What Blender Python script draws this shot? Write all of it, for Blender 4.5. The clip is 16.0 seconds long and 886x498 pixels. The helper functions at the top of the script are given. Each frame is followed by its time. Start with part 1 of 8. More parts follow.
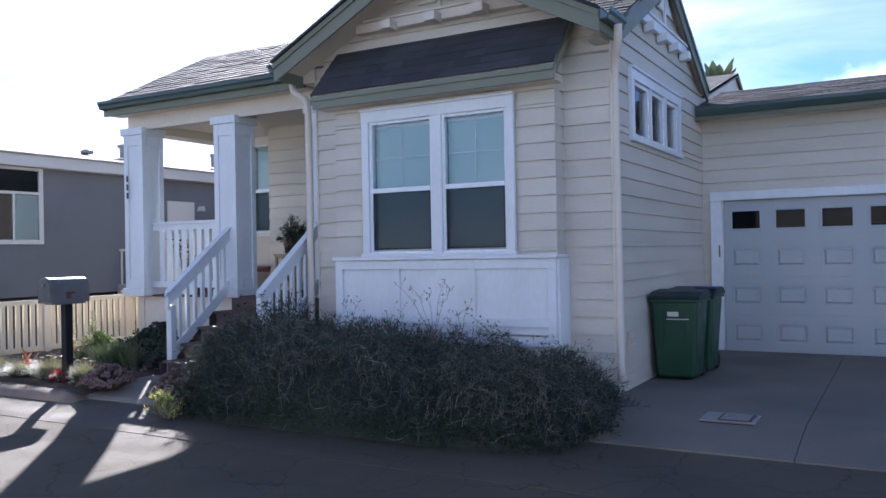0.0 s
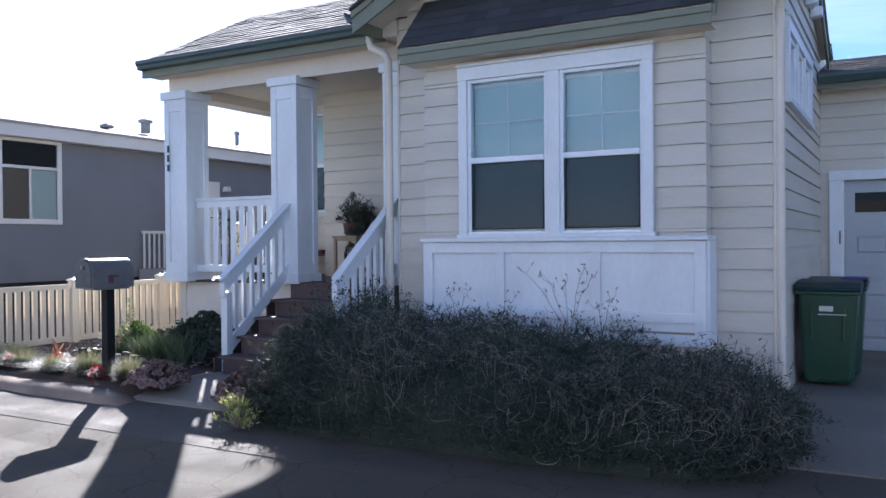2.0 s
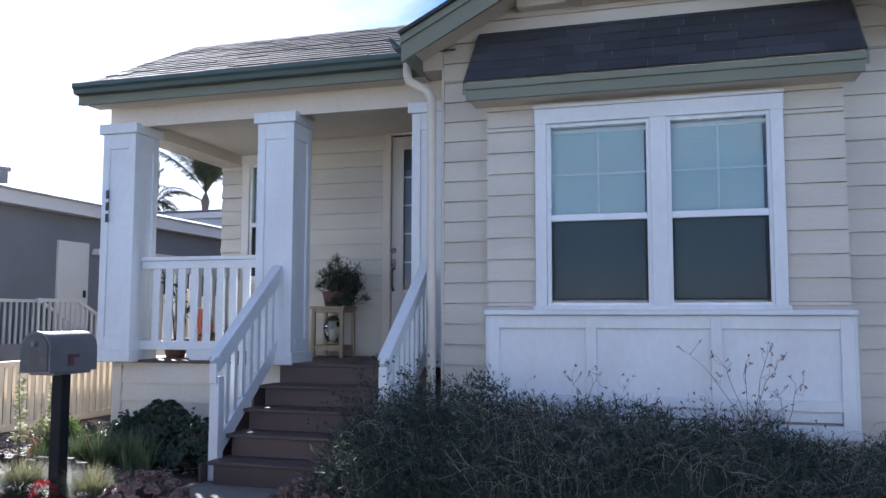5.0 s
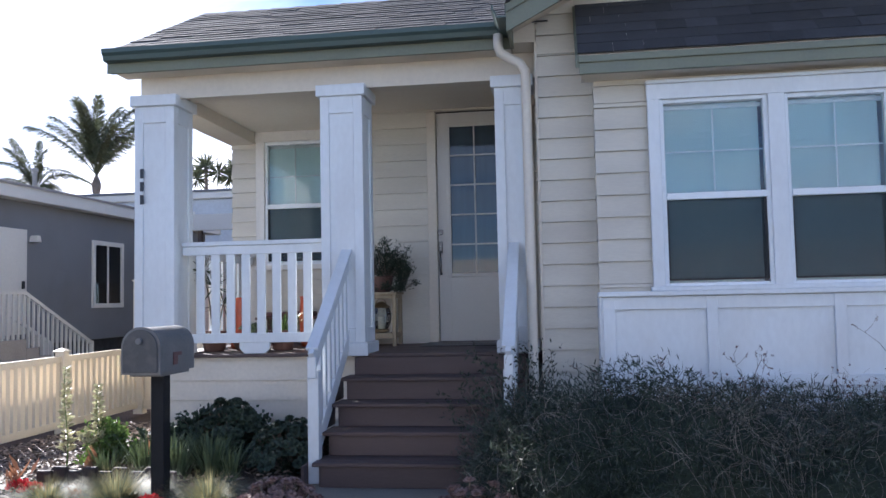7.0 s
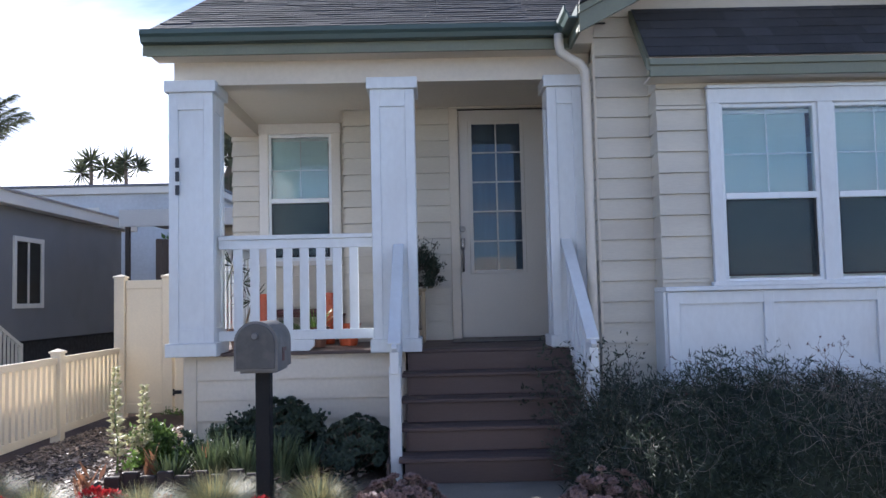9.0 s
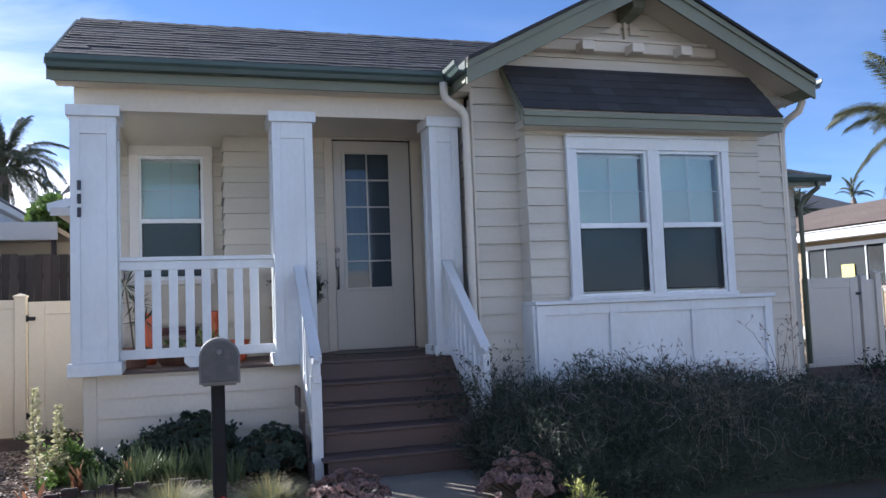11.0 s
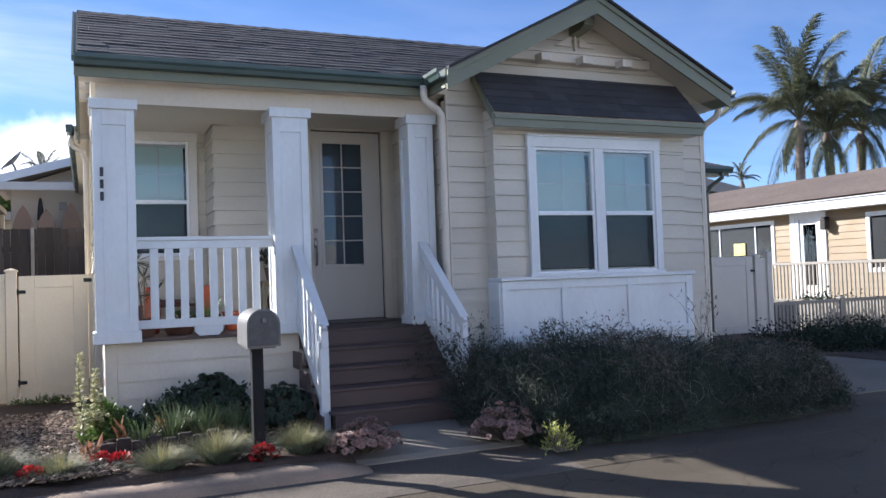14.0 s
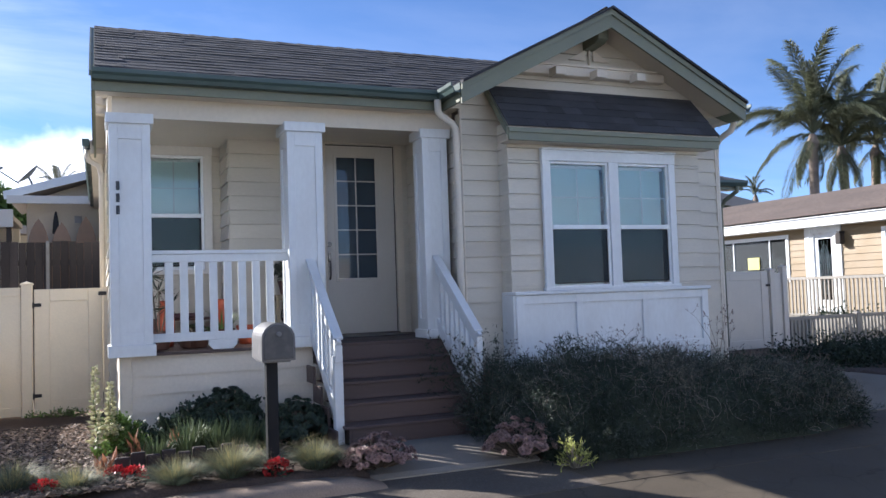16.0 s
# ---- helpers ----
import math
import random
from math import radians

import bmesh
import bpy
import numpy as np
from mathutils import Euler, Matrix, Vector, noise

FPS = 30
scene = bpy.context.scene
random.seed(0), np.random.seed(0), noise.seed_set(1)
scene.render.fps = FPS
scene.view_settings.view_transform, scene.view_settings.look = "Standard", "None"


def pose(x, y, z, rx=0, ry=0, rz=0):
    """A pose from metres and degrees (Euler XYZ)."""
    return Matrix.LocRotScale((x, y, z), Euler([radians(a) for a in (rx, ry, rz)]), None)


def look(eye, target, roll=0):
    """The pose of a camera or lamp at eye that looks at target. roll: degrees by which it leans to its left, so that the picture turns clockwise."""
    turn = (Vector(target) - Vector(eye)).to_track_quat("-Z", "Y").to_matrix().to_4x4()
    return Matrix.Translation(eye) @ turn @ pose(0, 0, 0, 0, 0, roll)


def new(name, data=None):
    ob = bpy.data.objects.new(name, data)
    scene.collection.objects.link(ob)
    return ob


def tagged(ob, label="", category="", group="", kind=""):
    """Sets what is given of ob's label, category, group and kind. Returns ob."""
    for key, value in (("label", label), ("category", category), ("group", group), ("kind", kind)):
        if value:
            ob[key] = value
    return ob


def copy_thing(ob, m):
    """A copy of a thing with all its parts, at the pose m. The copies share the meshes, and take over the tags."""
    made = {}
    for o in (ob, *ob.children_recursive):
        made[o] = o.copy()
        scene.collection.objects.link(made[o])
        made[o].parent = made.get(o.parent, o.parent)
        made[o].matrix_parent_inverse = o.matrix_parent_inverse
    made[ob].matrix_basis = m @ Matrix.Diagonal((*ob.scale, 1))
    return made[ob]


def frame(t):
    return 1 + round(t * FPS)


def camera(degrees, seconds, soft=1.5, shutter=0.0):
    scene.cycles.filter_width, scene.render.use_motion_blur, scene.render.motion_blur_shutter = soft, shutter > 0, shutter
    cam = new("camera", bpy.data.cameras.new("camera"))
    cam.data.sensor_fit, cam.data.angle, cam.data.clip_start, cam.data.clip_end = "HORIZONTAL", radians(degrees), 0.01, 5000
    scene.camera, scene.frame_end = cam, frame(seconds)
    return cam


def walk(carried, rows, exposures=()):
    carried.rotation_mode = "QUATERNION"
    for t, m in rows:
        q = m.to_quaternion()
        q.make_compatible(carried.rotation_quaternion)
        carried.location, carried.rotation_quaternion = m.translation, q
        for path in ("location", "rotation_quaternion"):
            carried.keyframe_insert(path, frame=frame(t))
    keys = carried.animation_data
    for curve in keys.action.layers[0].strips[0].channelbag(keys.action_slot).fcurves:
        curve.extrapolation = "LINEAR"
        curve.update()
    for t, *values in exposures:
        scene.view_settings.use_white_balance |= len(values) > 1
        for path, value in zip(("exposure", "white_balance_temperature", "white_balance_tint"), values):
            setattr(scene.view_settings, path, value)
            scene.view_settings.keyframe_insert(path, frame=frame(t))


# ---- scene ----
cam = camera(57.0, 16.0, 1.5)
PATH = [
    (0, (2.068, -0.004, 1.589), (1.08, 1.735, 1.598), -1.1),
    (0.5, (1.723, 0.218, 1.619), (0.687, 1.928, 1.636), -0.5),
    (1, (1.296, 0.357, 1.6), (0.268, 2.073, 1.619), -0.8),
    (1.5, (0.855, 0.536, 1.54), (-0.151, 2.265, 1.546), -0.7),
    (2, (0.436, 0.648, 1.518), (-0.548, 2.389, 1.501), -0.5),
    (2.5, (-0.016, 0.779, 1.52), (-0.945, 2.55, 1.573), -0.2),
    (3, (-0.445, 0.911, 1.514), (-1.295, 2.711, 1.702), 1.1),
    (3.2, (-0.617, 0.909, 1.503), (-1.419, 2.73, 1.703), 1.1),
    (5.5, (-2.72, 1.118, 1.483), (-3.222, 3.048, 1.638), -0.7),
    (6, (-3.225, 1.098, 1.466), (-3.647, 3.048, 1.608), -1.6),
    (6.5, (-3.644, 1.127, 1.497), (-4.006, 3.089, 1.633), -1.3),
    (7, (-4.126, 1.051, 1.522), (-4.409, 3.027, 1.646), -1.2),
    (7.5, (-4.596, 1.112, 1.48), (-4.81, 3.098, 1.59), -1.0),
    (8, (-5.026, 1.109, 1.487), (-5.167, 3.102, 1.593), -0.8),
    (10.3, (-6.588, 0.554, 1.535), (-6.157, 2.501, 1.693), -2.2),
    (10.5, (-6.726, 0.5, 1.546), (-6.21, 2.426, 1.7), -2.2),
    (11, (-6.998, 0.22, 1.548), (-6.425, 2.131, 1.687), -2.2),
    (11.5, (-7.198, 0.014, 1.566), (-6.597, 1.92, 1.653), -2.1),
    (12, (-7.497, -0.159, 1.6), (-6.794, 1.713, 1.655), -2.0),
    (12.5, (-7.7, -0.325, 1.571), (-6.966, 1.534, 1.633), -1.5),
    (13, (-7.903, -0.432, 1.575), (-7.145, 1.418, 1.621), -1.5),
    (13.5, (-8.115, -0.565, 1.595), (-7.319, 1.27, 1.63), -2.3),
    (14, (-8.199, -0.651, 1.602), (-7.398, 1.18, 1.668), -2.0),
    (14.5, (-8.212, -0.645, 1.613), (-7.416, 1.187, 1.713), -2.0),
    (15, (-8.208, -0.644, 1.61), (-7.418, 1.191, 1.717), -2.1),
    (15.5, (-8.211, -0.638, 1.604), (-7.431, 1.201, 1.707), -2.0),
    (16, (-8.219, -0.621, 1.604), (-7.443, 1.22, 1.705), -1.9),
]
walk(cam, [(t, look(eye, target, roll)) for t, eye, target, roll in PATH],
     exposures=[(0.0, 1.56, 5450, 18), (1.0, 1.60, 5400, 17), (2.0, 1.60, 5380, 17), (2.5, 1.74, 5400, 17), (3.2, 1.38, 5420, 17), (5.5, 1.66, 5500, 16), (6.5, 1.72, 5530, 16),
                (7.0, 1.64, 5580, 16), (7.5, 1.70, 5600, 16), (8.2, 1.66, 5600, 16), (10.5, 1.34, 5600, 15), (11.0, 1.40, 5600, 15), (11.5, 1.29, 5580, 15), (12.5, 1.52, 5620, 15), (14.0, 1.40, 5660, 15), (16.0, 1.38, 5660, 15)])

# ---- sky and sun ----
SUN_ELEV, SUN_SIDE = 27.0, -43.0          # degrees above the horizon; degrees from +y towards +x


def make_world():
    w = bpy.data.worlds.new("sky")
    scene.world = w
    w.use_nodes = True
    nt = w.node_tree
    nt.nodes.clear()
    n, l = nt.nodes.new, nt.links.new
    sky = n("ShaderNodeTexSky")
    sky.sky_type, sky.sun_disc = "NISHITA", False
    sky.sun_elevation, sky.sun_rotation = radians(SUN_ELEV), radians(SUN_SIDE)
    sky.air_density, sky.dust_density, sky.ozone_density = 0.75, 0.12, 3.0
    sky.altitude = 1500.0
    tc = n("ShaderNodeTexCoord")
    sep = n("ShaderNodeSeparateXYZ")
    l(tc.outputs["Generated"], sep.inputs[0])
    up = n("ShaderNodeMath"); up.operation = "MAXIMUM"; up.inputs[1].default_value = 0.0
    l(sep.outputs["Z"], up.inputs[0])
    den = n("ShaderNodeMath"); den.operation = "ADD"; den.inputs[1].default_value = 0.18
    l(up.outputs[0], den.inputs[0])
    flat = []
    for ax in ("X", "Y"):
        d = n("ShaderNodeMath"); d.operation = "DIVIDE"
        l(sep.outputs[ax], d.inputs[0]); l(den.outputs[0], d.inputs[1])
        flat.append(d)
    com = n("ShaderNodeCombineXYZ")
    l(flat[0].outputs[0], com.inputs[0]); l(flat[1].outputs[0], com.inputs[1])
    mp = n("ShaderNodeMapping"); mp.inputs["Scale"].default_value = (0.8, 1.5, 1.0)
    mp.inputs["Location"].default_value = (3.4, 1.3, 0.0)
    mp.inputs["Rotation"].default_value = (0, 0, radians(28))
    l(com.outputs[0], mp.inputs[0])
    nz = n("ShaderNodeTexNoise"); nz.inputs["Scale"].default_value = 1.1
    nz.inputs["Detail"].default_value, nz.inputs["Roughness"].default_value = 7, 0.58
    nz.inputs["Distortion"].default_value = 0.5
    l(mp.outputs[0], nz.inputs["Vector"])
    rp = n("ShaderNodeMapRange"); rp.inputs["From Min"].default_value, rp.inputs["From Max"].default_value = 0.45, 0.70
    rp.inputs["To Max"].default_value = 0.8
    # a bank of cloud stands low over the house
    bank = n("ShaderNodeVectorMath"); bank.operation = "DOT_PRODUCT"
    bank.inputs[1].default_value = (-0.47, 0.85, 0.24)
    l(tc.outputs["Generated"], bank.inputs[0])
    br = n("ShaderNodeMapRange"); br.inputs["From Min"].default_value, br.inputs["From Max"].default_value = 0.91, 0.99
    br.inputs["To Max"].default_value = 0.24
    l(bank.outputs["Value"], br.inputs["Value"])
    # thin bright haze round the sun
    veil = n("ShaderNodeVectorMath"); veil.operation = "DOT_PRODUCT"
    a, e = radians(SUN_SIDE), radians(SUN_ELEV)
    veil.inputs[1].default_value = (math.sin(a) * math.cos(e), math.cos(a) * math.cos(e), math.sin(e))
    l(tc.outputs["Generated"], veil.inputs[0])
    vr = n("ShaderNodeMapRange"); vr.inputs["From Min"].default_value, vr.inputs["From Max"].default_value = 0.80, 0.97
    vr.inputs["To Max"].default_value = 0.25
    l(veil.outputs["Value"], vr.inputs["Value"])
    both = n("ShaderNodeMath"); both.operation = "MAXIMUM"
    l(br.outputs[0], both.inputs[0]); l(vr.outputs[0], both.inputs[1])
    more = n("ShaderNodeMath"); more.operation = "ADD"
    l(nz.outputs["Fac"], more.inputs[0]); l(both.outputs[0], more.inputs[1])
    # heaped cloud low along the skyline behind the yard
    fluff = n("ShaderNodeTexNoise"); fluff.inputs["Scale"].default_value, fluff.inputs["Detail"].default_value = 9.0, 5
    l(tc.outputs["Generated"], fluff.inputs["Vector"])
    lift = n("ShaderNodeMath"); lift.operation = "MULTIPLY_ADD"
    lift.inputs[1].default_value = 0.11
    l(fluff.outputs["Fac"], lift.inputs[0]); l(sep.outputs["Z"], lift.inputs[2])
    edge = n("ShaderNodeMapRange"); edge.inputs["From Min"].default_value, edge.inputs["From Max"].default_value = 0.25, 0.222
    edge.inputs["To Max"].default_value = 0.9
    l(lift.outputs[0], edge.inputs["Value"])
    span = n("ShaderNodeVectorMath"); span.operation = "DOT_PRODUCT"
    span.inputs[1].default_value = (-0.2, 0.98, 0.0)
    l(tc.outputs["Generated"], span.inputs[0])
    sp = n("ShaderNodeMapRange"); sp.inputs["From Min"].default_value, sp.inputs["From Max"].default_value = 0.88, 0.95
    l(span.outputs["Value"], sp.inputs["Value"])
    heap = n("ShaderNodeMath"); heap.operation = "MULTIPLY"
    l(edge.outputs[0], heap.inputs[0]); l(sp.outputs[0], heap.inputs[1])
    l(more.outputs[0], rp.inputs["Value"])
    # the sky is clearer towards the far right, cloudier elsewhere
    side = n("ShaderNodeVectorMath"); side.operation = "DOT_PRODUCT"
    side.inputs[1].default_value = (-0.72, -0.69, 0.0)
    l(tc.outputs["Generated"], side.inputs[0])
    sr = n("ShaderNodeMapRange"); sr.inputs["From Min"].default_value, sr.inputs["From Max"].default_value = -0.8, -0.4
    sr.inputs["To Min"].default_value = 0.1
    l(side.outputs["Value"], sr.inputs["Value"])
    fac = n("ShaderNodeMath"); fac.operation = "MULTIPLY"
    l(rp.outputs[0], fac.inputs[0]); l(sr.outputs[0], fac.inputs[1])
    mix = n("ShaderNodeMix"); mix.data_type = "RGBA"
    mix.inputs["B"].default_value = (7.6, 7.7, 8.0, 1)
    # the clouds lie low; overhead it is clear
    high = n("ShaderNodeMapRange"); high.inputs["From Min"].default_value, high.inputs["From Max"].default_value = 0.42, 0.75
    high.inputs["To Min"].default_value, high.inputs["To Max"].default_value = 1.0, 0.1
    l(sep.outputs["Z"], high.inputs["Value"])
    low = n("ShaderNodeMath"); low.operation = "MULTIPLY"
    l(fac.outputs[0], low.inputs[0]); l(high.outputs[0], low.inputs[1])
    l(low.outputs[0], mix.inputs["Factor"]); l(sky.outputs[0], mix.inputs["A"])
    bg = n("ShaderNodeBackground"); bg.inputs["Strength"].default_value = 0.072
    white = n("ShaderNodeMix"); white.data_type = "RGBA"
    white.inputs["B"].default_value = (14.0, 13.6, 13.6, 1)
    l(heap.outputs[0], white.inputs["Factor"]); l(mix.outputs["Result"], white.inputs["A"])
    l(white.outputs["Result"], bg.inputs[0])
    out = n("ShaderNodeOutputWorld")
    l(bg.outputs[0], out.inputs[0])


make_world()
sun = new("sun", bpy.data.lights.new("sun", "SUN"))
sun.data.energy, sun.data.angle, sun.data.color = 4.6, radians(0.55), (1.0, 0.91, 0.77)
_a, _e = radians(SUN_SIDE), radians(SUN_ELEV)
sun.matrix_basis = look((60 * math.sin(_a) * math.cos(_e), 60 * math.cos(_a) * math.cos(_e), 60 * math.sin(_e)), (0, 0, 0))

# ---- materials ----
def material(name, colour, rough=0.6, var=0.12, scale=3.0, fine=0.08, fine_scale=60.0, bump=0.0, bump_scale=80.0,
             metal=0.0, each=0.0, stain=None, stain_amount=0.3, stain_scale=1.2, stretch=(1, 1, 1), island=0.0, spec=0.5,
             speckle=None, speckle_scale=300.0, through_light=0.0):
    """A procedural surface: broad and fine change of tone, change from piece to piece, stains, relief."""
    m = bpy.data.materials.new(name)
    m.use_nodes = True
    nt = m.node_tree
    n, l = nt.nodes.new, nt.links.new
    b = nt.nodes["Principled BSDF"]
    b.inputs["Roughness"].default_value, b.inputs["Metallic"].default_value = rough, metal
    b.inputs["Specular IOR Level"].default_value = spec
    geo = n("ShaderNodeNewGeometry")
    mp = n("ShaderNodeMapping"); mp.inputs["Scale"].default_value = stretch
    l(geo.outputs["Position"], mp.inputs[0])

    def noise_at(s, detail=4):
        z = n("ShaderNodeTexNoise")
        z.inputs["Scale"].default_value, z.inputs["Detail"].default_value = s, detail
        l(mp.outputs[0], z.inputs["Vector"])
        return z

    def ranged(sock, lo, hi, a=0.3, c=0.7):
        r = n("ShaderNodeMapRange")
        r.inputs["From Min"].default_value, r.inputs["From Max"].default_value = a, c
        r.inputs["To Min"].default_value, r.inputs["To Max"].default_value = lo, hi
        l(sock, r.inputs["Value"])
        return r.outputs[0]

    def times(p, q):
        r = n("ShaderNodeMath"); r.operation = "MULTIPLY"
        l(p, r.inputs[0]); l(q, r.inputs[1])
        return r.outputs[0]

    gain = times(ranged(noise_at(scale).outputs["Fac"], 1 - var, 1 + var), ranged(noise_at(fine_scale, 3).outputs["Fac"], 1 - fine, 1 + fine))
    if each:
        oi = n("ShaderNodeObjectInfo")
        gain = times(gain, ranged(oi.outputs["Random"], 1 - each, 1 + each, 0, 1))
    if island:
        gain = times(gain, ranged(geo.outputs["Random Per Island"], 1 - island, 1 + island, 0, 1))
    col = n("ShaderNodeVectorMath"); col.operation = "SCALE"
    col.inputs[0].default_value = colour
    l(gain, col.inputs["Scale"])
    colour_out = col.outputs[0]
    if stain:
        mx = n("ShaderNodeMix"); mx.data_type = "RGBA"
        mx.inputs["B"].default_value = (*stain, 1)
        l(ranged(noise_at(stain_scale, 8).outputs["Fac"], 0, stain_amount, 0.5, 0.72), mx.inputs["Factor"])
        l(colour_out, mx.inputs["A"])
        colour_out = mx.outputs["Result"]
    if speckle:
        vo = n("ShaderNodeTexVoronoi"); vo.inputs["Scale"].default_value = speckle_scale
        l(mp.outputs[0], vo.inputs["Vector"])
        mx = n("ShaderNodeMix"); mx.data_type = "RGBA"
        mx.inputs["B"].default_value = (*speckle, 1)
        l(ranged(vo.outputs["Color"], 0, 0.7, 0.72, 0.95), mx.inputs["Factor"])
        l(colour_out, mx.inputs["A"])
        colour_out = mx.outputs["Result"]
    l(colour_out, b.inputs["Base Color"])
    l(ranged(noise_at(scale * 2).outputs["Fac"], max(0.03, rough - 0.1), min(1, rough + 0.1)), b.inputs["Roughness"])
    if bump:
        bp = n("ShaderNodeBump"); bp.inputs["Strength"].default_value, bp.inputs["Distance"].default_value = bump, 0.01
        l(noise_at(bump_scale, 5).outputs["Fac"], bp.inputs["Height"])
        l(bp.outputs[0], b.inputs["Normal"])
    if through_light:
        tr = n("ShaderNodeBsdfTranslucent")
        l(colour_out, tr.inputs[0])
        ms = n("ShaderNodeMixShader"); ms.inputs[0].default_value = through_light
        l(b.outputs[0], ms.inputs[1]); l(tr.outputs[0], ms.inputs[2])
        l(ms.outputs[0], nt.nodes["Material Output"].inputs["Surface"])
    return m


def glass_material(name, tint=(0.9, 0.95, 0.95), rough=0.0, ior=1.75):
    m = bpy.data.materials.new(name)
    m.use_nodes = True
    nt = m.node_tree
    nt.nodes.clear()
    n, l = nt.nodes.new, nt.links.new
    tr, gl, fr, ms = n("ShaderNodeBsdfTransparent"), n("ShaderNodeBsdfGlossy"), n("ShaderNodeFresnel"), n("ShaderNodeMixShader")
    tr.inputs[0].default_value = (*tint, 1)
    gl.inputs["Roughness"].default_value = rough
    fr.inputs[0].default_value = ior
    l(fr.outputs[0], ms.inputs[0]); l(tr.outputs[0], ms.inputs[1]); l(gl.outputs[0], ms.inputs[2])
    l(ms.outputs[0], n("ShaderNodeOutputMaterial").inputs[0])
    return m


def screen_material(name):
    """Insect mesh: part dark thread, part open."""
    m = bpy.data.materials.new(name)
    m.use_nodes = True
    nt = m.node_tree
    nt.nodes.clear()
    n, l = nt.nodes.new, nt.links.new
    tr, df, ms = n("ShaderNodeBsdfTransparent"), n("ShaderNodeBsdfDiffuse"), n("ShaderNodeMixShader")
    df.inputs[0].default_value = (0.062, 0.083, 0.093, 1)
    ms.inputs[0].default_value = 0.42
    l(tr.outputs[0], ms.inputs[1]); l(df.outputs[0], ms.inputs[2])
    l(ms.outputs[0], n("ShaderNodeOutputMaterial").inputs[0])
    return m


def road_material():
    m = material("asphalt", (0.112, 0.092, 0.066), 0.8, 0.16, 0.9, 0.22, 140, 0.5, 260, spec=0.25, stain=(0.055, 0.05, 0.043), stain_amount=0.55,
                 stain_scale=0.5, speckle=(0.15, 0.125, 0.095), speckle_scale=160)
    nt = m.node_tree
    n, l = nt.nodes.new, nt.links.new
    b = nt.nodes["Principled BSDF"]
    old = b.inputs["Base Color"].links[0].from_socket
    geo = n("ShaderNodeNewGeometry")
    wob = n("ShaderNodeTexNoise"); wob.inputs["Scale"].default_value, wob.inputs["Detail"].default_value = 1.6, 6
    l(geo.outputs["Position"], wob.inputs["Vector"])
    add = n("ShaderNodeMix"); add.data_type = "RGBA"; add.blend_type = "ADD"; add.inputs["Factor"].default_value = 0.55
    l(geo.outputs["Position"], add.inputs["A"]); l(wob.outputs["Color"], add.inputs["B"])
    vo = n("ShaderNodeTexVoronoi"); vo.feature = "DISTANCE_TO_EDGE"; vo.inputs["Scale"].default_value = 1.7
    l(add.outputs["Result"], vo.inputs["Vector"])
    r = n("ShaderNodeMapRange"); r.inputs["From Min"].default_value, r.inputs["From Max"].default_value = 0.002, 0.014
    r.inputs["To Min"].default_value, r.inputs["To Max"].default_value = 0.45, 0.0
    l(vo.outputs["Distance"], r.inputs["Value"])
    mx = n("ShaderNodeMix"); mx.data_type = "RGBA"; mx.inputs["B"].default_value = (0.012, 0.011, 0.01, 1)
    l(r.outputs[0], mx.inputs["Factor"]); l(old, mx.inputs["A"]); l(mx.outputs["Result"], b.inputs["Base Color"])
    return m


SIDING = material("cream_siding_paint", (0.57, 0.535, 0.452), 0.55, 0.06, 1.3, 0.04, 30, 0.12, 40, each=0.035, stain=(0.42, 0.37, 0.30), stain_amount=0.25, stretch=(0.6, 0.6, 3))
SKIRT = material("pale_skirt_paint", (0.66, 0.60, 0.50), 0.55, 0.06, 1.3, 0.04, 30, 0.1, 40, each=0.03, stain=(0.45, 0.40, 0.33), stain_amount=0.35)
CREAM = material("cream_trim_paint", (0.64, 0.58, 0.48), 0.5, 0.05, 1.5, 0.03, 30, 0.06, 50)
WHITE = material("white_trim_paint", (0.71, 0.74, 0.75), 0.42, 0.05, 1.6, 0.03, 25, 0.08, 60, stain=(0.52, 0.49, 0.46), stain_amount=0.22, stain_scale=2.2, stretch=(1, 1, 0.5))
VINYL = material("white_vinyl", (0.76, 0.79, 0.80), 0.32, 0.03, 2, 0.02, 40)
GREEN = material("sage_trim_paint", (0.178, 0.19, 0.132), 0.5, 0.08, 1.5, 0.05, 40, 0.06, 60, stain=(0.12, 0.13, 0.11), stain_amount=0.35)
GUTTER = material("dark_green_metal", (0.055, 0.088, 0.08), 0.38, 0.1, 1.5, 0.04, 40)
SHINGLE = material("asphalt_shingle", (0.046, 0.047, 0.051), 0.9, 0.18, 3, 0.3, 220, 0.5, 260, each=0.26, island=0.36)
DECK = material("brown_composite_board", (0.088, 0.060, 0.053), 0.6, 0.1, 2, 0.1, 90, 0.15, 120, each=0.1, stretch=(0.25, 3, 3), stain=(0.16, 0.11, 0.095), stain_amount=0.25)
DOORPAINT = material("greige_door_paint", (0.55, 0.525, 0.475), 0.4, 0.04, 1.5, 0.02, 40)
GARAGE = material("white_steel_door", (0.40, 0.43, 0.445), 0.4, 0.04, 1.2, 0.03, 40, 0.12, 90, stain=(0.55, 0.53, 0.5), stain_amount=0.2)
GLASS = glass_material("window_glass")
DOORGLASS = glass_material("door_glass", (0.55, 0.6, 0.62), 0.0, 1.6)
FARGLASS = glass_material("far_window_glass", (0.6, 0.65, 0.68), 0.0, 1.38)
SMOKED = glass_material("smoked_glass", (0.25, 0.28, 0.3), 0.0, 1.25)
DARKGLASS = glass_material("tinted_glass", (0.55, 0.6, 0.62))
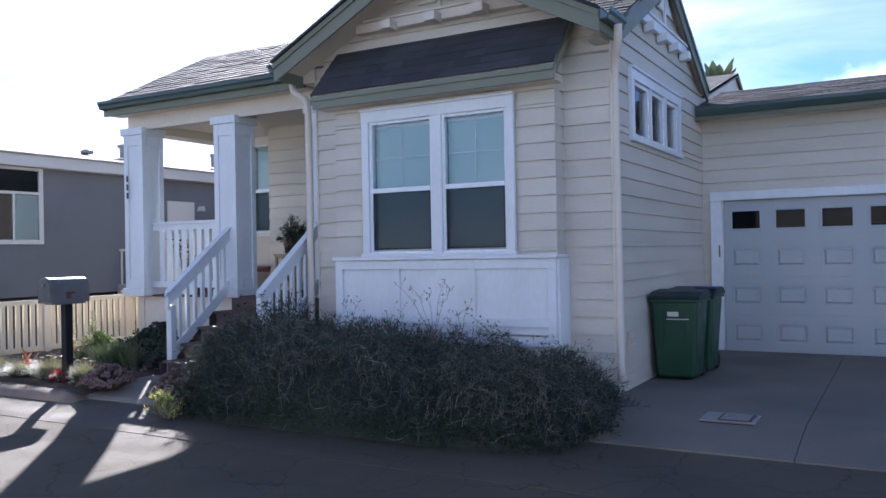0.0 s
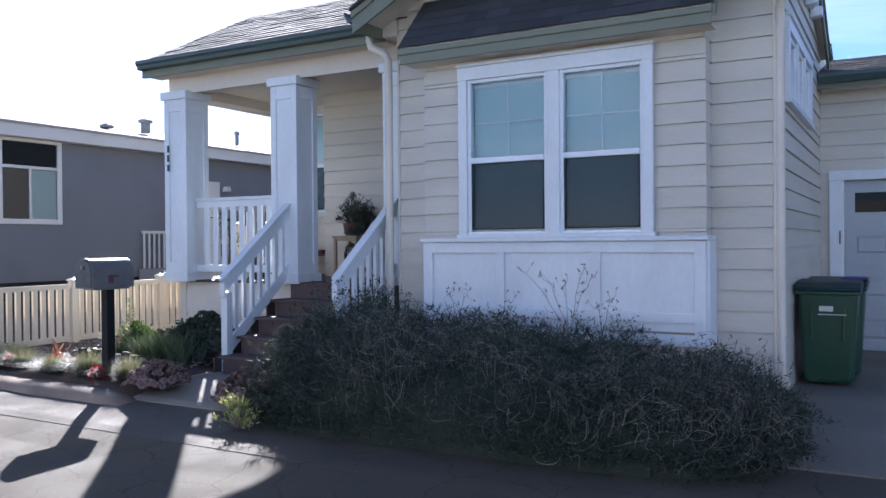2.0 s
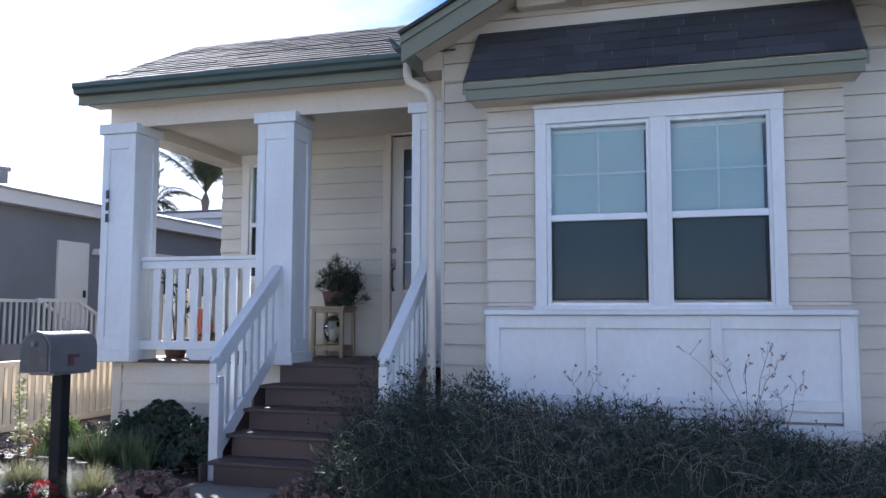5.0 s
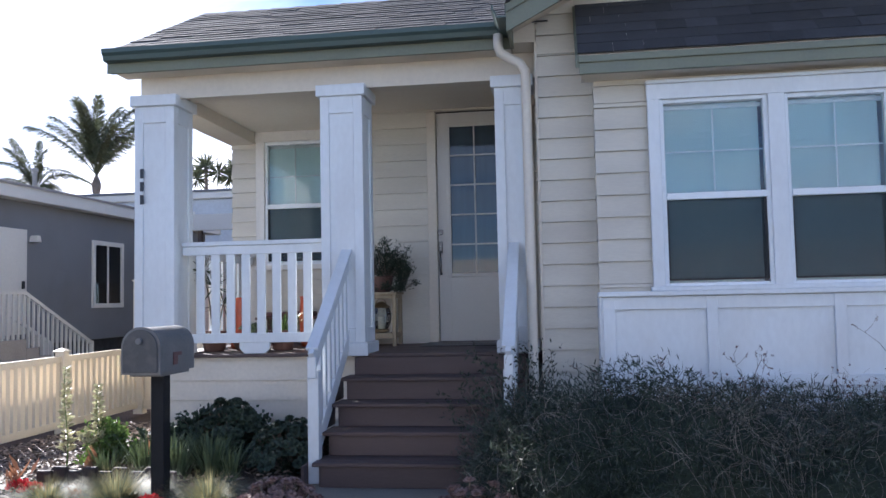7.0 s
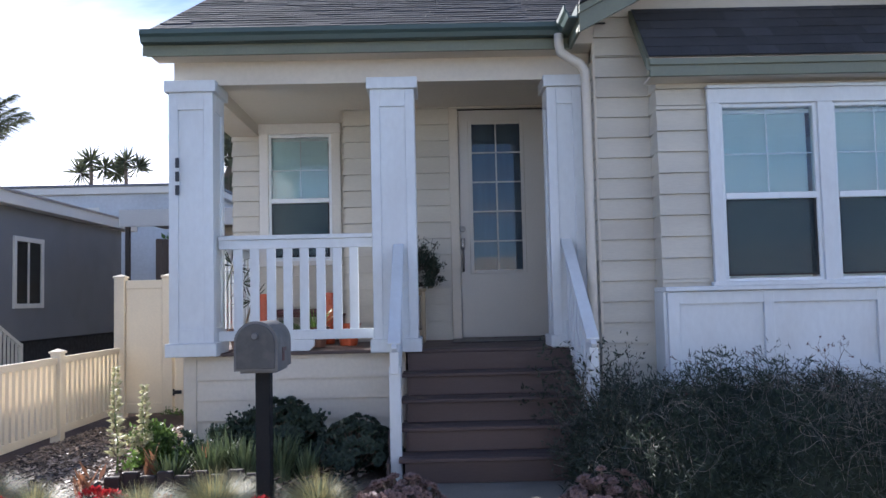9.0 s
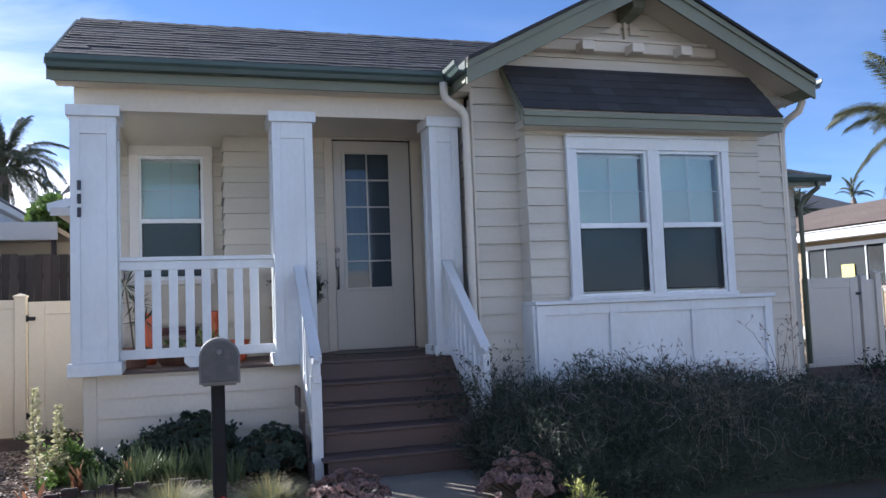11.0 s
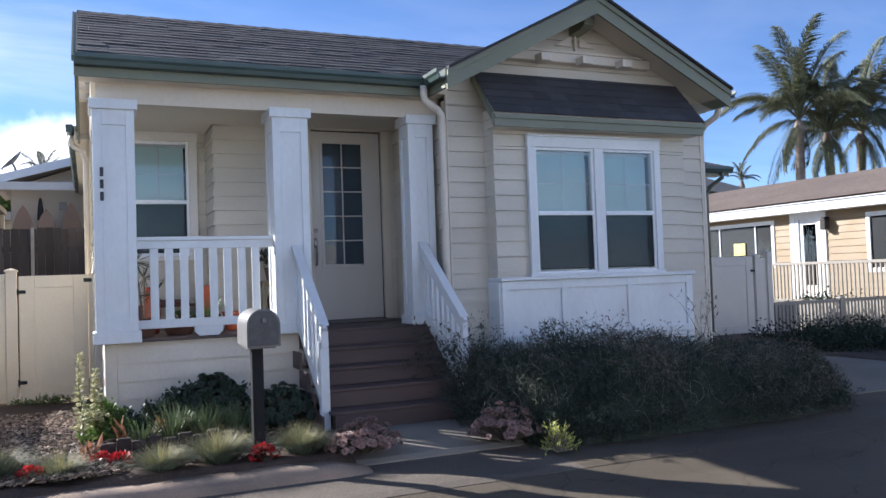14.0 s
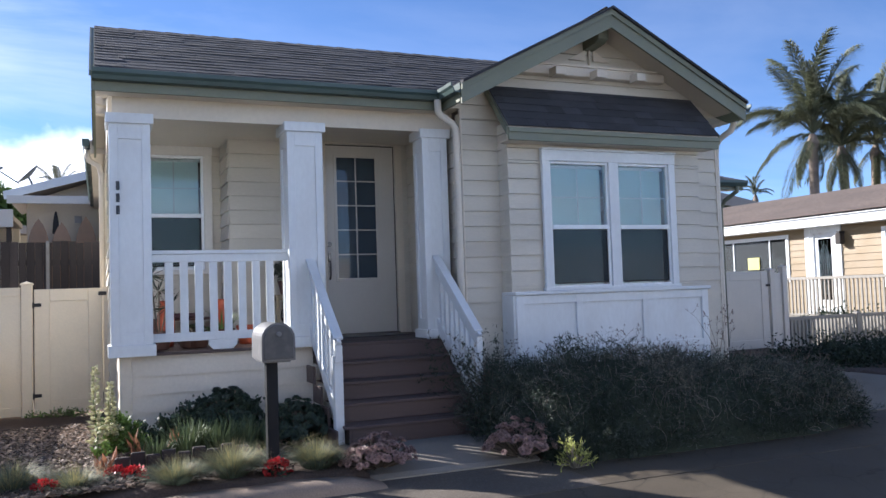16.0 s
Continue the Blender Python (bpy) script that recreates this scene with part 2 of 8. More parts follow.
SCREEN = screen_material("insect_screen")
BLIND = material("pale_blind", (0.80, 0.95, 0.95), 0.55, 0.04, 2, 0.03, 30, through_light=0.25)
ROOM = material("room_plaster", (0.32, 0.31, 0.30), 0.9, 0.05, 1, 0.03, 20)
ROAD = road_material()
GUTTERSTRIP = material("worn_aggregate_concrete", (0.115, 0.096, 0.074), 0.85, 0.2, 1.4, 0.3, 120, 0.6, 140, stain=(0.07, 0.06, 0.05), stain_amount=0.6, stain_scale=1.1, speckle=(0.24, 0.205, 0.16), speckle_scale=110)
CONCRETE = material("concrete", (0.21, 0.187, 0.148), 0.85, 0.14, 0.9, 0.1, 90, 0.25, 150, stain=(0.125, 0.112, 0.092), stain_amount=0.6, stain_scale=0.7, spec=0.25)
PATHWAY = material("pale_path_concrete", (0.245, 0.215, 0.175), 0.85, 0.12, 1.2, 0.12, 90, 0.3, 150, stain=(0.17, 0.15, 0.125), stain_amount=0.55, stain_scale=1.6)
KERB = material("weathered_kerb", (0.30, 0.225, 0.165), 0.88, 0.16, 2.0, 0.15, 80, 0.4, 90, stain=(0.15, 0.13, 0.11), stain_amount=0.6, stain_scale=2.5)
SOIL = material("dark_soil", (0.075, 0.05, 0.036), 0.95, 0.25, 2, 0.35, 60, 0.8, 50)
EARTH = material("dry_ground", (0.16, 0.13, 0.09), 0.95, 0.3, 0.2, 0.2, 5, 0.3, 4)
BARK = material("bark_chip", (0.18, 0.135, 0.10), 0.58, 0.2, 6, 0.2, 90, each=0.2, island=0.85, spec=0.25)
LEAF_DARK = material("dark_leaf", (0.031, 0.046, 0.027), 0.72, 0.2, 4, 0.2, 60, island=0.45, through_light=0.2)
LEAF_JADE = material("jade_leaf", (0.040, 0.060, 0.038), 0.6, 0.2, 4, 0.2, 60, island=0.4, through_light=0.2)
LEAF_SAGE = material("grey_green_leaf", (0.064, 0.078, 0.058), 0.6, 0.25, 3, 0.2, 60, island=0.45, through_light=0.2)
LEAF_FRESH = material("fresh_leaf", (0.12, 0.19, 0.045), 0.5, 0.2, 4, 0.2, 60, island=0.4, through_light=0.3)
LEAF_ALOE = material("blue_green_leaf", (0.12, 0.155, 0.072), 0.68, 0.2, 4, 0.15, 60, island=0.35, through_light=0.15)
FESCUE = material("fescue_blade", (0.135, 0.17, 0.115), 0.6, 0.2, 5, 0.2, 80, island=0.5, through_light=0.35)
FESCUETIP = material("dry_fescue_tip", (0.32, 0.285, 0.135), 0.6, 0.2, 6, 0.15, 80, island=0.4, through_light=0.35)
YELLOWGRASS = material("yellow_green_leaf", (0.40, 0.42, 0.12), 0.6, 0.2, 6, 0.15, 80, island=0.4, through_light=0.35)
STRAW = material("dry_stalk", (0.215, 0.185, 0.148), 0.75, 0.2, 5, 0.15, 90, island=0.4)
TWIG = material("woody_twig", (0.145, 0.115, 0.085), 0.8, 0.2, 5, 0.2, 90, island=0.5)
SUCCULENT = material("dusky_pink_rosette", (0.27, 0.175, 0.15), 0.5, 0.2, 5, 0.15, 60, island=0.3, through_light=0.1)
REDLEAF = material("red_petal", (0.52, 0.03, 0.035), 0.5, 0.15, 8, 0.1, 60, island=0.4, through_light=0.3)
ORANGELEAF = material("orange_leaf", (0.30, 0.145, 0.08), 0.5, 0.25, 6, 0.15, 60, island=0.4, through_light=0.35)
WHITEPETAL = material("cream_petal", (0.48, 0.46, 0.27), 0.6, 0.15, 8, 0.1, 60, island=0.3, through_light=0.3)
PALMLEAF = material("palm_leaflet", (0.115, 0.128, 0.072), 0.6, 0.25, 1, 0.2, 20, island=0.5, through_light=0.25)
PALMTRUNK = material("palm_trunk", (0.22, 0.175, 0.135), 0.85, 0.25, 1.2, 0.2, 20, 0.5, 8, stretch=(1, 1, 3))
BLACKPOST = material("black_painted_post", (0.014, 0.0145, 0.016), 0.6, 0.15, 4, 0.1, 60, 0.1, 60, spec=0.2)
MAILBOX = material("worn_grey_metal", (0.14, 0.14, 0.14), 0.5, 0.12, 5, 0.08, 60, 0.1, 40, metal=0.0, stain=(0.22, 0.21, 0.20), stain_amount=0.5, stain_scale=6)
MAILFRONT = material("dark_grey_metal", (0.06, 0.062, 0.065), 0.45, 0.12, 6, 0.08, 60, stain=(0.16, 0.15, 0.14), stain_amount=0.4, stain_scale=9)
FLAGRED = material("faded_red_paint", (0.12, 0.05, 0.05), 0.5, 0.15, 10)
BINGREEN = material("dark_green_plastic", (0.012, 0.055, 0.028), 0.42, 0.12, 3, 0.08, 50, 0.06, 90)
BINLID = material("green_black_plastic", (0.012, 0.03, 0.026), 0.45, 0.12, 3, 0.08, 50)
BLUEPLASTIC = material("blue_violet_plastic", (0.06, 0.055, 0.2), 0.4, 0.1, 6)
BLACK = material("black_rubber", (0.012, 0.012, 0.013), 0.6, 0.1, 5)
FENCE = material("tan_vinyl_fence", (0.76, 0.66, 0.49), 0.4, 0.05, 1.5, 0.03, 40, stain=(0.5, 0.41, 0.29), stain_amount=0.25, each=0.02)
FENCEGREY = material("beige_vinyl_fence", (0.62, 0.575, 0.50), 0.45, 0.05, 1.5, 0.03, 40, each=0.02)
RAILGREY = material("weathered_beige_rail", (0.27, 0.25, 0.215), 0.5, 0.06, 1.5, 0.04, 40, each=0.03)
BROWNWOOD = material("brown_fence_board", (0.06, 0.05, 0.045), 0.85, 0.25, 2, 0.2, 60, 0.4, 60, each=0.3, stretch=(3, 3, 0.3))
GREYWALL = material("slate_grey_paint", (0.178, 0.185, 0.200), 0.65, 0.06, 0.8, 0.04, 40, 0.1, 30, stain=(0.13, 0.13, 0.13), stain_amount=0.3)
PALEROOF = material("pale_roof", (0.36, 0.33, 0.30), 0.85, 0.12, 1.2, 0.1, 30, stain=(0.17, 0.155, 0.14), stain_amount=0.4)
OFFWHITE = material("off_white_fascia", (0.68, 0.66, 0.61), 0.55, 0.05, 1, 0.03, 30)
TAN = material("tan_siding_paint", (0.255, 0.188, 0.102), 0.55, 0.05, 1, 0.03, 30, each=0.04)
BROWNROOF = material("brown_shingle_roof", (0.12, 0.092, 0.074), 0.9, 0.15, 0.8, 0.3, 12, 0.5, 12)
STUCCO = material("cream_stucco", (0.58, 0.50, 0.37), 0.8, 0.06, 1, 0.05, 30, 0.2, 60)
BRASS = material("aged_pewter", (0.16, 0.15, 0.14), 0.35, 0.1, 20, 0.05, 90, metal=0.8)
TERRACOTTA = material("orange_glazed_clay", (0.50, 0.10, 0.04), 0.35, 0.12, 6, 0.08, 60)
POTDARK = material("brown_clay", (0.12, 0.06, 0.045), 0.6, 0.15, 6, 0.1, 60)
PALEWOOD = material("weathered_pale_wood", (0.36, 0.29, 0.19), 0.7, 0.15, 4, 0.12, 60, 0.2, 80, stretch=(3, 3, 0.5))
MATTING = material("grey_doormat", (0.2, 0.185, 0.17), 0.95, 0.2, 6, 0.3, 160, 0.6, 200)
LANTERN = material("antique_brass", (0.22, 0.16, 0.09), 0.35, 0.1, 12, metal=0.7)
CANDLE = material("ivory_wax", (0.72, 0.66, 0.52), 0.5, 0.03, 8)
PLATE = material("weathered_plate", (0.30, 0.29, 0.27), 0.6, 0.15, 8, 0.1, 60)
SIGN = material("yellow_card", (0.60, 0.58, 0.2), 0.6, 0.04, 5)
SURF = material("worn_board_resin", (0.34, 0.20, 0.115), 0.4, 0.15, 2, 0.05, 20, each=0.25)
TEAL = material("weathered_teal_metal", (0.09, 0.13, 0.14), 0.5, 0.15, 4)
EDGING = material("dark_brown_edging", (0.045, 0.033, 0.027), 0.8, 0.2, 6, 0.15, 60, 0.3, 60, each=0.3)
SHEER = material("grey_sheer_curtain", (0.20, 0.235, 0.27), 0.8, 0.12, 4, 0.05, 40, stretch=(6, 1, 0.4))
NUMBER = material("black_house_sign", (0.02, 0.022, 0.03), 0.4, 0.1, 9)

# ---- mesh helpers ----
def thing(name, at, label, category, group="", kind=""):
    ob = new(name)
    ob.empty_display_size = 0.1
    ob.matrix_basis = pose(*at)
    return tagged(ob, label, category, group, kind)


def hang(ob, parent):
    ob.parent = parent
    if parent.data is None:
        ob.matrix_parent_inverse = parent.matrix_basis.inverted()
    return ob


def part(name, bm, mat, parent=None, label="", smooth=False, kind=""):
    me = bpy.data.meshes.new(name)
    bm.normal_update()
    bm.to_mesh(me)
    bm.free()
    return mesh_part(name, me, mat, parent, label, smooth, kind)


def mesh_part(name, me, mat, parent=None, label="", smooth=False, kind=""):
    if mat and not me.materials:
        me.materials.append(mat)
    if smooth:
        me.shade_smooth()
    ob = new(name, me)
    if parent:
        hang(ob, parent)
    return tagged(ob, label, kind=kind)


def raw(name, verts, faces, mat, parent=None, label="", smooth=False, kind=""):
    me = bpy.data.meshes.new(name)
    me.from_pydata(verts, [], faces)
    me.update()
    return mesh_part(name, me, mat, parent, label, smooth, kind)


CUBE = ((0, 3, 2, 1), (4, 5, 6, 7), (0, 1, 5, 4), (1, 2, 6, 5), (2, 3, 7, 6), (3, 0, 4, 7))


def hexa(bm, pts):
    """A solid with six sides: four corners below, four above, each anticlockwise."""
    v = [bm.verts.new(p) for p in pts]
    for f in CUBE:
        bm.faces.new([v[i] for i in f])
    return v


def add(bm, x0, x1, y0, y1, z0, z1):
    return hexa(bm, ((x0, y0, z0), (x1, y0, z0), (x1, y1, z0), (x0, y1, z0), (x0, y0, z1), (x1, y0, z1), (x1, y1, z1), (x0, y1, z1)))


def block(x0, x1, y0, y1, z0, z1, bevel=0.006, seg=1):
    bm = bmesh.new()
    add(bm, x0, x1, y0, y1, z0, z1)
    if bevel:
        bmesh.ops.bevel(bm, geom=bm.edges[:], offset=bevel, segments=seg, affect="EDGES", profile=0.5)
    return bm


def soften(bm, w=0.006, seg=1):
    bmesh.ops.bevel(bm, geom=bm.edges[:], offset=w, segments=seg, affect="EDGES", profile=0.5)
    return bm


def prism(profile, a, b, axis, bevel=0.0):
    """A profile drawn in the plane across the axis, run from a to b. x: profile is (y, z); y: (x, z); z: (x, y)."""
    bm = bmesh.new()

    def place(p, s):
        return {"x": (s, p[0], p[1]), "y": (p[0], s, p[1]), "z": (p[0], p[1], s)}[axis]
    lo = [bm.verts.new(place(p, a)) for p in profile]
    hi = [bm.verts.new(place(p, b)) for p in profile]
    k = len(profile)
    bm.faces.new(lo); bm.faces.new(hi[::-1])
    for i in range(k):
        bm.faces.new((lo[i], hi[i], hi[(i + 1) % k], lo[(i + 1) % k]))
    bmesh.ops.recalc_face_normals(bm, faces=bm.faces[:])
    if bevel:
        soften(bm, bevel)
    return bm


def bar(bm, p, q, w, h, up=(0, 0, 1)):
    """A straight bar from p to q, w wide and h high."""
    p, q, up = Vector(p), Vector(q), Vector(up)
    d = (q - p).normalized()
    s = d.cross(up).normalized()
    u = s.cross(d).normalized()
    pts = [e + s * (i * w / 2) + u * (j * h / 2) for j in (-1, 1) for e, i in ((p, -1), (p, 1), (q, 1), (q, -1))]
    hexa(bm, pts)


def tube(bm, pts, radii, sides=10, cap=True):
    """A round tube along points."""
    pts = [Vector(p) for p in pts]
    if not isinstance(radii, (list, tuple)):
        radii = [radii] * len(pts)
    rings = []
    ref = Vector((0.31, 0.17, 0.93)).normalized()
    for i, p in enumerate(pts):
        d = (pts[min(i + 1, len(pts) - 1)] - pts[max(i - 1, 0)]).normalized()
        s = d.cross(ref)
        s = s.normalized() if s.length > 1e-4 else d.orthogonal().normalized()
        u = s.cross(d).normalized()
        rings.append([bm.verts.new(p + (s * math.cos(t) + u * math.sin(t)) * radii[i]) for t in (2 * math.pi * k / sides for k in range(sides))])
    for a, b in zip(rings, rings[1:]):
        for k in range(sides):
            bm.faces.new((a[k], a[(k + 1) % sides], b[(k + 1) % sides], b[k]))
    if cap:
        bm.faces.new(rings[0][::-1]); bm.faces.new(rings[-1])
    bmesh.ops.recalc_face_normals(bm, faces=bm.faces[:])


def lathe(profile, at, sides=20):
    """A turned shape from (radius, height) pairs."""
    bm = bmesh.new()
    rings = [[bm.verts.new((at[0] + r * math.cos(t), at[1] + r * math.sin(t), at[2] + z)) for t in (2 * math.pi * k / sides for k in range(sides))] for r, z in profile]
    for a, b in zip(rings, rings[1:]):
        for k in range(sides):
            bm.faces.new((a[k], a[(k + 1) % sides], b[(k + 1) % sides], b[k]))
    bm.faces.new(rings[0][::-1]); bm.faces.new(rings[-1])
    bmesh.ops.recalc_face_normals(bm, faces=bm.faces[:])
    return bm


def cut(rect, holes):
    """What is left of a rectangle (a0, a1, z0, z1) without the holes."""
    left = [rect]
    for h0, h1, k0, k1 in holes:
        out = []
        for a0, a1, z0, z1 in left:
            if h1 <= a0 or h0 >= a1 or k1 <= z0 or k0 >= z1:
                out.append((a0, a1, z0, z1))
                continue
            if k0 > z0: out.append((a0, a1, z0, k0))
            if k1 < z1: out.append((a0, a1, k1, z1))
            m0, m1 = max(z0, k0), min(z1, k1)
            if h0 > a0: out.append((a0, h0, m0, m1))
            if h1 < a1: out.append((h1, a1, m0, m1))
        left = out
    return [r for r in left if r[1] - r[0] > 0.01 and r[3] - r[2] > 0.012]


LAP, FIRST = 0.181, -0.013      # course height of the siding and where the lowest course starts


def wall(parent, axis, plane, face, a0, a1, z0, z1, holes=(), mat=None, name="wall", lap=LAP, start=FIRST, roof=None, thick=0.14, boards=True, core=None, board_name="siding_board"):
    """A wall in the plane axis = plane, whose outer side looks towards face (+1 or -1), with lapped boards on it.
    roof: gives the span (b0, b1) that lies under the roof at a height above z1."""
    mat = mat or SIDING
    back = plane - face * thick

    # one welded sheet with its openings, and the gable above it as a second
    us = sorted({a0, a1, *[min(max(q, a0), a1) for h in holes for q in h[:2]]})
    vs = sorted({z0, z1, *[min(max(q, z0), z1) for h in holes for q in h[2:]]})
    bm = bmesh.new()
    got = {}

    def corner(u, v, d):
        if (u, v, d) not in got:
            got[u, v, d] = bm.verts.new((u, (plane, back)[d], v) if axis == "y" else ((plane, back)[d], u, v))
        return got[u, v, d]
    full = set()
    for i in range(len(us) - 1):
        for j in range(len(vs) - 1):
            mu, mv = (us[i] + us[i + 1]) / 2, (vs[j] + vs[j + 1]) / 2
            if not any(h[0] < mu < h[1] and h[2] < mv < h[3] for h in holes):
                full.add((i, j))
    for i, j in full:
        ring = [(us[i], vs[j]), (us[i + 1], vs[j]), (us[i + 1], vs[j + 1]), (us[i], vs[j + 1])]
        for d in (0, 1):
            bm.faces.new([corner(*q, d) for q in ring])
        for k, nb in enumerate(((i, j - 1), (i + 1, j), (i, j + 1), (i - 1, j))):
            if nb not in full:
                p, q = ring[k], ring[(k + 1) % 4]
                bm.faces.new((corner(*p, 0), corner(*q, 0), corner(*q, 1), corner(*p, 1)))
    bmesh.ops.recalc_face_normals(bm, faces=bm.faces[:])
    if roof:
        lo, zt = roof(z1), z1
        while roof(zt + 0.02)[1] - roof(zt + 0.02)[0] > 0.04:
            zt += 0.02
        hi = roof(zt)
        part("gable_wall", prism([(lo[0], z1 + 0.001), (lo[1], z1 + 0.001), (hi[1], zt), (hi[0], zt)], plane, back, axis), core or mat, parent)
    w = part(name, bm, core or mat, parent)
    if not boards:
        return w
    z = start
    top = z1
    if roof:
        while roof(top + 0.05)[1] - roof(top + 0.05)[0] > 0.1:
            top += 0.02
    while z < top - 0.01:
        zz = min(z + lap, top)
        zl = max(z, z0)
        gable = bool(roof) and zl >= z1 - 0.1
        span = roof(zl) if gable else (a0, a1)
        top_span = roof(min(zz, top)) if gable else span
        span = (max(span[0], a0), min(span[1], a1))
        if zz - zl > 0.02 and span[1] - span[0] > 0.05:
            for b0, b1, c0, c1 in cut((span[0], span[1], zl, zz), holes):
                t0, t1 = 0.026, 0.006
                f0 = plane + face * t0
                f1 = plane + face * (t1 if c1 - c0 > lap * 0.8 else t0 - (t0 - t1) * (c1 - c0) / lap)
                q = plane + face * 0.001
                if axis == "y":
                    lo = [(b0, q, c0 + 0.005), (b1, q, c0 + 0.005), (b1, f0, c0 + 0.005), (b0, f0, c0 + 0.005)]
                    e0, e1 = (max(b0, top_span[0]), min(b1, top_span[1])) if gable else (b0, b1)
                    hi = [(e0, q, c1), (e1, q, c1), (e1, f1, c1), (e0, f1, c1)]
                else:
                    lo = [(q, b0, c0 + 0.005), (q, b1, c0 + 0.005), (f0, b1, c0 + 0.005), (f0, b0, c0 + 0.005)]
                    e0, e1 = (max(b0, top_span[0]), min(b1, top_span[1])) if gable else (b0, b1)
                    hi = [(q, e0, c1), (q, e1, c1), (f1, e1, c1), (f1, e0, c1)]
                if (face < 0) == (axis == "y"):
                    lo, hi = lo[::-1], hi[::-1]
                raw(board_name, lo + hi, CUBE, mat, w)
        z += lap
    return w


# ---- ground, road, paths ----
def build_ground():
    bm = bmesh.new()
    add(bm, -900, 900, -900, 1500, -0.8, -0.22)
    tagged(part("ground", bm, EARTH), "dry bare ground reaching the horizon", "ground", kind="structure")
    bm = bmesh.new()
    xs = [-45, -20, -10] + [-10 + 0.4 * k for k in range(1, 40)] + [10, 30, 65]
    prof = [(-9.2, -0.16), (-4.0, -0.09), (0.0, -0.08), (3.0, -0.10), (4.75, -0.085), (5.24, -0.034), (5.26, -0.2)]
    rows = [[bm.verts.new((x, y + (0.03 * noise.noise((x * 1.7, 0.3, 0)) if k > 4 else 0), z)) for k, (y, z) in enumerate(prof)] for x in xs]
    for a, b in zip(rows, rows[1:]):
        for k in range(len(prof) - 1):
            bm.faces.new((a[k], b[k], b[k + 1], a[k + 1]))
    tagged(part("road", bm, ROAD), "weathered cracked grey asphalt lane", "road", kind="structure")
    strip = [(5.18, -0.25), (5.18, -0.036), (5.3, -0.022), (5.6, -0.018), (5.9, -0.005), (6.1, 0.01), (6.1, -0.25)]
    tagged(part("gutter_strip", prism(strip, -45, -4.42, "x"), GUTTERSTRIP), "worn concrete gutter strip along the lane", "gutter", kind="structure")
    edge = [(5.18, -0.25), (5.18, -0.036), (5.3, -0.022), (5.6, -0.018), (5.9, -0.012), (6.45, 0.0), (6.45, -0.25)]
    tagged(part("road_edge", prism(edge, -4.42, 65, "x"), ROAD), "asphalt edge of the lane before the bush and drive", "road", kind="structure")
    # rolled kerb before the planting bed and before the hedge
    prof = [(5.83, -0.06), (5.85, 0.035), (5.89, 0.075), (5.95, 0.092), (6.12, 0.092), (6.14, -0.02)]
    for x0, x1, name in ((-45.0, -9.6, "kerb_1"), (-9.6, -6.05, "kerb_2"), (-3.5, -1.5, "kerb_3")):
        bm = bmesh.new()
        steps = max(2, int((x1 - x0) / 0.25))
        rings = []
        for i in range(steps + 1):
            x = x0 + (x1 - x0) * i / steps
            end = min(1.0, min(x - x0, x1 - x) / 0.35 + 0.15)
            wob = 0.02 * math.sin(x * 2.1) + 0.01 * math.sin(x * 5.3)
            rings.append([bm.verts.new((x, y + wob, -0.06 + (z + 0.06) * (0.35 + 0.65 * end) + 0.006 * math.sin(x * 9 + y))) for y, z in prof])
        for a, b in zip(rings, rings[1:]):
            for k in range(len(prof) - 1):
                bm.faces.new((a[k], b[k], b[k + 1], a[k + 1]))
        bm.faces.new(rings[0]); bm.faces.new(rings[-1][::-1])
        bmesh.ops.recalc_face_normals(bm, faces=bm.faces[:])
        tagged(part(name, bm, KERB, smooth=True), "low weathered tan concrete kerb along the lane", "kerb", kind="structure")
    # rounded return of the kerb beside the path
    pr = [(-6.20, -0.03), (-6.19, 0.10), (-6.15, 0.128), (-6.09, 0.128), (-6.05, 0.10), (-6.04, -0.03)]
    tagged(part("kerb_4", prism(pr, 6.3, 7.1, "y"), KERB), "low weathered kerb beside the path", "kerb", kind="structure")
    # soil of the beds, gently uneven
    for x0, x1, y0, y1, name in ((-9.6, -6.05, 6.02, 11.3, "planting_bed_1"), (-4.6, -0.5, 6.08, 8.06, "planting_bed_2"), (-45.0, -9.62, 6.08, 40.0, "planting_bed_3"), (-9.6, -8.1, 11.32, 40.0, "planting_bed_4"), (2.66, 6.59, 6.5, 16.0, "planting_bed_5")):
        bm = bmesh.new()
        nx, ny = max(4, min(60, int((x1 - x0) / 0.12))), max(4, min(60, int((y1 - y0) / 0.12)))
        g = [[bm.verts.new((x0 + (x1 - x0) * i / nx, y0 + (y1 - y0) * j / ny, (0.125 + 0.04 * noise.noise((i * 0.3, j * 0.3, x0))) if 0 < j < ny and 0 < i < nx else 0.0)) for i in range(nx + 1)] for j in range(ny + 1)]
        for j in range(ny):
            for i in range(nx):
                bm.faces.new((g[j][i], g[j][i + 1], g[j + 1][i + 1], g[j + 1][i]))
        tagged(part(name, bm, SOIL, smooth=True), "dark brown soil bed with bark chips", "soil bed", kind="structure")
    tagged(part("path", prism([(6.06, -0.1), (6.06, 0.02), (6.12, 0.05), (6.5, 0.09), (6.9, 0.116), (7.28, 0.118), (7.28, -0.1)], -6.12, -4.5, "x"), PATHWAY), "short worn concrete path to the steps", "path", kind="structure")
    # driveway slabs with open joints
    d = tagged(new("driveway"), "pale concrete driveway in two slabs with joints", "driveway", kind="structure")
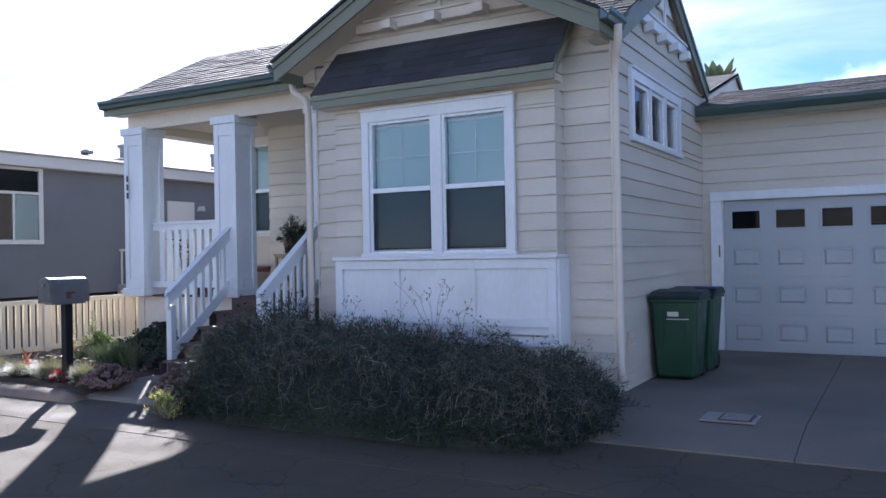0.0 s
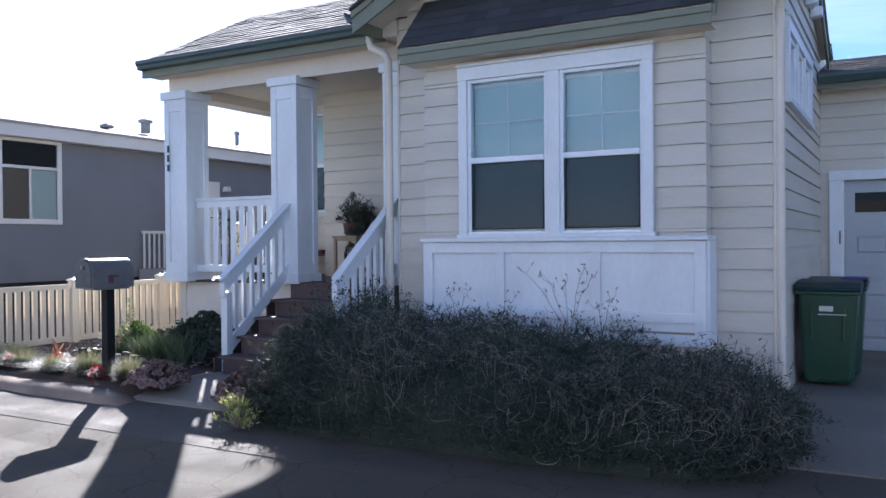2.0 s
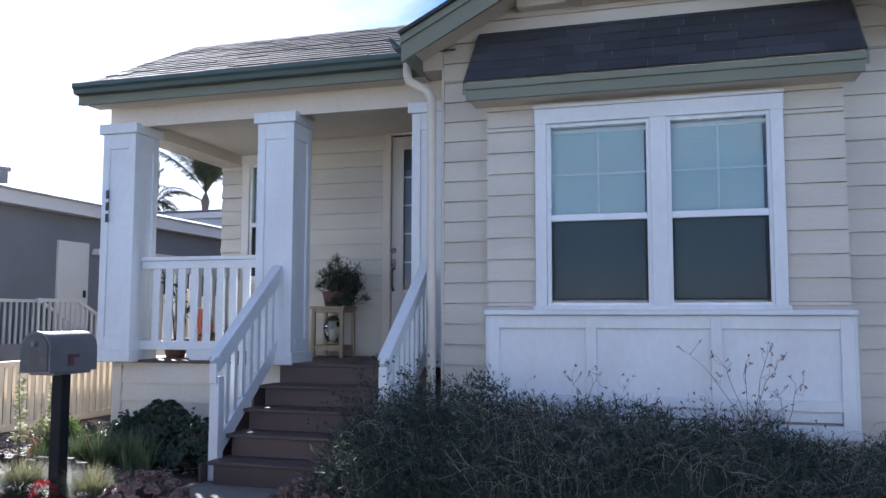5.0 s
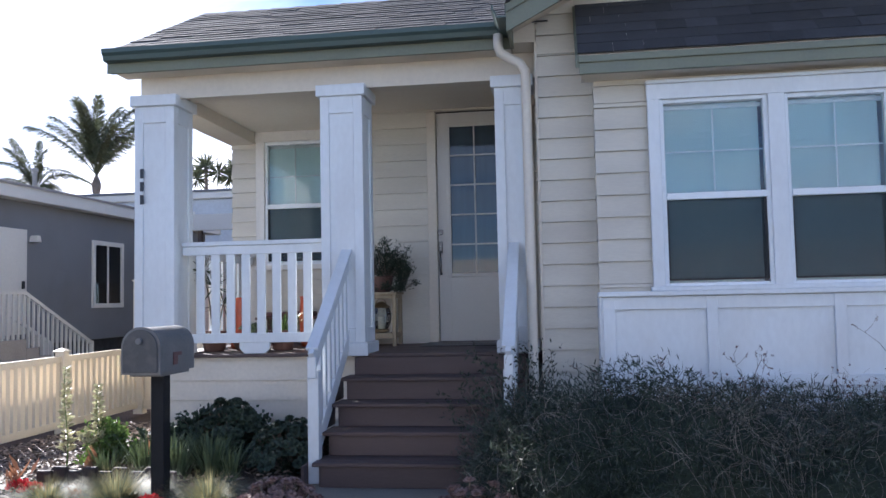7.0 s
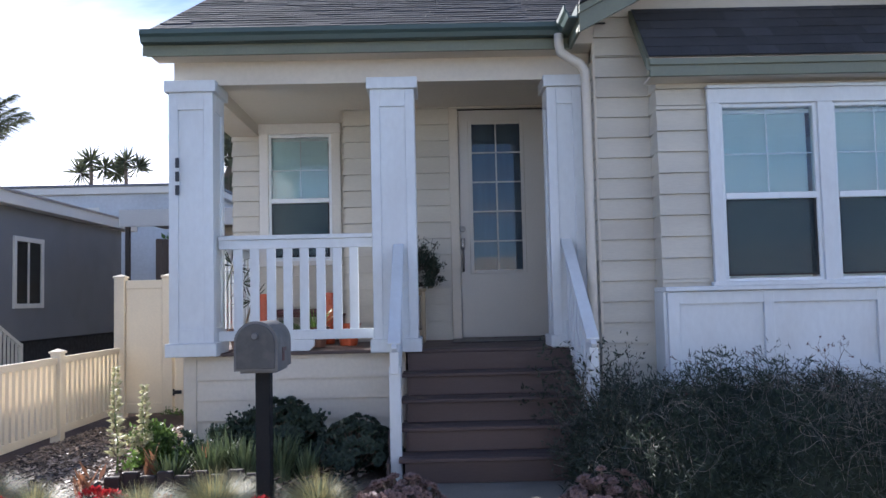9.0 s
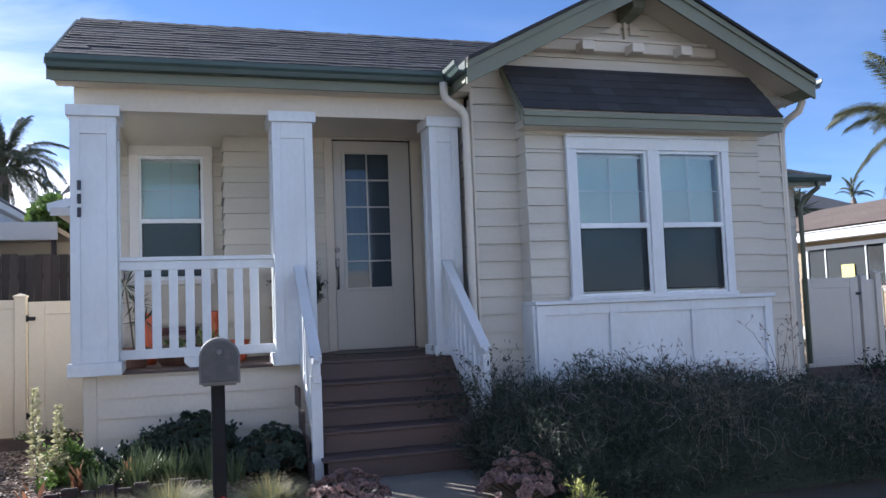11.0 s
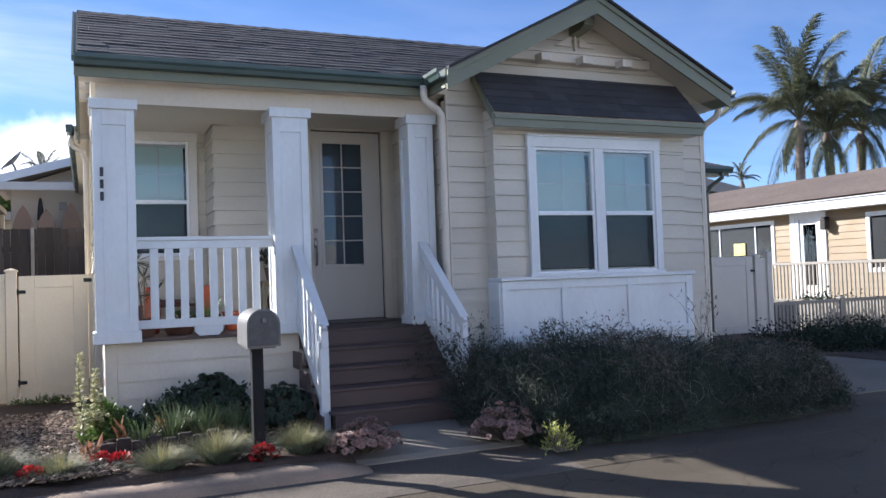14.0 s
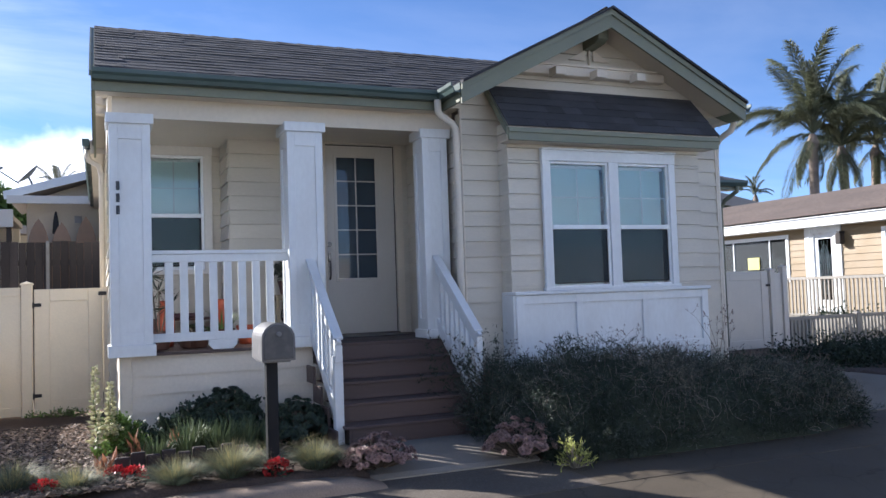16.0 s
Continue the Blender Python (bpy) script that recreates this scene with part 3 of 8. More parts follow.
    for x0, x1, y0, y1 in ((-0.5, 1.319, 6.75, 12.2), (1.325, 2.65, 6.75, 12.2)):
        part("slab", prism([(y0 - 0.29, -0.2), (y0 - 0.29, 0.012), (y0, 0.05), (7.3, 0.11), (y1, 0.11), (y1, -0.2)], x0, x1, "x"), CONCRETE, d)
    tagged(part("pavement", prism([(6.46, -0.2), (6.46, 0.012), (6.75, 0.05), (7.3, 0.10), (11.2, 0.10), (11.2, -0.2)], 6.6, 30, "x"), CONCRETE), "neighbour's pale concrete drive", "pavement", kind="structure")


def build_opposite():
    """Plain pale walls that close the far side of the lane."""
    w = tagged(new("wall_opposite"), "plain cream walls across the lane", "wall", kind="structure")
    for k in range(6):
        x = -36 + k * 13.0
        part("wall_panel", block(x, x + 13.0, -9.6, -9.3, -0.2, 2.9, 0.01), OFFWHITE, w)


build_ground()
build_opposite()

# ---- the house ----
EAVE_Y, EAVE_Z, RIDGE_Y, RIDGE_Z = 8.07, 3.90, 10.14, 4.98
GX, GZ, GABLE_L, GABLE_R = -2.475, 4.945, -4.50, -0.45       # apex and feet of the front gable
GSLOPE = (GZ - EAVE_Z) / (GX - GABLE_L)
SLOPE = (RIDGE_Z - EAVE_Z) / (RIDGE_Y - EAVE_Y)
house = thing("house", (-4.3, 10.0, 0.1), "cream lap-sided house with white trim and dark shingle roofs", "house")


def window(parent, axis, plane, face, a0, a1, z0, z1, sashes, trim=0.105, frame_w=0.05, meet=None, blind=True, grid=False, mat=None, head=0.14, cap=True, sill=True, screen=True, name="window"):
    """A window in an opening: a0..a1, z0..z1 is the opening; sashes: list of spans of glass."""
    mat = mat or WHITE

    def solid(b0, b1, c0, c1, d0, d1, bevel=0.004):
        p, q = sorted((plane + face * d0, plane + face * d1))
        return block(b0, b1, p, q, c0, c1, bevel) if axis == "y" else block(p, q, b0, b1, c0, c1, bevel)
    bm = solid(a0 - trim, a0 + 0.004, z0 - 0.02, z1 + 0.002, -0.01, 0.04)
    w = part(name, bm, mat, parent, "white double-hung window with pale blinds" if blind else "white-trimmed window")
    part("casing", solid(a1 - 0.004, a1 + trim, z0 - 0.02, z1 + 0.002, -0.01, 0.04), mat, w)
    part("head_casing", solid(a0 - trim - 0.006, a1 + trim + 0.006, z1, z1 + head, -0.01, 0.042), mat, w)
    if cap:
        part("head_cap", solid(a0 - trim - 0.012, a1 + trim + 0.012, z1 + head, z1 + head + 0.028, -0.01, 0.065), mat, w)
    if sill:
        part("sill", solid(a0 - trim - 0.012, a1 + trim + 0.012, z0 - 0.055, z0 + 0.002, -0.01, 0.06), mat, w)
    for i in range(len(sashes) - 1):
        part("mullion", solid(sashes[i][1] + frame_w - 0.005, sashes[i + 1][0] - frame_w + 0.005, z0, z1, -0.03, 0.04), mat, w)
    for s0, s1 in sashes:
        mz = meet if meet else None
        for b in ((s0 - frame_w, s0, z0, z1), (s1, s1 + frame_w, z0, z1), (s0, s1, z0, z0 + frame_w * 0.9), (s0, s1, z1 - frame_w * 0.9, z1)):
            part("sash_frame", solid(*b, -0.06, 0.012), VINYL, w)
        if mz:
            part("meeting_rail", solid(s0, s1, mz - 0.028, mz + 0.028, -0.05, 0.02), VINYL, w)
            spans = ((z0 + 0.04, mz, -0.035), (mz, z1 - 0.04, -0.02))
        else:
            spans = ((z0 + 0.04, z1 - 0.04, -0.03),)
        for k0, k1, d in spans:
            pane(axis, plane + face * d, face, s0 - 0.005, s1 + 0.005, k0, k1, GLASS, w)
        if mz and grid:
            cx = (s0 + s1) / 2
            part("muntin", solid(cx - 0.006, cx + 0.006, mz, z1 - 0.04, -0.03, -0.036, 0), VINYL, w)
            hz = mz + (z1 - mz) * 0.46
            part("muntin", solid(s0, s1, hz - 0.006, hz + 0.006, -0.03, -0.036, 0), VINYL, w)
        if mz and screen:
            part("insect_screen", solid(s0, s1, z0 + 0.05, mz - 0.028, -0.012, -0.014, 0), SCREEN, w, "dark insect screen")
            for b in ((s0, s0 + 0.014, z0 + 0.05, mz - 0.028), (s1 - 0.02, s1, z0 + 0.05, mz - 0.028), (s0 + 0.014, s1 - 0.02, z0 + 0.05, z0 + 0.066)):
                part("screen_frame", solid(*b, -0.004, -0.0115, 0), BLACK, w, "thin dark screen frame")
            for c in (s0 + 0.03, s1 - 0.055):
                part("latch", solid(c, c + 0.025, z0 + 0.05, z0 + 0.062, -0.005, 0.012, 0.002), BLACK, w)
        if blind:
            bm = bmesh.new()
            k = z0 + 0.03
            while k < z1 - 0.07:
                p, q = plane - face * 0.102, plane - face * 0.087
                if axis == "y":
                    pts = [(u, d, z) for d, z in ((q, k), (p, k + 0.0505)) for u in (s0 - 0.01, s1 - 0.02)]
                else:
                    pts = [(d, u, z) for d, z in ((q, k), (p, k + 0.0505)) for u in (s0 - 0.01, s1 - 0.02)]
                a, b, c, e = [Vector(g) for g in pts]
                th = Vector((0, 0.002, 0)) if axis == "y" else Vector((0.002, 0, 0))
                hexa(bm, [a, b, b + th, a + th, c, e, e + th, c + th])
                k += 0.047
            bmesh.ops.recalc_face_normals(bm, faces=bm.faces[:])
            part("blind", bm, BLIND, w, "closed pale blue-green slatted blind")
            part("blind_headrail", solid(s0 - 0.02, s1 + 0.02, z1 - 0.07, z1 - 0.035, -0.08, -0.13), VINYL, w)
    return w


def pane(axis, at, face, a0, a1, z0, z1, mat, parent):
    """A sheet of glass that looks towards face."""
    q = [(a0, z0), (a1, z0), (a1, z1), (a0, z1)]
    v = [(u, at, z) if axis == "y" else (at, u, z) for u, z in q]
    g = raw("pane", v, [(0, 1, 2, 3) if (face < 0) == (axis == "y") else (3, 2, 1, 0)], mat, parent)
    g.visible_shadow = False
    return g


def build_walls():
    rakes = lambda z: (GX - (GZ - 0.06 - z) / GSLOPE, GX + (GZ - 0.06 - z) / GSLOPE)
    side = lambda z: (RIDGE_Y - (RIDGE_Z - 0.06 - z) / SLOPE, RIDGE_Y + (RIDGE_Z - 0.06 - z) / SLOPE)
    # front of the right block, behind the bay
    wall(house, "y", 8.08, -1, -4.28, -0.52, 0.1, 3.68, [(-3.70, -1.14, 0.5, 3.62)], roof=lambda z: (max(-4.28, rakes(z)[0]), min(-0.52, rakes(z)[1])))
    # bay
    bay_hole = [(-3.31, -1.565, 1.585, 3.10)]
    wall(house, "y", 7.82, -1, -3.812, -1.028, 0.42, 3.42, bay_hole)
    wall(house, "x", -3.79, -1, 7.82, 8.08, 0.42, 3.55, thick=0.1)
    wall(house, "x", -1.05, 1, 7.82, 8.08, 0.42, 3.55, thick=0.1)
    # corner slips where the bay's boards meet, and the block's left return
    wall(house, "x", -4.28, -1, 8.08, 9.90, 0.1, 3.62)
    # right side with its high window
    wall(house, "x", -0.52, 1, 8.08, 12.25, 0.1, 3.68, [(8.72, 10.72, 2.81, 3.43)], roof=side)
    # porch back walls
    wall(house, "y", 9.90, -1, -6.70, -4.28, 1.05, 3.65, [(-5.445, -4.48, 1.05, 3.60)])
    wall(house, "x", -6.70, -1, 9.90, 10.62, 1.05, 3.65)
    wall(house, "y", 10.62, -1, -8.105, -6.70, 1.05, 3.65, [(-7.685, -6.93, 1.98, 3.50)])
    # left side of the long rear wing, and its plain back
    wall(house, "x", -8.105, -1, 10.62, 12.2, 0.1, 3.72, roof=lambda z: (max(10.62, side(z)[0]), side(z)[1]))
    wall(house, "x", -8.105, -1, 12.2, 25.0, 0.1, 3.80)
    wall(house, "y", 25.0, 1, -8.105, -0.52, 0.1, 5.4, boards=False)
    wall(house, "x", -0.52, 1, 12.27, 25.0, 0.1, 3.80, boards=False)
    # skirt under the porch, round its corner, and the stepped cheek beside the stairs
    wall(house, "y", 8.48, -1, -7.93, -6.02, 0.1, 1.02, mat=SKIRT, lap=0.186, start=0.055)
    wall(house, "x", -8.02, -1, 8.5, 10.62, 0.1, 1.02, mat=SKIRT, lap=0.186, start=0.055)
    part("corner_board", block(-8.045, -7.925, 8.45, 8.57, 0.1, 1.019), CREAM, house)
    # corner boards
    for x, y, z1 in ((-0.515, 8.075, 3.74), (-4.285, 8.075, 3.74)):
        part("corner_board", block(x - 0.012, x + 0.012, y - 0.024, y + 0.012, 0.12, z1, 0.003), CREAM, house)
    # frieze boards under the rakes and eaves
    part("frieze_board", block(-8.09, -4.27, 8.345, 8.36, 3.50, 3.83, 0.003), CREAM, house)
    # inside floor and ceiling
    part("floor", block(-7.9, -0.66, 10.76, 24.9, 0.95, 1.04, 0), ROOM, house)
    part("floor", block(-4.14, -0.66, 8.2, 10.76, 0.95, 1.04, 0), ROOM, house)
    part("partition", block(-7.9, -0.66, 13.4, 13.5, 1.04, 3.8, 0), ROOM, house)
    part("ceiling", block(-4.14, -0.66, 8.22, 12.2, 3.58, 3.64, 0), ROOM, house)
    part("bay_ceiling", block(-3.68, -1.16, 7.97, 8.2, 3.30, 3.36, 0), ROOM, house)


def build_bay_trim():
    # sill ledge and panelled apron of the bay
    part("ledge", block(-3.822, -0.998, 7.705, 7.86, 1.515, 1.555, 0.006), WHITE, house, "white ledge under the bay window")
    part("ledge", block(-3.822, -3.745, 7.862, 8.06, 1.515, 1.555, 0.006), WHITE, house)
    part("ledge", block(-1.09, -0.998, 7.862, 8.06, 1.515, 1.555, 0.006), WHITE, house)
    ap = part("apron_panel", block(-3.795, -1.025, 7.772, 7.785, 0.72, 1.512, 0.002), WHITE, house, "white panelled apron under the window")
    for z0, z1 in ((1.41, 1.512), (0.80, 0.885), (0.60, 0.70)):
        part("apron_rail", block(-3.795, -1.025, 7.744, 7.773, z0, z1, 0.003), WHITE, ap)
    for x0, x1 in ((-3.797, -3.70), (-2.99, -2.905), (-2.035, -1.95), (-1.12, -1.023)):
        part("apron_stile", block(x0, x1, 7.741, 7.774, 0.60, 1.511, 0.003), WHITE, ap)
    for x in (-3.808, -1.012):
        part("apron_side", block(x - 0.016, x + 0.016, 7.775, 8.06, 0.60, 1.512, 0.003), WHITE, ap)
    part("apron_foot", block(-3.80, -1.04, 7.775, 7.785, 0.40, 0.60, 0.003), SKIRT, ap)
    window(house, "y", 7.775, -1, -3.300, -1.555, 1.585, 3.10, [(-3.262, -2.492), (-2.30, -1.585)], meet=2.31, grid=True, head=0.125, sill=False, frame_w=0.036, trim=0.09)
    part("sill_board", block(-3.41, -1.445, 7.722, 7.79, 1.555, 1.59, 0.005), WHITE, house)


def slope_slab(corners, thick, mat, parent, name, label=""):
    """A sheet through coplanar corners, thickened downward."""
    bm = bmesh.new()
    top = [bm.verts.new(c) for c in corners]
    low = [bm.verts.new((c[0], c[1], c[2] - thick)) for c in corners]
    k = len(corners)
    bm.faces.new(top); bm.faces.new(low[::-1])
    for i in range(k):
        bm.faces.new((top[i], low[i], low[(i + 1) % k], top[(i + 1) % k]))
    bmesh.ops.recalc_face_normals(bm, faces=bm.faces[:])
    return part(name, bm, mat, parent, label)


def shingles(parent, origin, along, up, width, length, single, keep=None, expose=0.145, seed=1):
    """Courses of shingle tabs. single: tabs as pieces of their own; otherwise one joined mesh."""
    rnd = random.Random(seed)
    origin, along, up = Vector(origin), Vector(along).normalized(), Vector(up).normalized()
    nrm = along.cross(up).normalized()
    if nrm.z < 0:
        nrm = -nrm
    verts, faces, shared = [], [], {}
    rows = int(length / expose) + 1

    def tab(w, h, e=0.014):
        lo = [(0.001, 0, 0.002), (w - 0.001, 0, 0.002), (w - 0.001, h, 0.0), (0.001, h, 0.0)]
        hi = [(0.001, 0, e), (w - 0.001, 0, e), (w - 0.001, h, 0.004), (0.001, h, 0.004)]
        return lo + hi
    for j in range(rows):
        v = j * expose
        h = min(expose + 0.03, length - v)
        if h < 0.03:
            continue
        u = -rnd.choice((0, 0.12, 0.2))
        while u < width:
            w = rnd.choice((0.24, 0.32, 0.40))
            u0, u1 = max(u, 0.0), min(u + w, width)
            u += w
            if u1 - u0 < 0.03:
                continue
            at = origin + along * u0 + up * v + nrm * (0.004 + rnd.random() * 0.002)
            mid = at + along * ((u1 - u0) / 2) + up * expose / 2
            if keep and not keep(mid):
                continue
            ww = round(u1 - u0, 2)
            m = Matrix((along, up, nrm)).transposed().to_4x4()
            m.translation = at
            if single:
                e = rnd.choice((0.010, 0.012, 0.015))
                key = (ww, round(h, 3), e)
                if key not in shared:
                    me = bpy.data.meshes.new("shingle")
                    me.from_pydata(tab(ww, h, e), [], CUBE if along.cross(up).z > 0 else [f[::-1] for f in CUBE])
                    me.materials.append(SHINGLE)
                    shared[key] = me
                ob = new("shingle", shared[key])
                ob.parent = parent
                ob.matrix_basis = m
            else:
                o = len(verts)
                verts += [tuple(m @ Vector(p)) for p in tab(ww, h, rnd.choice((0.010, 0.012, 0.015)))]
                faces += [[o + i for i in f] for f in CUBE]
    if not single:
        raw("shingle_field", verts, faces, SHINGLE, parent, "dark grey asphalt shingles", kind="stuff")


XL, XR = -8.25, -0.42       # rake edges of the main roof
GY = 7.55                   # front edge of the front gable


def build_roof():
    back = 2 * RIDGE_Y - EAVE_Y
    r = slope_slab([(XL, EAVE_Y, EAVE_Z), (XR, EAVE_Y, EAVE_Z), (XR, RIDGE_Y, RIDGE_Z), (XL, RIDGE_Y, RIDGE_Z)], 0.05, CREAM, house, "roof", "dark grey shingle roof over porch and right block")
    slope_slab([(XL, RIDGE_Y, RIDGE_Z), (XR, RIDGE_Y, RIDGE_Z), (XR, back, EAVE_Z), (XL, back, EAVE_Z)], 0.05, CREAM, r, "roof_deck")
    el, er = GABLE_L, GABLE_R
    # front gable slopes, each a sheet from its eave to the ridge, mitred into the main roof
    slope_slab([(el, GY, EAVE_Z + 0.004), (GX, GY, GZ + 0.004), (GX, RIDGE_Y, GZ + 0.004), (el, EAVE_Y, EAVE_Z + 0.004)], 0.05, CREAM, r, "roof_deck")
    slope_slab([(er, GY, EAVE_Z + 0.004), (GX, GY, GZ + 0.004), (GX, RIDGE_Y, GZ + 0.004), (er, EAVE_Y, EAVE_Z + 0.004)], 0.05, CREAM, r, "roof_deck")
    d = math.hypot(RIDGE_Y - EAVE_Y, RIDGE_Z - EAVE_Z)
    upv = (0, RIDGE_Y - EAVE_Y, RIDGE_Z - EAVE_Z)
    shingles(r, (XL, EAVE_Y - 0.02, EAVE_Z), (1, 0, 0), upv, 5.9, d, True, keep=lambda p: p.x < p.y - 12.57 + 0.16, seed=3)
    shingles(r, (-2.4, EAVE_Y - 0.02, EAVE_Z), (1, 0, 0), upv, XR + 2.4, d, False, keep=lambda p: p.x > GX + (RIDGE_Y - p.y) - 0.1, seed=4)
    shingles(r, (el, RIDGE_Y, EAVE_Z), (0, -1, 0), (GX - el, 0, GZ - EAVE_Z), RIDGE_Y - GY, d, False, keep=lambda p: p.x > p.y - 12.57 - 0.05, seed=5)
    shingles(r, (er, GY, EAVE_Z), (0, 1, 0), (GX - er, 0, GZ - EAVE_Z), RIDGE_Y - GY, d, False, keep=lambda p: p.x < GX + (RIDGE_Y - p.y) + 0.05, seed=6)
    shingles(r, (XR, back, EAVE_Z), (-1, 0, 0), (0, RIDGE_Y - back, RIDGE_Z - EAVE_Z), XR - XL, d, False, seed=7)
    # ridge caps
    bm = bmesh.new()
    x = XL
    while x < GX:
        hexa(bm, [(x, RIDGE_Y - 0.13, RIDGE_Z - 0.055), (x + 0.3, RIDGE_Y - 0.13, RIDGE_Z - 0.065), (x + 0.3, RIDGE_Y, RIDGE_Z + 0.006), (x, RIDGE_Y, RIDGE_Z + 0.014),
                  (x, RIDGE_Y - 0.13, RIDGE_Z - 0.04), (x + 0.3, RIDGE_Y - 0.13, RIDGE_Z - 0.05), (x + 0.3, RIDGE_Y, RIDGE_Z + 0.018), (x, RIDGE_Y, RIDGE_Z + 0.028)])
        hexa(bm, [(x, RIDGE_Y, RIDGE_Z + 0.014), (x + 0.3, RIDGE_Y, RIDGE_Z + 0.006), (x + 0.3, RIDGE_Y + 0.13, RIDGE_Z - 0.065), (x, RIDGE_Y + 0.13, RIDGE_Z - 0.055),
                  (x, RIDGE_Y, RIDGE_Z + 0.028), (x + 0.3, RIDGE_Y, RIDGE_Z + 0.018), (x + 0.3, RIDGE_Y + 0.13, RIDGE_Z - 0.05), (x, RIDGE_Y + 0.13, RIDGE_Z - 0.04)])
        x += 0.28
    part("ridge_cap", bm, SHINGLE, r)

    def rake(pts, n, depth, w, mat, name="fascia", down=0.0):
        """A board along a sloping edge; n: which way it faces."""
        bm = bmesh.new()
        (a, b), k = pts, Vector(n) * w
        a, b = Vector(a) - Vector((0, 0, down)), Vector(b) - Vector((0, 0, down))
        lo = [a - Vector((0, 0, depth)), b - Vector((0, 0, depth)), b - Vector((0, 0, depth)) + k, a - Vector((0, 0, depth)) + k]
        hi = [a, b, b + k, a + k]
        hexa(bm, lo + hi)
        bmesh.ops.recalc_face_normals(bm, faces=bm.faces[:])
        return part(name, bm, mat, house)
    # sage rake boards with a narrow upper moulding: front gable, right side gable, left end
    for e in (el, er):
        rake(((e, GY + 0.002, EAVE_Z - 0.03), (GX, GY + 0.002, GZ - 0.03)), (0, -1, 0), 0.20, 0.03, GREEN)
        rake(((e, GY + 0.03, EAVE_Z + 0.024), (GX, GY + 0.03, GZ + 0.024)), (0, -1, 0), 0.032, 0.115, SHINGLE, "shingle_edge")
        rake(((e, GY - 0.03, EAVE_Z - 0.012), (GX, GY - 0.03, GZ - 0.012)), (0, -1, 0), 0.065, 0.022, GREEN, "rake_moulding")
        # plain cream soffit under the overhang
        q = [(e, GY + 0.03, EAVE_Z - 0.07), (GX, GY + 0.03, GZ - 0.07), (GX, 8.06, GZ - 0.07), (e, 8.06, EAVE_Z - 0.07)]
        slope_slab(q, 0.02, CREAM, house, "soffit")
    for x, s in ((XR, 1), (XL, -1)):
        for e in (EAVE_Y, back):
            rake(((x, e, EAVE_Z), (x, RIDGE_Y, RIDGE_Z)), (s, 0, 0), 0.2, 0.03, GREEN)
            rake(((x + s * 0.03, e, EAVE_Z + 0.004), (x + s * 0.03, RIDGE_Y, RIDGE_Z + 0.004)), (s, 0, 0), 0.06, 0.02, GREEN, "rake_moulding")
    # eave fascia and gutter of the porch
    part("fascia", block(XL, -4.47, EAVE_Y + 0.0, EAVE_Y + 0.03, 3.70, 3.86, 0.003), GREEN, house)
    prof = [(8.068, 3.795), (8.0, 3.795), (7.985, 3.80), (7.972, 3.84), (7.95, 3.865), (7.948, 3.905), (7.96, 3.905), (7.962, 3.87), (7.985, 3.845), (7.995, 3.81), (8.06, 3.808), (8.06, 3.905), (8.068, 3.905)]
    part("gutter", prism(prof, XL - 0.02, -4.50, "x"), GUTTER, house, "dark green metal gutter")
    part("soffit", block(-4.49, -4.285, 8.04, 8.358, 3.735, 3.90, 0), CREAM, house)
    # short return gutters at the foot of the front gable
    for e, s in ((el, -1), (er, 1)):
        pr = [(e + s * (8.07 - y), z) for y, z in prof]
        part("gutter", prism(pr, GY - 0.01, EAVE_Y - 0.02, "y"), GUTTER, house, "short dark green gutter")
        part("fascia", block(min(e, e - s * 0.03), max(e, e - s * 0.03), GY + 0.03, EAVE_Y, 3.70, 3.87, 0.003), GREEN, house)
    # porch soffit between wall line and gutter
    part("soffit", block(XL + 0.02, -4.5, 8.10, 8.345, 3.715, 3.735, 0), CREAM, house)
    # eave soffit on the rear wing, its roof, gutter and spout
    wing_eave = 3.95
    slope_slab([(-8.34, 12.2, wing_eave), (-8.34, 25.2, wing_eave), (-4.28, 25.2, wing_eave + 2.0), (-4.28, 16.5, wing_eave + 2.0)], 0.06, SHINGLE, house, "rear_roof", "dark shingle roof of the rear wing")
    slope_slab([(-8.34, 12.2, wing_eave), (-4.28, 16.5, wing_eave + 2.0), (-4.28, 12.2, wing_eave)], 0.06, SHINGLE, house, "rear_roof")
    # low cross gable of the wing, rising beside the garage roof
    part("cross_wall", prism([(12.6, 3.6), (25.0, 3.6), (25.0, 5.8), (16.6, 5.8), (12.6, 3.95)], -4.34, -4.28, "x"), SIDING, house)
    part("cross_gable", prism([(12.3, 3.45), (18.4, 3.45), (18.4, 3.87), (16.2, 4.81), (12.3, 3.72)], -0.80, -0.70, "x"), CREAM, house, "cream wall of the low cross gable")
    for y0, z0 in ((12.1, 3.69), (18.6, 3.84)):
        slope_slab([(-4.28, y0, z0), (-0.64, y0, z0), (-0.64, 16.2, 4.88), (-4.28, 16.2, 4.88)], 0.05, SHINGLE, house, "rear_roof")
        bm = bmesh.new()
        bar(bm, Vector((-0.655, y0, z0 - 0.03)), Vector((-0.655, 16.2, 4.84)), 0.03, 0.07)
        part("rake_board", bm, GREEN, house)
    pr = [(-8.34 - (8.07 - y) * 0.8, z + 0.05) for y, z in prof]
    part("gutter", prism(pr, 12.1, 25.2, "y"), GUTTER, house)
    part("gutter_end", block(min(x for x, z in pr), max(x for x, z in pr), 12.085, 12.098, min(z for x, z in pr), max(z for x, z in pr), 0.004), GUTTER, house)
    part("soffit", block(-8.33, -8.112, 12.2, 25.0, 3.80, 3.82, 0), CREAM, house)
    part("fascia", block(-8.332, -7.95, 12.16, 12.19, 3.75, 3.95, 0.003), CREAM, house)
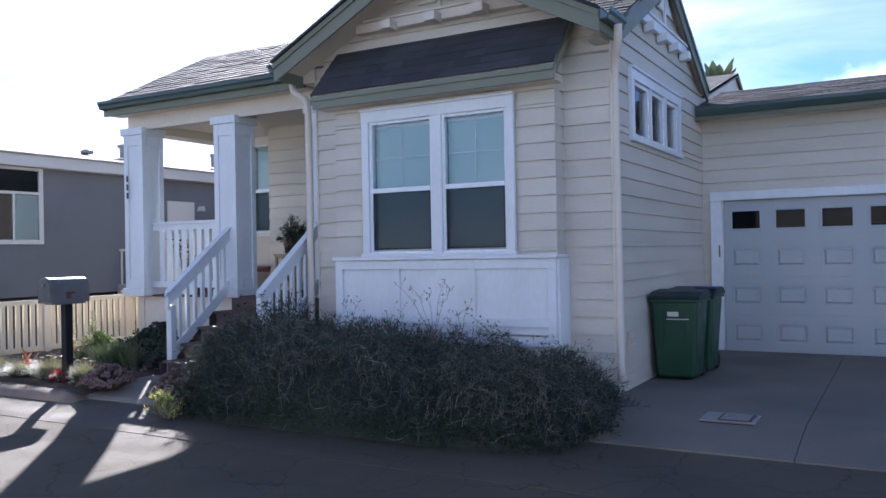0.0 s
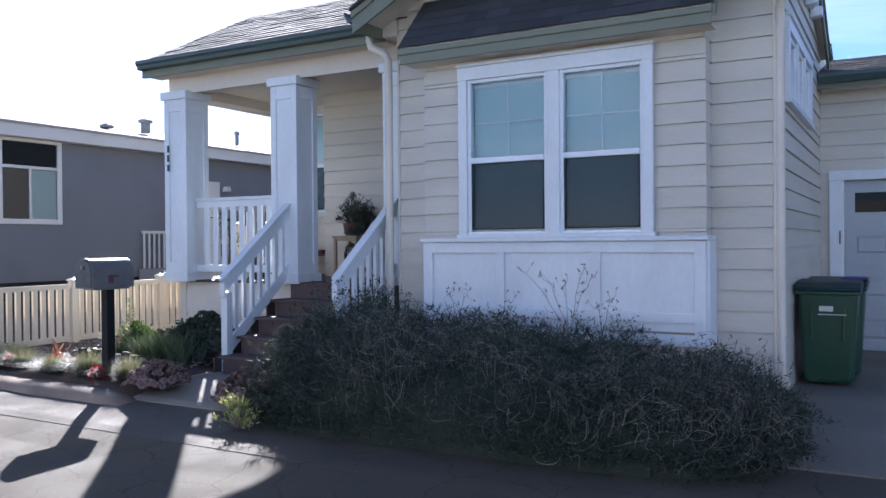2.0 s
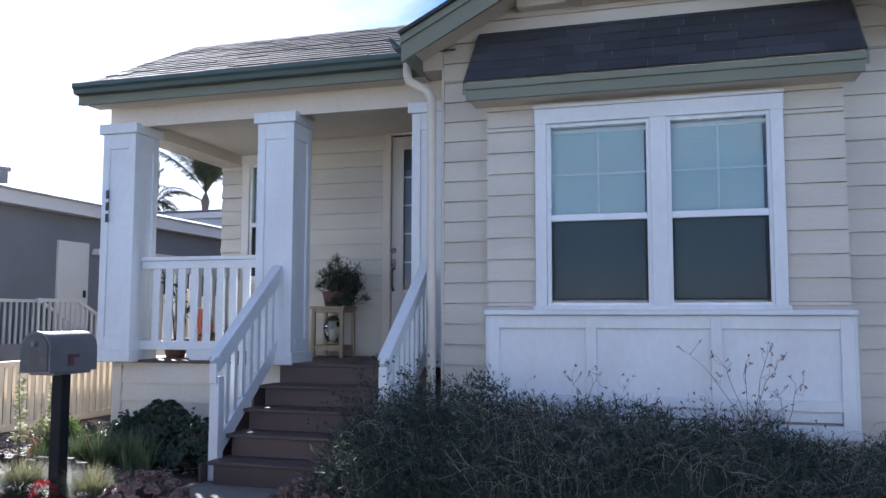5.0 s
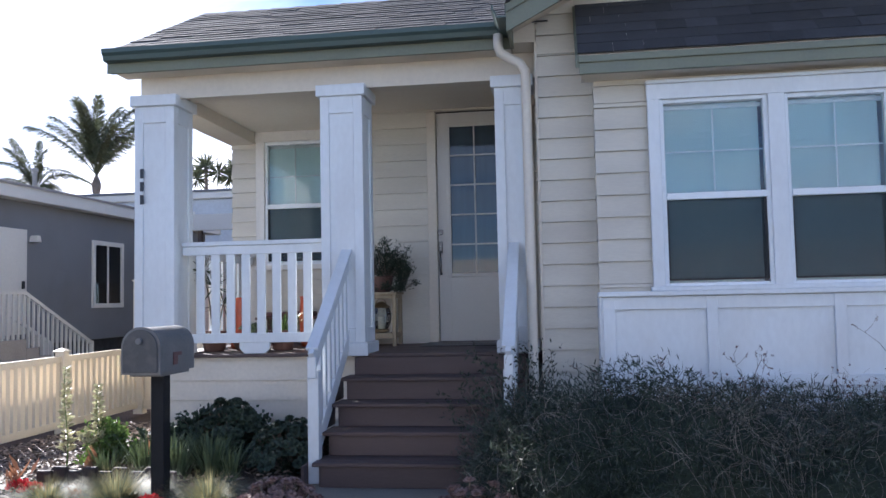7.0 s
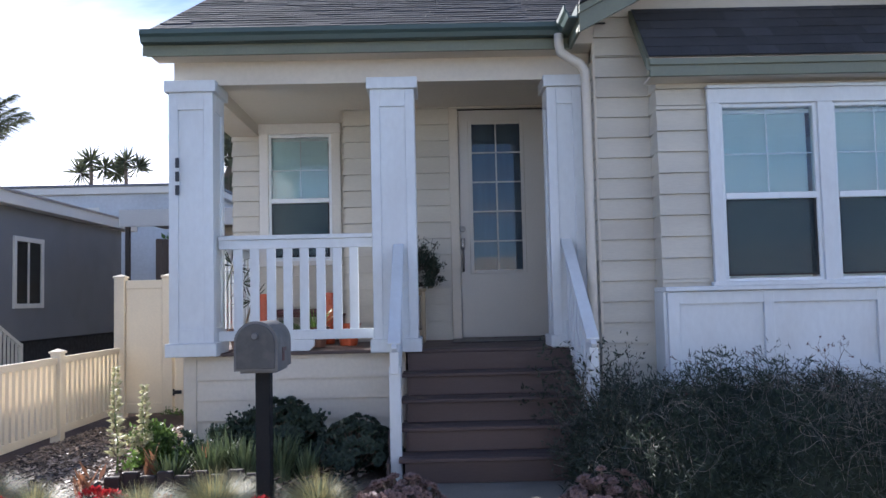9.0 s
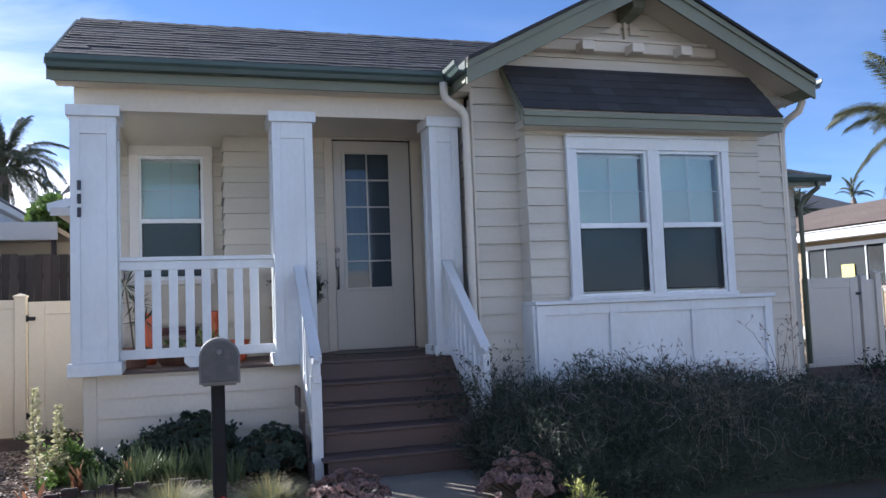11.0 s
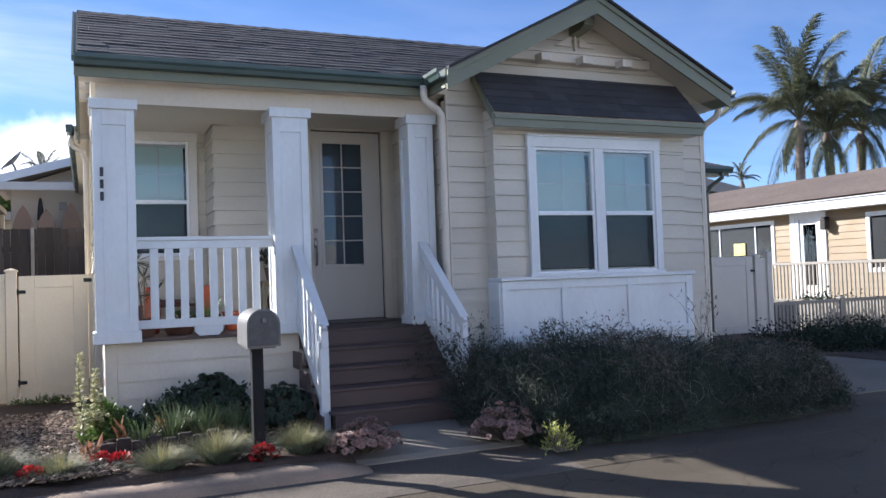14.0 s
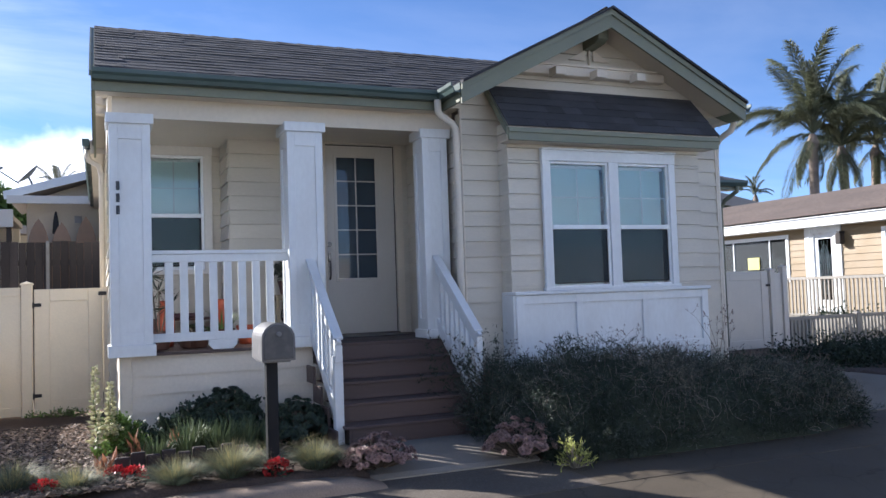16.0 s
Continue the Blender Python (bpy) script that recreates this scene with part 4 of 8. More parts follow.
    bm = bmesh.new()
    tube(bm, [(-8.37, 12.32, 3.83), (-8.37, 12.32, 3.74), (-8.34, 12.32, 3.67), (-8.22, 12.32, 3.6), (-8.18, 12.32, 3.45), (-8.18, 12.32, 0.3)], 0.04)
    part("downspout", bm, CREAM, house, "cream metal downspout", True)


def build_gable_dressing():
    # beam with three corbels, apex beam and small spandrels in the front gable
    g = part("gable_beam", block(-3.58, -1.40, 7.93, 8.06, 4.20, 4.315, 0.008), CREAM, house, "cream-white beam across the gable")
    part("beam_cap", block(-3.46, -1.52, 7.91, 8.06, 4.315, 4.345, 0.004), CREAM, g)
    for x in (-3.06, -2.475, -1.88):
        bm = prism([(7.77, 4.165), (7.77, 4.265), (7.935, 4.265), (7.935, 4.155)], x - 0.07, x + 0.07, "x", 0.006)
        part("corbel", bm, CREAM, g)
    part("apex_beam", prism([(7.70, 4.63), (7.70, 4.77), (8.06, 4.77), (8.06, 4.57), (7.80, 4.59)], GX - 0.075, GX + 0.075, "x", 0.006), GREEN, g, "sage beam end under the apex")
    part("king_post", block(GX - 0.012, GX + 0.012, 8.02, 8.06, 4.345, 4.60, 0.003), CREAM, g)
    for s in (-1, 1):
        bm = prism([(GX + s * 0.06, 4.44), (GX + s * 0.30, 4.44), (GX + s * 0.06, 4.58)], 8.03, 8.055, "y", 0.003)
        part("spandrel", bm, CREAM, g)
    # the same on the right side gable
    yc = RIDGE_Y
    g = part("gable_beam", block(-0.495, -0.44, yc - 1.25, yc + 1.25, 4.15, 4.27, 0.008), WHITE, house, "cream-white beam across the side gable")
    part("beam_cap", block(-0.495, -0.42, yc - 1.15, yc + 1.15, 4.27, 4.30, 0.004), WHITE, g)
    for k in (-0.84, -0.28, 0.28, 0.84):
        bm = prism([(-0.37, 4.08), (-0.37, 4.18), (-0.495, 4.18), (-0.495, 4.06)], yc + k - 0.07, yc + k + 0.07, "y", 0.006)
        part("corbel", bm, WHITE, g)
    part("king_post", block(-0.495, -0.465, yc - 0.03, yc + 0.03, 4.30, 4.8, 0.004), WHITE, g)
    for s in (-1, 1):
        part("spandrel", prism([(yc + s * 0.09, 4.50), (yc + s * 0.32, 4.50), (yc + s * 0.09, 4.70)], -0.49, -0.465, "x", 0.003), WHITE, g)
    for y0, y1 in ((EAVE_Y, RIDGE_Y), (2 * RIDGE_Y - EAVE_Y, RIDGE_Y)):
        slope_slab([(-0.51, y0, EAVE_Z - 0.07), (-0.51, y1, RIDGE_Z - 0.07), (XR, y1, RIDGE_Z - 0.07), (XR, y0, EAVE_Z - 0.07)], 0.02, CREAM, house, "soffit")


def build_end_gable():
    """Cream beam with corbels under the rake at the porch end."""
    g = part("gable_beam", block(-8.175, -8.108, RIDGE_Y - 1.25, RIDGE_Y + 1.25, 4.15, 4.27, 0.008), CREAM, house, "cream beam across the porch end gable")
    part("beam_cap", block(-8.19, -8.108, RIDGE_Y - 1.15, RIDGE_Y + 1.15, 4.27, 4.30, 0.004), CREAM, g)
    for k in (-1.6, -0.84, -0.28, 0.28, 0.84):
        z = 3.93 if k < -1 else 4.08
        part("corbel", prism([(-8.245, z), (-8.245, z + 0.10), (-8.107, z + 0.10), (-8.107, z - 0.02)], RIDGE_Y + k - 0.07, RIDGE_Y + k + 0.07, "y", 0.006), CREAM, g)
    for y0, y1 in ((EAVE_Y, RIDGE_Y), (2 * RIDGE_Y - EAVE_Y, RIDGE_Y)):
        slope_slab([(-8.108, y0, EAVE_Z - 0.07), (-8.108, y1, RIDGE_Z - 0.07), (XL, y1, RIDGE_Z - 0.07), (XL, y0, EAVE_Z - 0.07)], 0.02, CREAM, house, "soffit")


def build_bay_roof():
    x0, x1 = -3.93, -0.92
    top, low, yt, yl = 4.03, 3.44, 8.07, 7.53
    r = slope_slab([(x0, yl, low), (x1, yl, low), (x1, yt, top), (x0, yt, top)], 0.09, CREAM, house, "bay_roof", "small dark shingle roof over the bay window")
    d = math.hypot(top - low, yt - yl)
    shingles(r, (x0 - 0.01, yl - 0.02, low), (1, 0, 0), (0, yt - yl, top - low), x1 - x0 + 0.02, d, True, seed=9)
    part("fascia", block(x0, x1, yl - 0.005, yl + 0.025, 3.285, 3.425, 0.004), GREEN, house)
    part("fascia_moulding", block(x0 - 0.004, x1 + 0.004, yl - 0.025, yl - 0.006, 3.375, 3.43, 0.003), GREEN, house)
    part("soffit", block(x0 + 0.02, x1 - 0.02, yl + 0.026, 7.81, 3.29, 3.31, 0), CREAM, house)
    for x, s in ((x0, -1), (x1, 1)):
        bm = bmesh.new()
        a, b = min(x, x + s * 0.028), max(x, x + s * 0.028)
        hexa(bm, [(a, yl, low - 0.10), (b, yl, low - 0.10), (b, yt - 0.01, top - 0.10), (a, yt - 0.01, top - 0.10), (a, yl, low + 0.0), (b, yl, low + 0.0), (b, yt - 0.01, top + 0.0), (a, yt - 0.01, top + 0.0)])
        part("rake_board", bm, GREEN, house)


def column(x0, y0, w=0.40, z0=1.03, z1=3.53):
    """A square boxed post with recessed panels, plinth and capital."""
    x1, y1 = x0 + w, y0 + w
    c = part("column", block(x0 + 0.018, x1 - 0.018, y0 + 0.018, y1 - 0.018, z0 + 0.11, z1 - 0.1, 0), WHITE, house, "square white boxed porch column with recessed panels")
    st = 0.085
    zb, zt = z0 + 0.12, z1 - 0.105
    for s in range(4):
        for u0, u1, k0, k1 in ((0, st, zb, zt), (w - st, w, zb, zt), (st, w - st, zt - 0.16, zt), (st, w - st, zb, zb + 0.13)):
            if s == 0: b = (x0 + u0, x0 + u1, y0, y0 + 0.02)
            elif s == 1: b = (x0 + u0, x0 + u1, y1 - 0.02, y1)
            elif s == 2: b = (x0 - 0.001, x0 + 0.019, y0 + u0 + 0.002, y0 + u1 - 0.002)
            else: b = (x1 - 0.019, x1 + 0.001, y0 + u0 + 0.002, y0 + u1 - 0.002)
            part("stile" if u1 - u0 == st else "rail", block(*b, k0, k1, 0.003), WHITE, c)
    part("plinth", block(x0 - 0.03, x1 + 0.03, y0 - 0.03, y1 + 0.03, z0, z0 + 0.12, 0.006), WHITE, c)
    part("capital", block(x0 - 0.033, x1 + 0.033, y0 - 0.033, y1 + 0.033, z1 - 0.105, z1, 0.005), WHITE, c)
    return c


def railing(axis, fixed, a0, a1, first, count, pitch=0.152, z0=1.155, z1=2.12):
    """A porch railing with flat boards for balusters."""
    def solid(b0, b1, d0, d1, k0, k1, bev=0.004):
        return block(b0, b1, fixed + d0, fixed + d1, k0, k1, bev) if axis == "x" else block(fixed + d0, fixed + d1, b0, b1, k0, k1, bev)
    r = part("railing", solid(a0, a1, -0.045, 0.045, z1 - 0.04, z1), WHITE, house, "white porch railing with flat board balusters")
    part("top_rail", solid(a0, a1, -0.022, 0.022, z1 - 0.125, z1 - 0.041), WHITE, r)
    part("bottom_rail", solid(a0, a1, -0.03, 0.02, z0, z0 + 0.09), WHITE, r)
    for k in range(count):
        c = first + pitch * k
        part("baluster", solid(c - 0.042, c + 0.042, -0.012, 0.012, z0 + 0.085, z1 - 0.12), WHITE, r)
    m = (a0 + a1) / 2
    pr = [(m - 0.10, 1.052), (m + 0.10, 1.052), (m + 0.15, 1.10), (m + 0.15, 1.156), (m - 0.15, 1.156), (m - 0.15, 1.10)]
    part("foot_block", prism(pr, fixed - 0.025, fixed + 0.02, "y" if axis == "x" else "x", 0.004), WHITE, r)


def build_porch():
    deck = part("porch_floor", block(-7.9, -4.30, 8.63, 10.6, 0.90, 1.02, 0), DECK, house, "brown composite porch floor")
    y = 8.30
    while y < 10.58:
        x0 = -6.02 if y < 8.36 else -8.04
        part("deck_board", block(x0, -4.29, y, min(y + 0.138, 10.61), 1.022, 1.05, 0.004), DECK, deck)
        y += 0.142
    part("deck_board", block(-8.04, -6.03, 8.40, 8.438, 1.021, 1.049, 0.004), DECK, deck)
    # columns, beams and ceiling
    for x, y in ((-8.122, 8.285), (-6.293, 8.30)):
        column(x, y)
    column(-4.672, 8.33, 0.318)
    part("porch_beam", block(-8.05, -4.29, 8.36, 8.70, 3.545, 3.84, 0.004), CREAM, house, "cream beam over the porch columns")
    part("porch_beam", block(-8.128, -7.80, 8.70, 10.60, 3.48, 3.84, 0.004), CREAM, house)
    part("porch_ceiling", block(-7.83, -4.29, 8.69, 10.61, 3.62, 3.66, 0), CREAM, house)
    part("porch_gable", prism([(8.36, 3.84), (10.6, 3.84), (10.6, 4.92), (10.14, 4.92), (8.36, 3.98)], -8.105, -8.03, "x"), SIDING, house)
    railing("x", 8.475, -7.72, -6.28, -7.545, 8)
    railing("y", -7.86, 8.74, 10.58, 8.83, 11)
    # steps
    st = part("steps", block(-5.96, -4.56, 7.16, 8.28, 0.10, 0.12, 0), DECK, house, "brown composite porch steps, five risers")
    nose = [8.25 - 0.283 * k for k in range(5)]
    zs = [1.05 - 0.186 * k for k in range(5)]
    for k in range(1, 5):
        part("tread", block(-6.036, -4.46, nose[k], nose[k] + 0.155, zs[k] - 0.03, zs[k], 0.005), DECK, st)
        part("tread", block(-6.036, -4.46, nose[k] + 0.158, nose[k - 1] + 0.03, zs[k] - 0.03, zs[k], 0.005), DECK, st)
    for k in range(5):
        lo = zs[k + 1] if k < 4 else 0.118
        part("riser", block(-5.97, -4.47, nose[k] + 0.028, nose[k] + 0.05, lo, zs[k] - 0.03, 0.003), DECK, st)
    for x in (-5.99, -4.465):
        prof = [(8.46, 0.12), (8.46, 1.02)]
        for k in range(5):
            prof += [(nose[k] + 0.035, zs[k] - 0.032), (nose[k] + 0.035, (zs[k + 1] - 0.032) if k < 4 else 0.12)]
        part("stringer", prism(prof, x, x + 0.02, "x"), DECK, st)
    for k in range(1, 5):
        part("step_end", block(-6.13, -6.107, nose[k] + 0.03, nose[k] + 0.36, (zs[k + 1] if k < 4 else 0.15) - 0.03, zs[k] - 0.032, 0.003), DECK, st)
    # stepped cream cheek boards beside the stair
    for k in range(1, 4):
        part("cheek_board", block(-6.03, -6.0, nose[k] + 0.26, 8.47, zs[k] - 0.2, zs[k] - 0.032, 0.003), SKIRT, st)
    # stair railings
    for x in (-6.06, -4.53):
        r = part("stair_railing", block(x - 0.045, x + 0.045, 7.245, 7.335, 0.12, 0.99, 0.005), WHITE, house, "white sloping stair railing with square balusters")
        a, b = Vector((x, 7.235, 1.07)), Vector((x, 8.36, 1.93))
        for name, dz, w, h in (("top_rail", 0.0, 0.045, 0.15), ("cap_rail", 0.086, 0.10, 0.03), ("bottom_rail", -0.70, 0.045, 0.13)):
            bm = bmesh.new()
            bar(bm, a + Vector((0, 0.06 if dz < -0.1 else 0, dz)), b + Vector((0, 0.0, dz)), w, h)
            part(name, soften(bm, 0.005), WHITE, r)
        for k in range(7):
            f = 0.17 + k * 0.118
            p = a.lerp(b, f)
            part("baluster", block(x - 0.02, x + 0.02, p.y - 0.026, p.y + 0.026, p.z - 0.64, p.z - 0.06, 0.003), WHITE, r)
        part("end_cap", block(x - 0.035, x + 0.035, 7.215, 7.243, 0.93, 1.10, 0.006), WHITE, r)


def build_entrance():
    # front door with ten panes
    y = 9.90
    d = part("front_door", block(-5.440, -5.305, y - 0.0, y + 0.045, 1.075, 3.583, 0.003), DOORPAINT, house, "greige front door with ten glass panes, closed")
    gx0, gx1, gz0, gz1 = -5.307, -4.747, 1.795, 3.435
    part("door_panel", block(gx1, -4.494, y, y + 0.045, 1.075, 3.583, 0.003), DOORPAINT, d)
    part("weatherstrip", block(-4.493, -4.478, y + 0.012, y + 0.04, 1.075, 3.598, 0), BLACK, d)
    part("weatherstrip", block(-5.446, -4.494, y + 0.012, y + 0.04, 3.585, 3.599, 0), BLACK, d)
    part("door_panel", block(gx0 - 0.003, gx1 + 0.003, y + 0.001, y + 0.044, 1.075, gz0, 0), DOORPAINT, d)
    part("door_panel", block(gx0 - 0.003, gx1 + 0.003, y + 0.001, y + 0.044, gz1, 3.583, 0), DOORPAINT, d)
    for b in ((gx0 - 0.03, gx0 + 0.012, gz0 - 0.03, gz1 + 0.03), (gx1 - 0.012, gx1 + 0.03, gz0 - 0.03, gz1 + 0.03), (gx0 + 0.012, gx1 - 0.012, gz0 - 0.03, gz0 + 0.012), (gx0 + 0.012, gx1 - 0.012, gz1 - 0.012, gz1 + 0.03)):
        part("glazing_bead", block(b[0], b[1], y - 0.014, y + 0.002, b[2], b[3], 0.004), DOORPAINT, d)
    cx = (gx0 + gx1) / 2
    part("muntin", block(cx - 0.009, cx + 0.009, y + 0.002, y + 0.016, gz0, gz1, 0.002), DOORPAINT, d)
    for k in range(1, 5):
        z = gz0 + (gz1 - gz0) * k / 5
        part("muntin", block(gx0, gx1, y + 0.003, y + 0.015, z - 0.009, z + 0.009, 0.002), DOORPAINT, d)
    for i in range(2):
        for k in range(5):
            z0, z1 = gz0 + (gz1 - gz0) * k / 5, gz0 + (gz1 - gz0) * (k + 1) / 5
            pane("y", y + 0.018, -1, (gx0, cx)[i] + 0.002, (cx, gx1)[i] - 0.002, z0, z1, DOORGLASS, d)
    part("sheer_curtain", block(gx0, gx1, y + 0.03, y + 0.036, gz0, gz1, 0), SHEER, d, "grey sheer curtain behind the door glass")
    h = part("door_handle", block(-5.437, -5.393, y - 0.012, y + 0.001, 2.03, 2.16, 0.006), BRASS, d, "dark pewter grip handle")
    bm = bmesh.new()
    tube(bm, [(-5.415, y - 0.012, 2.05), (-5.415, y - 0.055, 2.03), (-5.415, y - 0.06, 1.95), (-5.415, y - 0.055, 1.84), (-5.415, y - 0.01, 1.80)], [0.012, 0.011, 0.013, 0.011, 0.014], 8)
    part("grip", bm, BRASS, h, smooth=True)
    part("deadbolt", prism([(-5.415 + 0.032 * math.cos(t), 2.26 + 0.032 * math.sin(t)) for t in [k * math.pi / 8 for k in range(16)]], y - 0.022, y + 0.001, "y", 0.004), BRASS, d)
    for b in ((-5.548, -5.448, 1.052, 3.6), (-4.477, -4.377, 1.052, 3.6)):
        part("door_casing", block(b[0], b[1], 9.862, 9.93, b[2], b[3], 0.004), CREAM, d)
    part("door_casing", block(-5.55, -4.375, 9.86, 9.93, 3.6, 3.715, 0.004), CREAM, d)
    part("threshold", block(-5.45, -4.47, 9.84, 9.96, 1.05, 1.075, 0.004), BRASS, d)
    part("side_room_wall", block(-5.9, -4.15, 10.75, 10.8, 1.05, 3.6, 0), ROOM, house)
    # small porch window
    window(house, "y", 10.60, -1, -7.685, -6.93, 1.98, 3.50, [(-7.65, -6.967)], meet=2.70, grid=True, mat=OFFWHITE, head=0.13, frame_w=0.045, cap=False)
    # high side window with three lights
    window(house, "x", -0.50, 1, 8.72, 10.72, 2.81, 3.43, [(8.79, 9.32), (9.455, 9.985), (10.12, 10.65)], blind=False, head=0.11, frame_w=0.05, trim=0.10)


def spout(pts):
    bm = bmesh.new()
    tube(bm, pts, 0.042, 12)
    return bm


def build_spouts():
    part("downspout", spout([(-4.60, 7.98, 3.80), (-4.60, 7.98, 3.70), (-4.585, 7.985, 3.64), (-4.50, 8.0, 3.585), (-4.42, 8.0, 3.54), (-4.375, 8.0, 3.47), (-4.372, 8.0, 3.38), (-4.372, 8.0, 0.45), (-4.372, 7.93, 0.3)]), CREAM, house, "cream metal downspout", True)
    part("downspout", spout([(-0.36, 7.84, 3.80), (-0.36, 7.84, 3.72), (-0.38, 7.88, 3.62), (-0.45, 8.02, 3.53), (-0.475, 8.07, 3.45), (-0.478, 8.09, 3.3), (-0.478, 8.09, 0.4), (-0.43, 8.03, 0.25)]), CREAM, house, "cream metal downspout", True)
    # dark bars in place of the number on the corner column
    for z in (2.78, 2.655, 2.53):
        part("number_bar", block(-8.06, -8.025, 8.270, 8.284, z - 0.045, z + 0.045, 0.003), NUMBER, house)
    # low vent on the side wall
    v = part("wall_vent", block(-0.50, -0.485, 8.4, 8.62, 0.5, 0.72, 0.003), SKIRT, house)
    for k in range(4):
        part("louvre", block(-0.486, -0.474, 8.42, 8.60, 0.53 + k * 0.045, 0.555 + k * 0.045, 0.002), SKIRT, v)


def build_garage():
    y = 12.25
    wall(house, "y", y, -1, -0.52, 3.15, 0.1, 3.55, [(-0.24, 2.15, 0.09, 2.26)])
    wall(house, "x", 3.15, 1, 12.25, 15.5, 0.1, 3.5)
    gd = part("garage_door", block(-0.23, 2.14, 12.31, 12.33, 0.09, 2.26, 0), GARAGE, house, "white panelled steel garage door with top windows, closed")
    w, h0, rows = 2.36 / 4, 0.09, 4
    hh = 2.15 / rows
    for j in range(rows):
        z0 = h0 + j * hh
        for i in range(4):
            x0 = -0.22 + i * w
            bm = bmesh.new()
            px0, px1, pz0, pz1 = x0 + 0.10, x0 + w - 0.095, z0 + 0.135, z0 + hh - 0.13
            hole = (px0, px1, pz0, pz1)
            for b in cut((x0 + 0.0, x0 + w, z0 + 0.003, z0 + hh - 0.003), [hole]):
                add(bm, b[0], b[1], 12.285, 12.309, b[2], b[3])
            if j < rows - 1:
                hexa(bm, [(px0 + 0.03, 12.309, pz0 + 0.03), (px1 - 0.03, 12.309, pz0 + 0.03), (px1 - 0.03, 12.309, pz1 - 0.03), (px0 + 0.03, 12.309, pz1 - 0.03),
                          (px0 + 0.055, 12.289, pz0 + 0.055), (px1 - 0.055, 12.289, pz0 + 0.055), (px1 - 0.055, 12.289, pz1 - 0.055), (px0 + 0.055, 12.289, pz1 - 0.055)])
                bmesh.ops.recalc_face_normals(bm, faces=bm.faces[:])
            pn = part("panel", bm, GARAGE, gd)
            if j == rows - 1:
                for b in ((px0 - 0.02, px0 + 0.012, pz0 - 0.02, pz1 + 0.02), (px1 - 0.012, px1 + 0.02, pz0 - 0.02, pz1 + 0.02), (px0 + 0.012, px1 - 0.012, pz0 - 0.02, pz0 + 0.012), (px0 + 0.012, px1 - 0.012, pz1 - 0.012, pz1 + 0.02)):
                    part("window_bead", block(b[0], b[1], 12.276, 12.286, b[2], b[3], 0.003), GARAGE, pn)
                pane("y", 12.297, -1, px0, px1, pz0, pz1, SMOKED, pn)
                part("dark_backing", block(px0, px1, 12.305, 12.3085, pz0, pz1, 0), BLACK, pn)
    for b in ((-0.40, -0.235, 0.11, 2.26), (2.145, 2.30, 0.11, 2.26)):
        part("garage_casing", block(b[0], b[1], 12.19, 12.30, b[2], b[3], 0.005), WHITE, gd)
    part("garage_casing", block(-0.405, 2.305, 12.188, 12.30, 2.26, 2.385, 0.005), WHITE, gd)
    part("lock_plate", block(-0.285, -0.265, 12.175, 12.19, 1.45, 1.62, 0.003), BRASS, gd)
    # roof of the garage with fascia and gutter
    r = slope_slab([(-0.5, 11.83, 3.56), (3.5, 11.83, 3.56), (3.5, 13.8, 4.1), (-0.5, 13.8, 4.1)], 0.05, SHINGLE, house, "garage_roof", "dark shingle roof of the garage")
    shingles(r, (-0.5, 11.81, 3.56), (1, 0, 0), (0, 1.97, 0.54), 4.0, 2.04, False, seed=12)
    slope_slab([(-0.5, 13.8, 4.1), (3.5, 13.8, 4.1), (3.5, 15.8, 3.56), (-0.5, 15.8, 3.56)], 0.05, SHINGLE, r, "roof_deck")
    part("fascia", block(-0.5, 3.5, 11.83, 11.86, 3.38, 3.52, 0.003), GREEN, house)
    prof = [(11.828, 3.44), (11.75, 3.44), (11.71, 3.51), (11.71, 3.555), (11.725, 3.555), (11.73, 3.52), (11.76, 3.455), (11.82, 3.455), (11.82, 3.555), (11.828, 3.555)]
    part("gutter", prism(prof, -0.48, 3.52, "x"), GUTTER, house, "dark green gutter of the garage")
    part("soffit", block(-0.48, 3.48, 11.86, 12.23, 3.40, 3.42, 0), CREAM, house)
    part("downspout", spout([(3.3, 11.78, 3.45), (3.3, 11.8, 3.35), (3.26, 12.1, 3.2), (3.22, 12.18, 3.05), (3.22, 12.18, 0.3)]), GREEN, house, "green downspout at the garage corner", True)


build_walls()
build_bay_trim()
build_roof()
build_gable_dressing()
build_end_gable()
build_bay_roof()
build_porch()
build_entrance()
build_spouts()
build_garage()

# ---- fences, gates and things by the lane ----
def fence_post(parent, x, y, z0, z1, w=0.11, mat=None):
    mat = mat or FENCE
    p = part("post", block(x - w / 2, x + w / 2, y - w / 2, y + w / 2, z0, z1 - 0.05, 0.006), mat, parent)
    bm = bmesh.new()
    c = w / 2 + 0.012
    hexa(bm, [(x - c, y - c, z1 - 0.05), (x + c, y - c, z1 - 0.05), (x + c, y + c, z1 - 0.05), (x - c, y + c, z1 - 0.05),
              (x - c, y - c, z1 - 0.03), (x + c, y - c, z1 - 0.03), (x + c, y + c, z1 - 0.03), (x - c, y + c, z1 - 0.03)])
    top = bm.faces[:][1]
    bmesh.ops.poke(bm, faces=[top])
    max(bm.verts, key=lambda v: (round(v.co.z, 4), -abs(v.co.x - x) - abs(v.co.y - y))).co.z = z1
    part("post_cap", bm, mat, p)
    return p


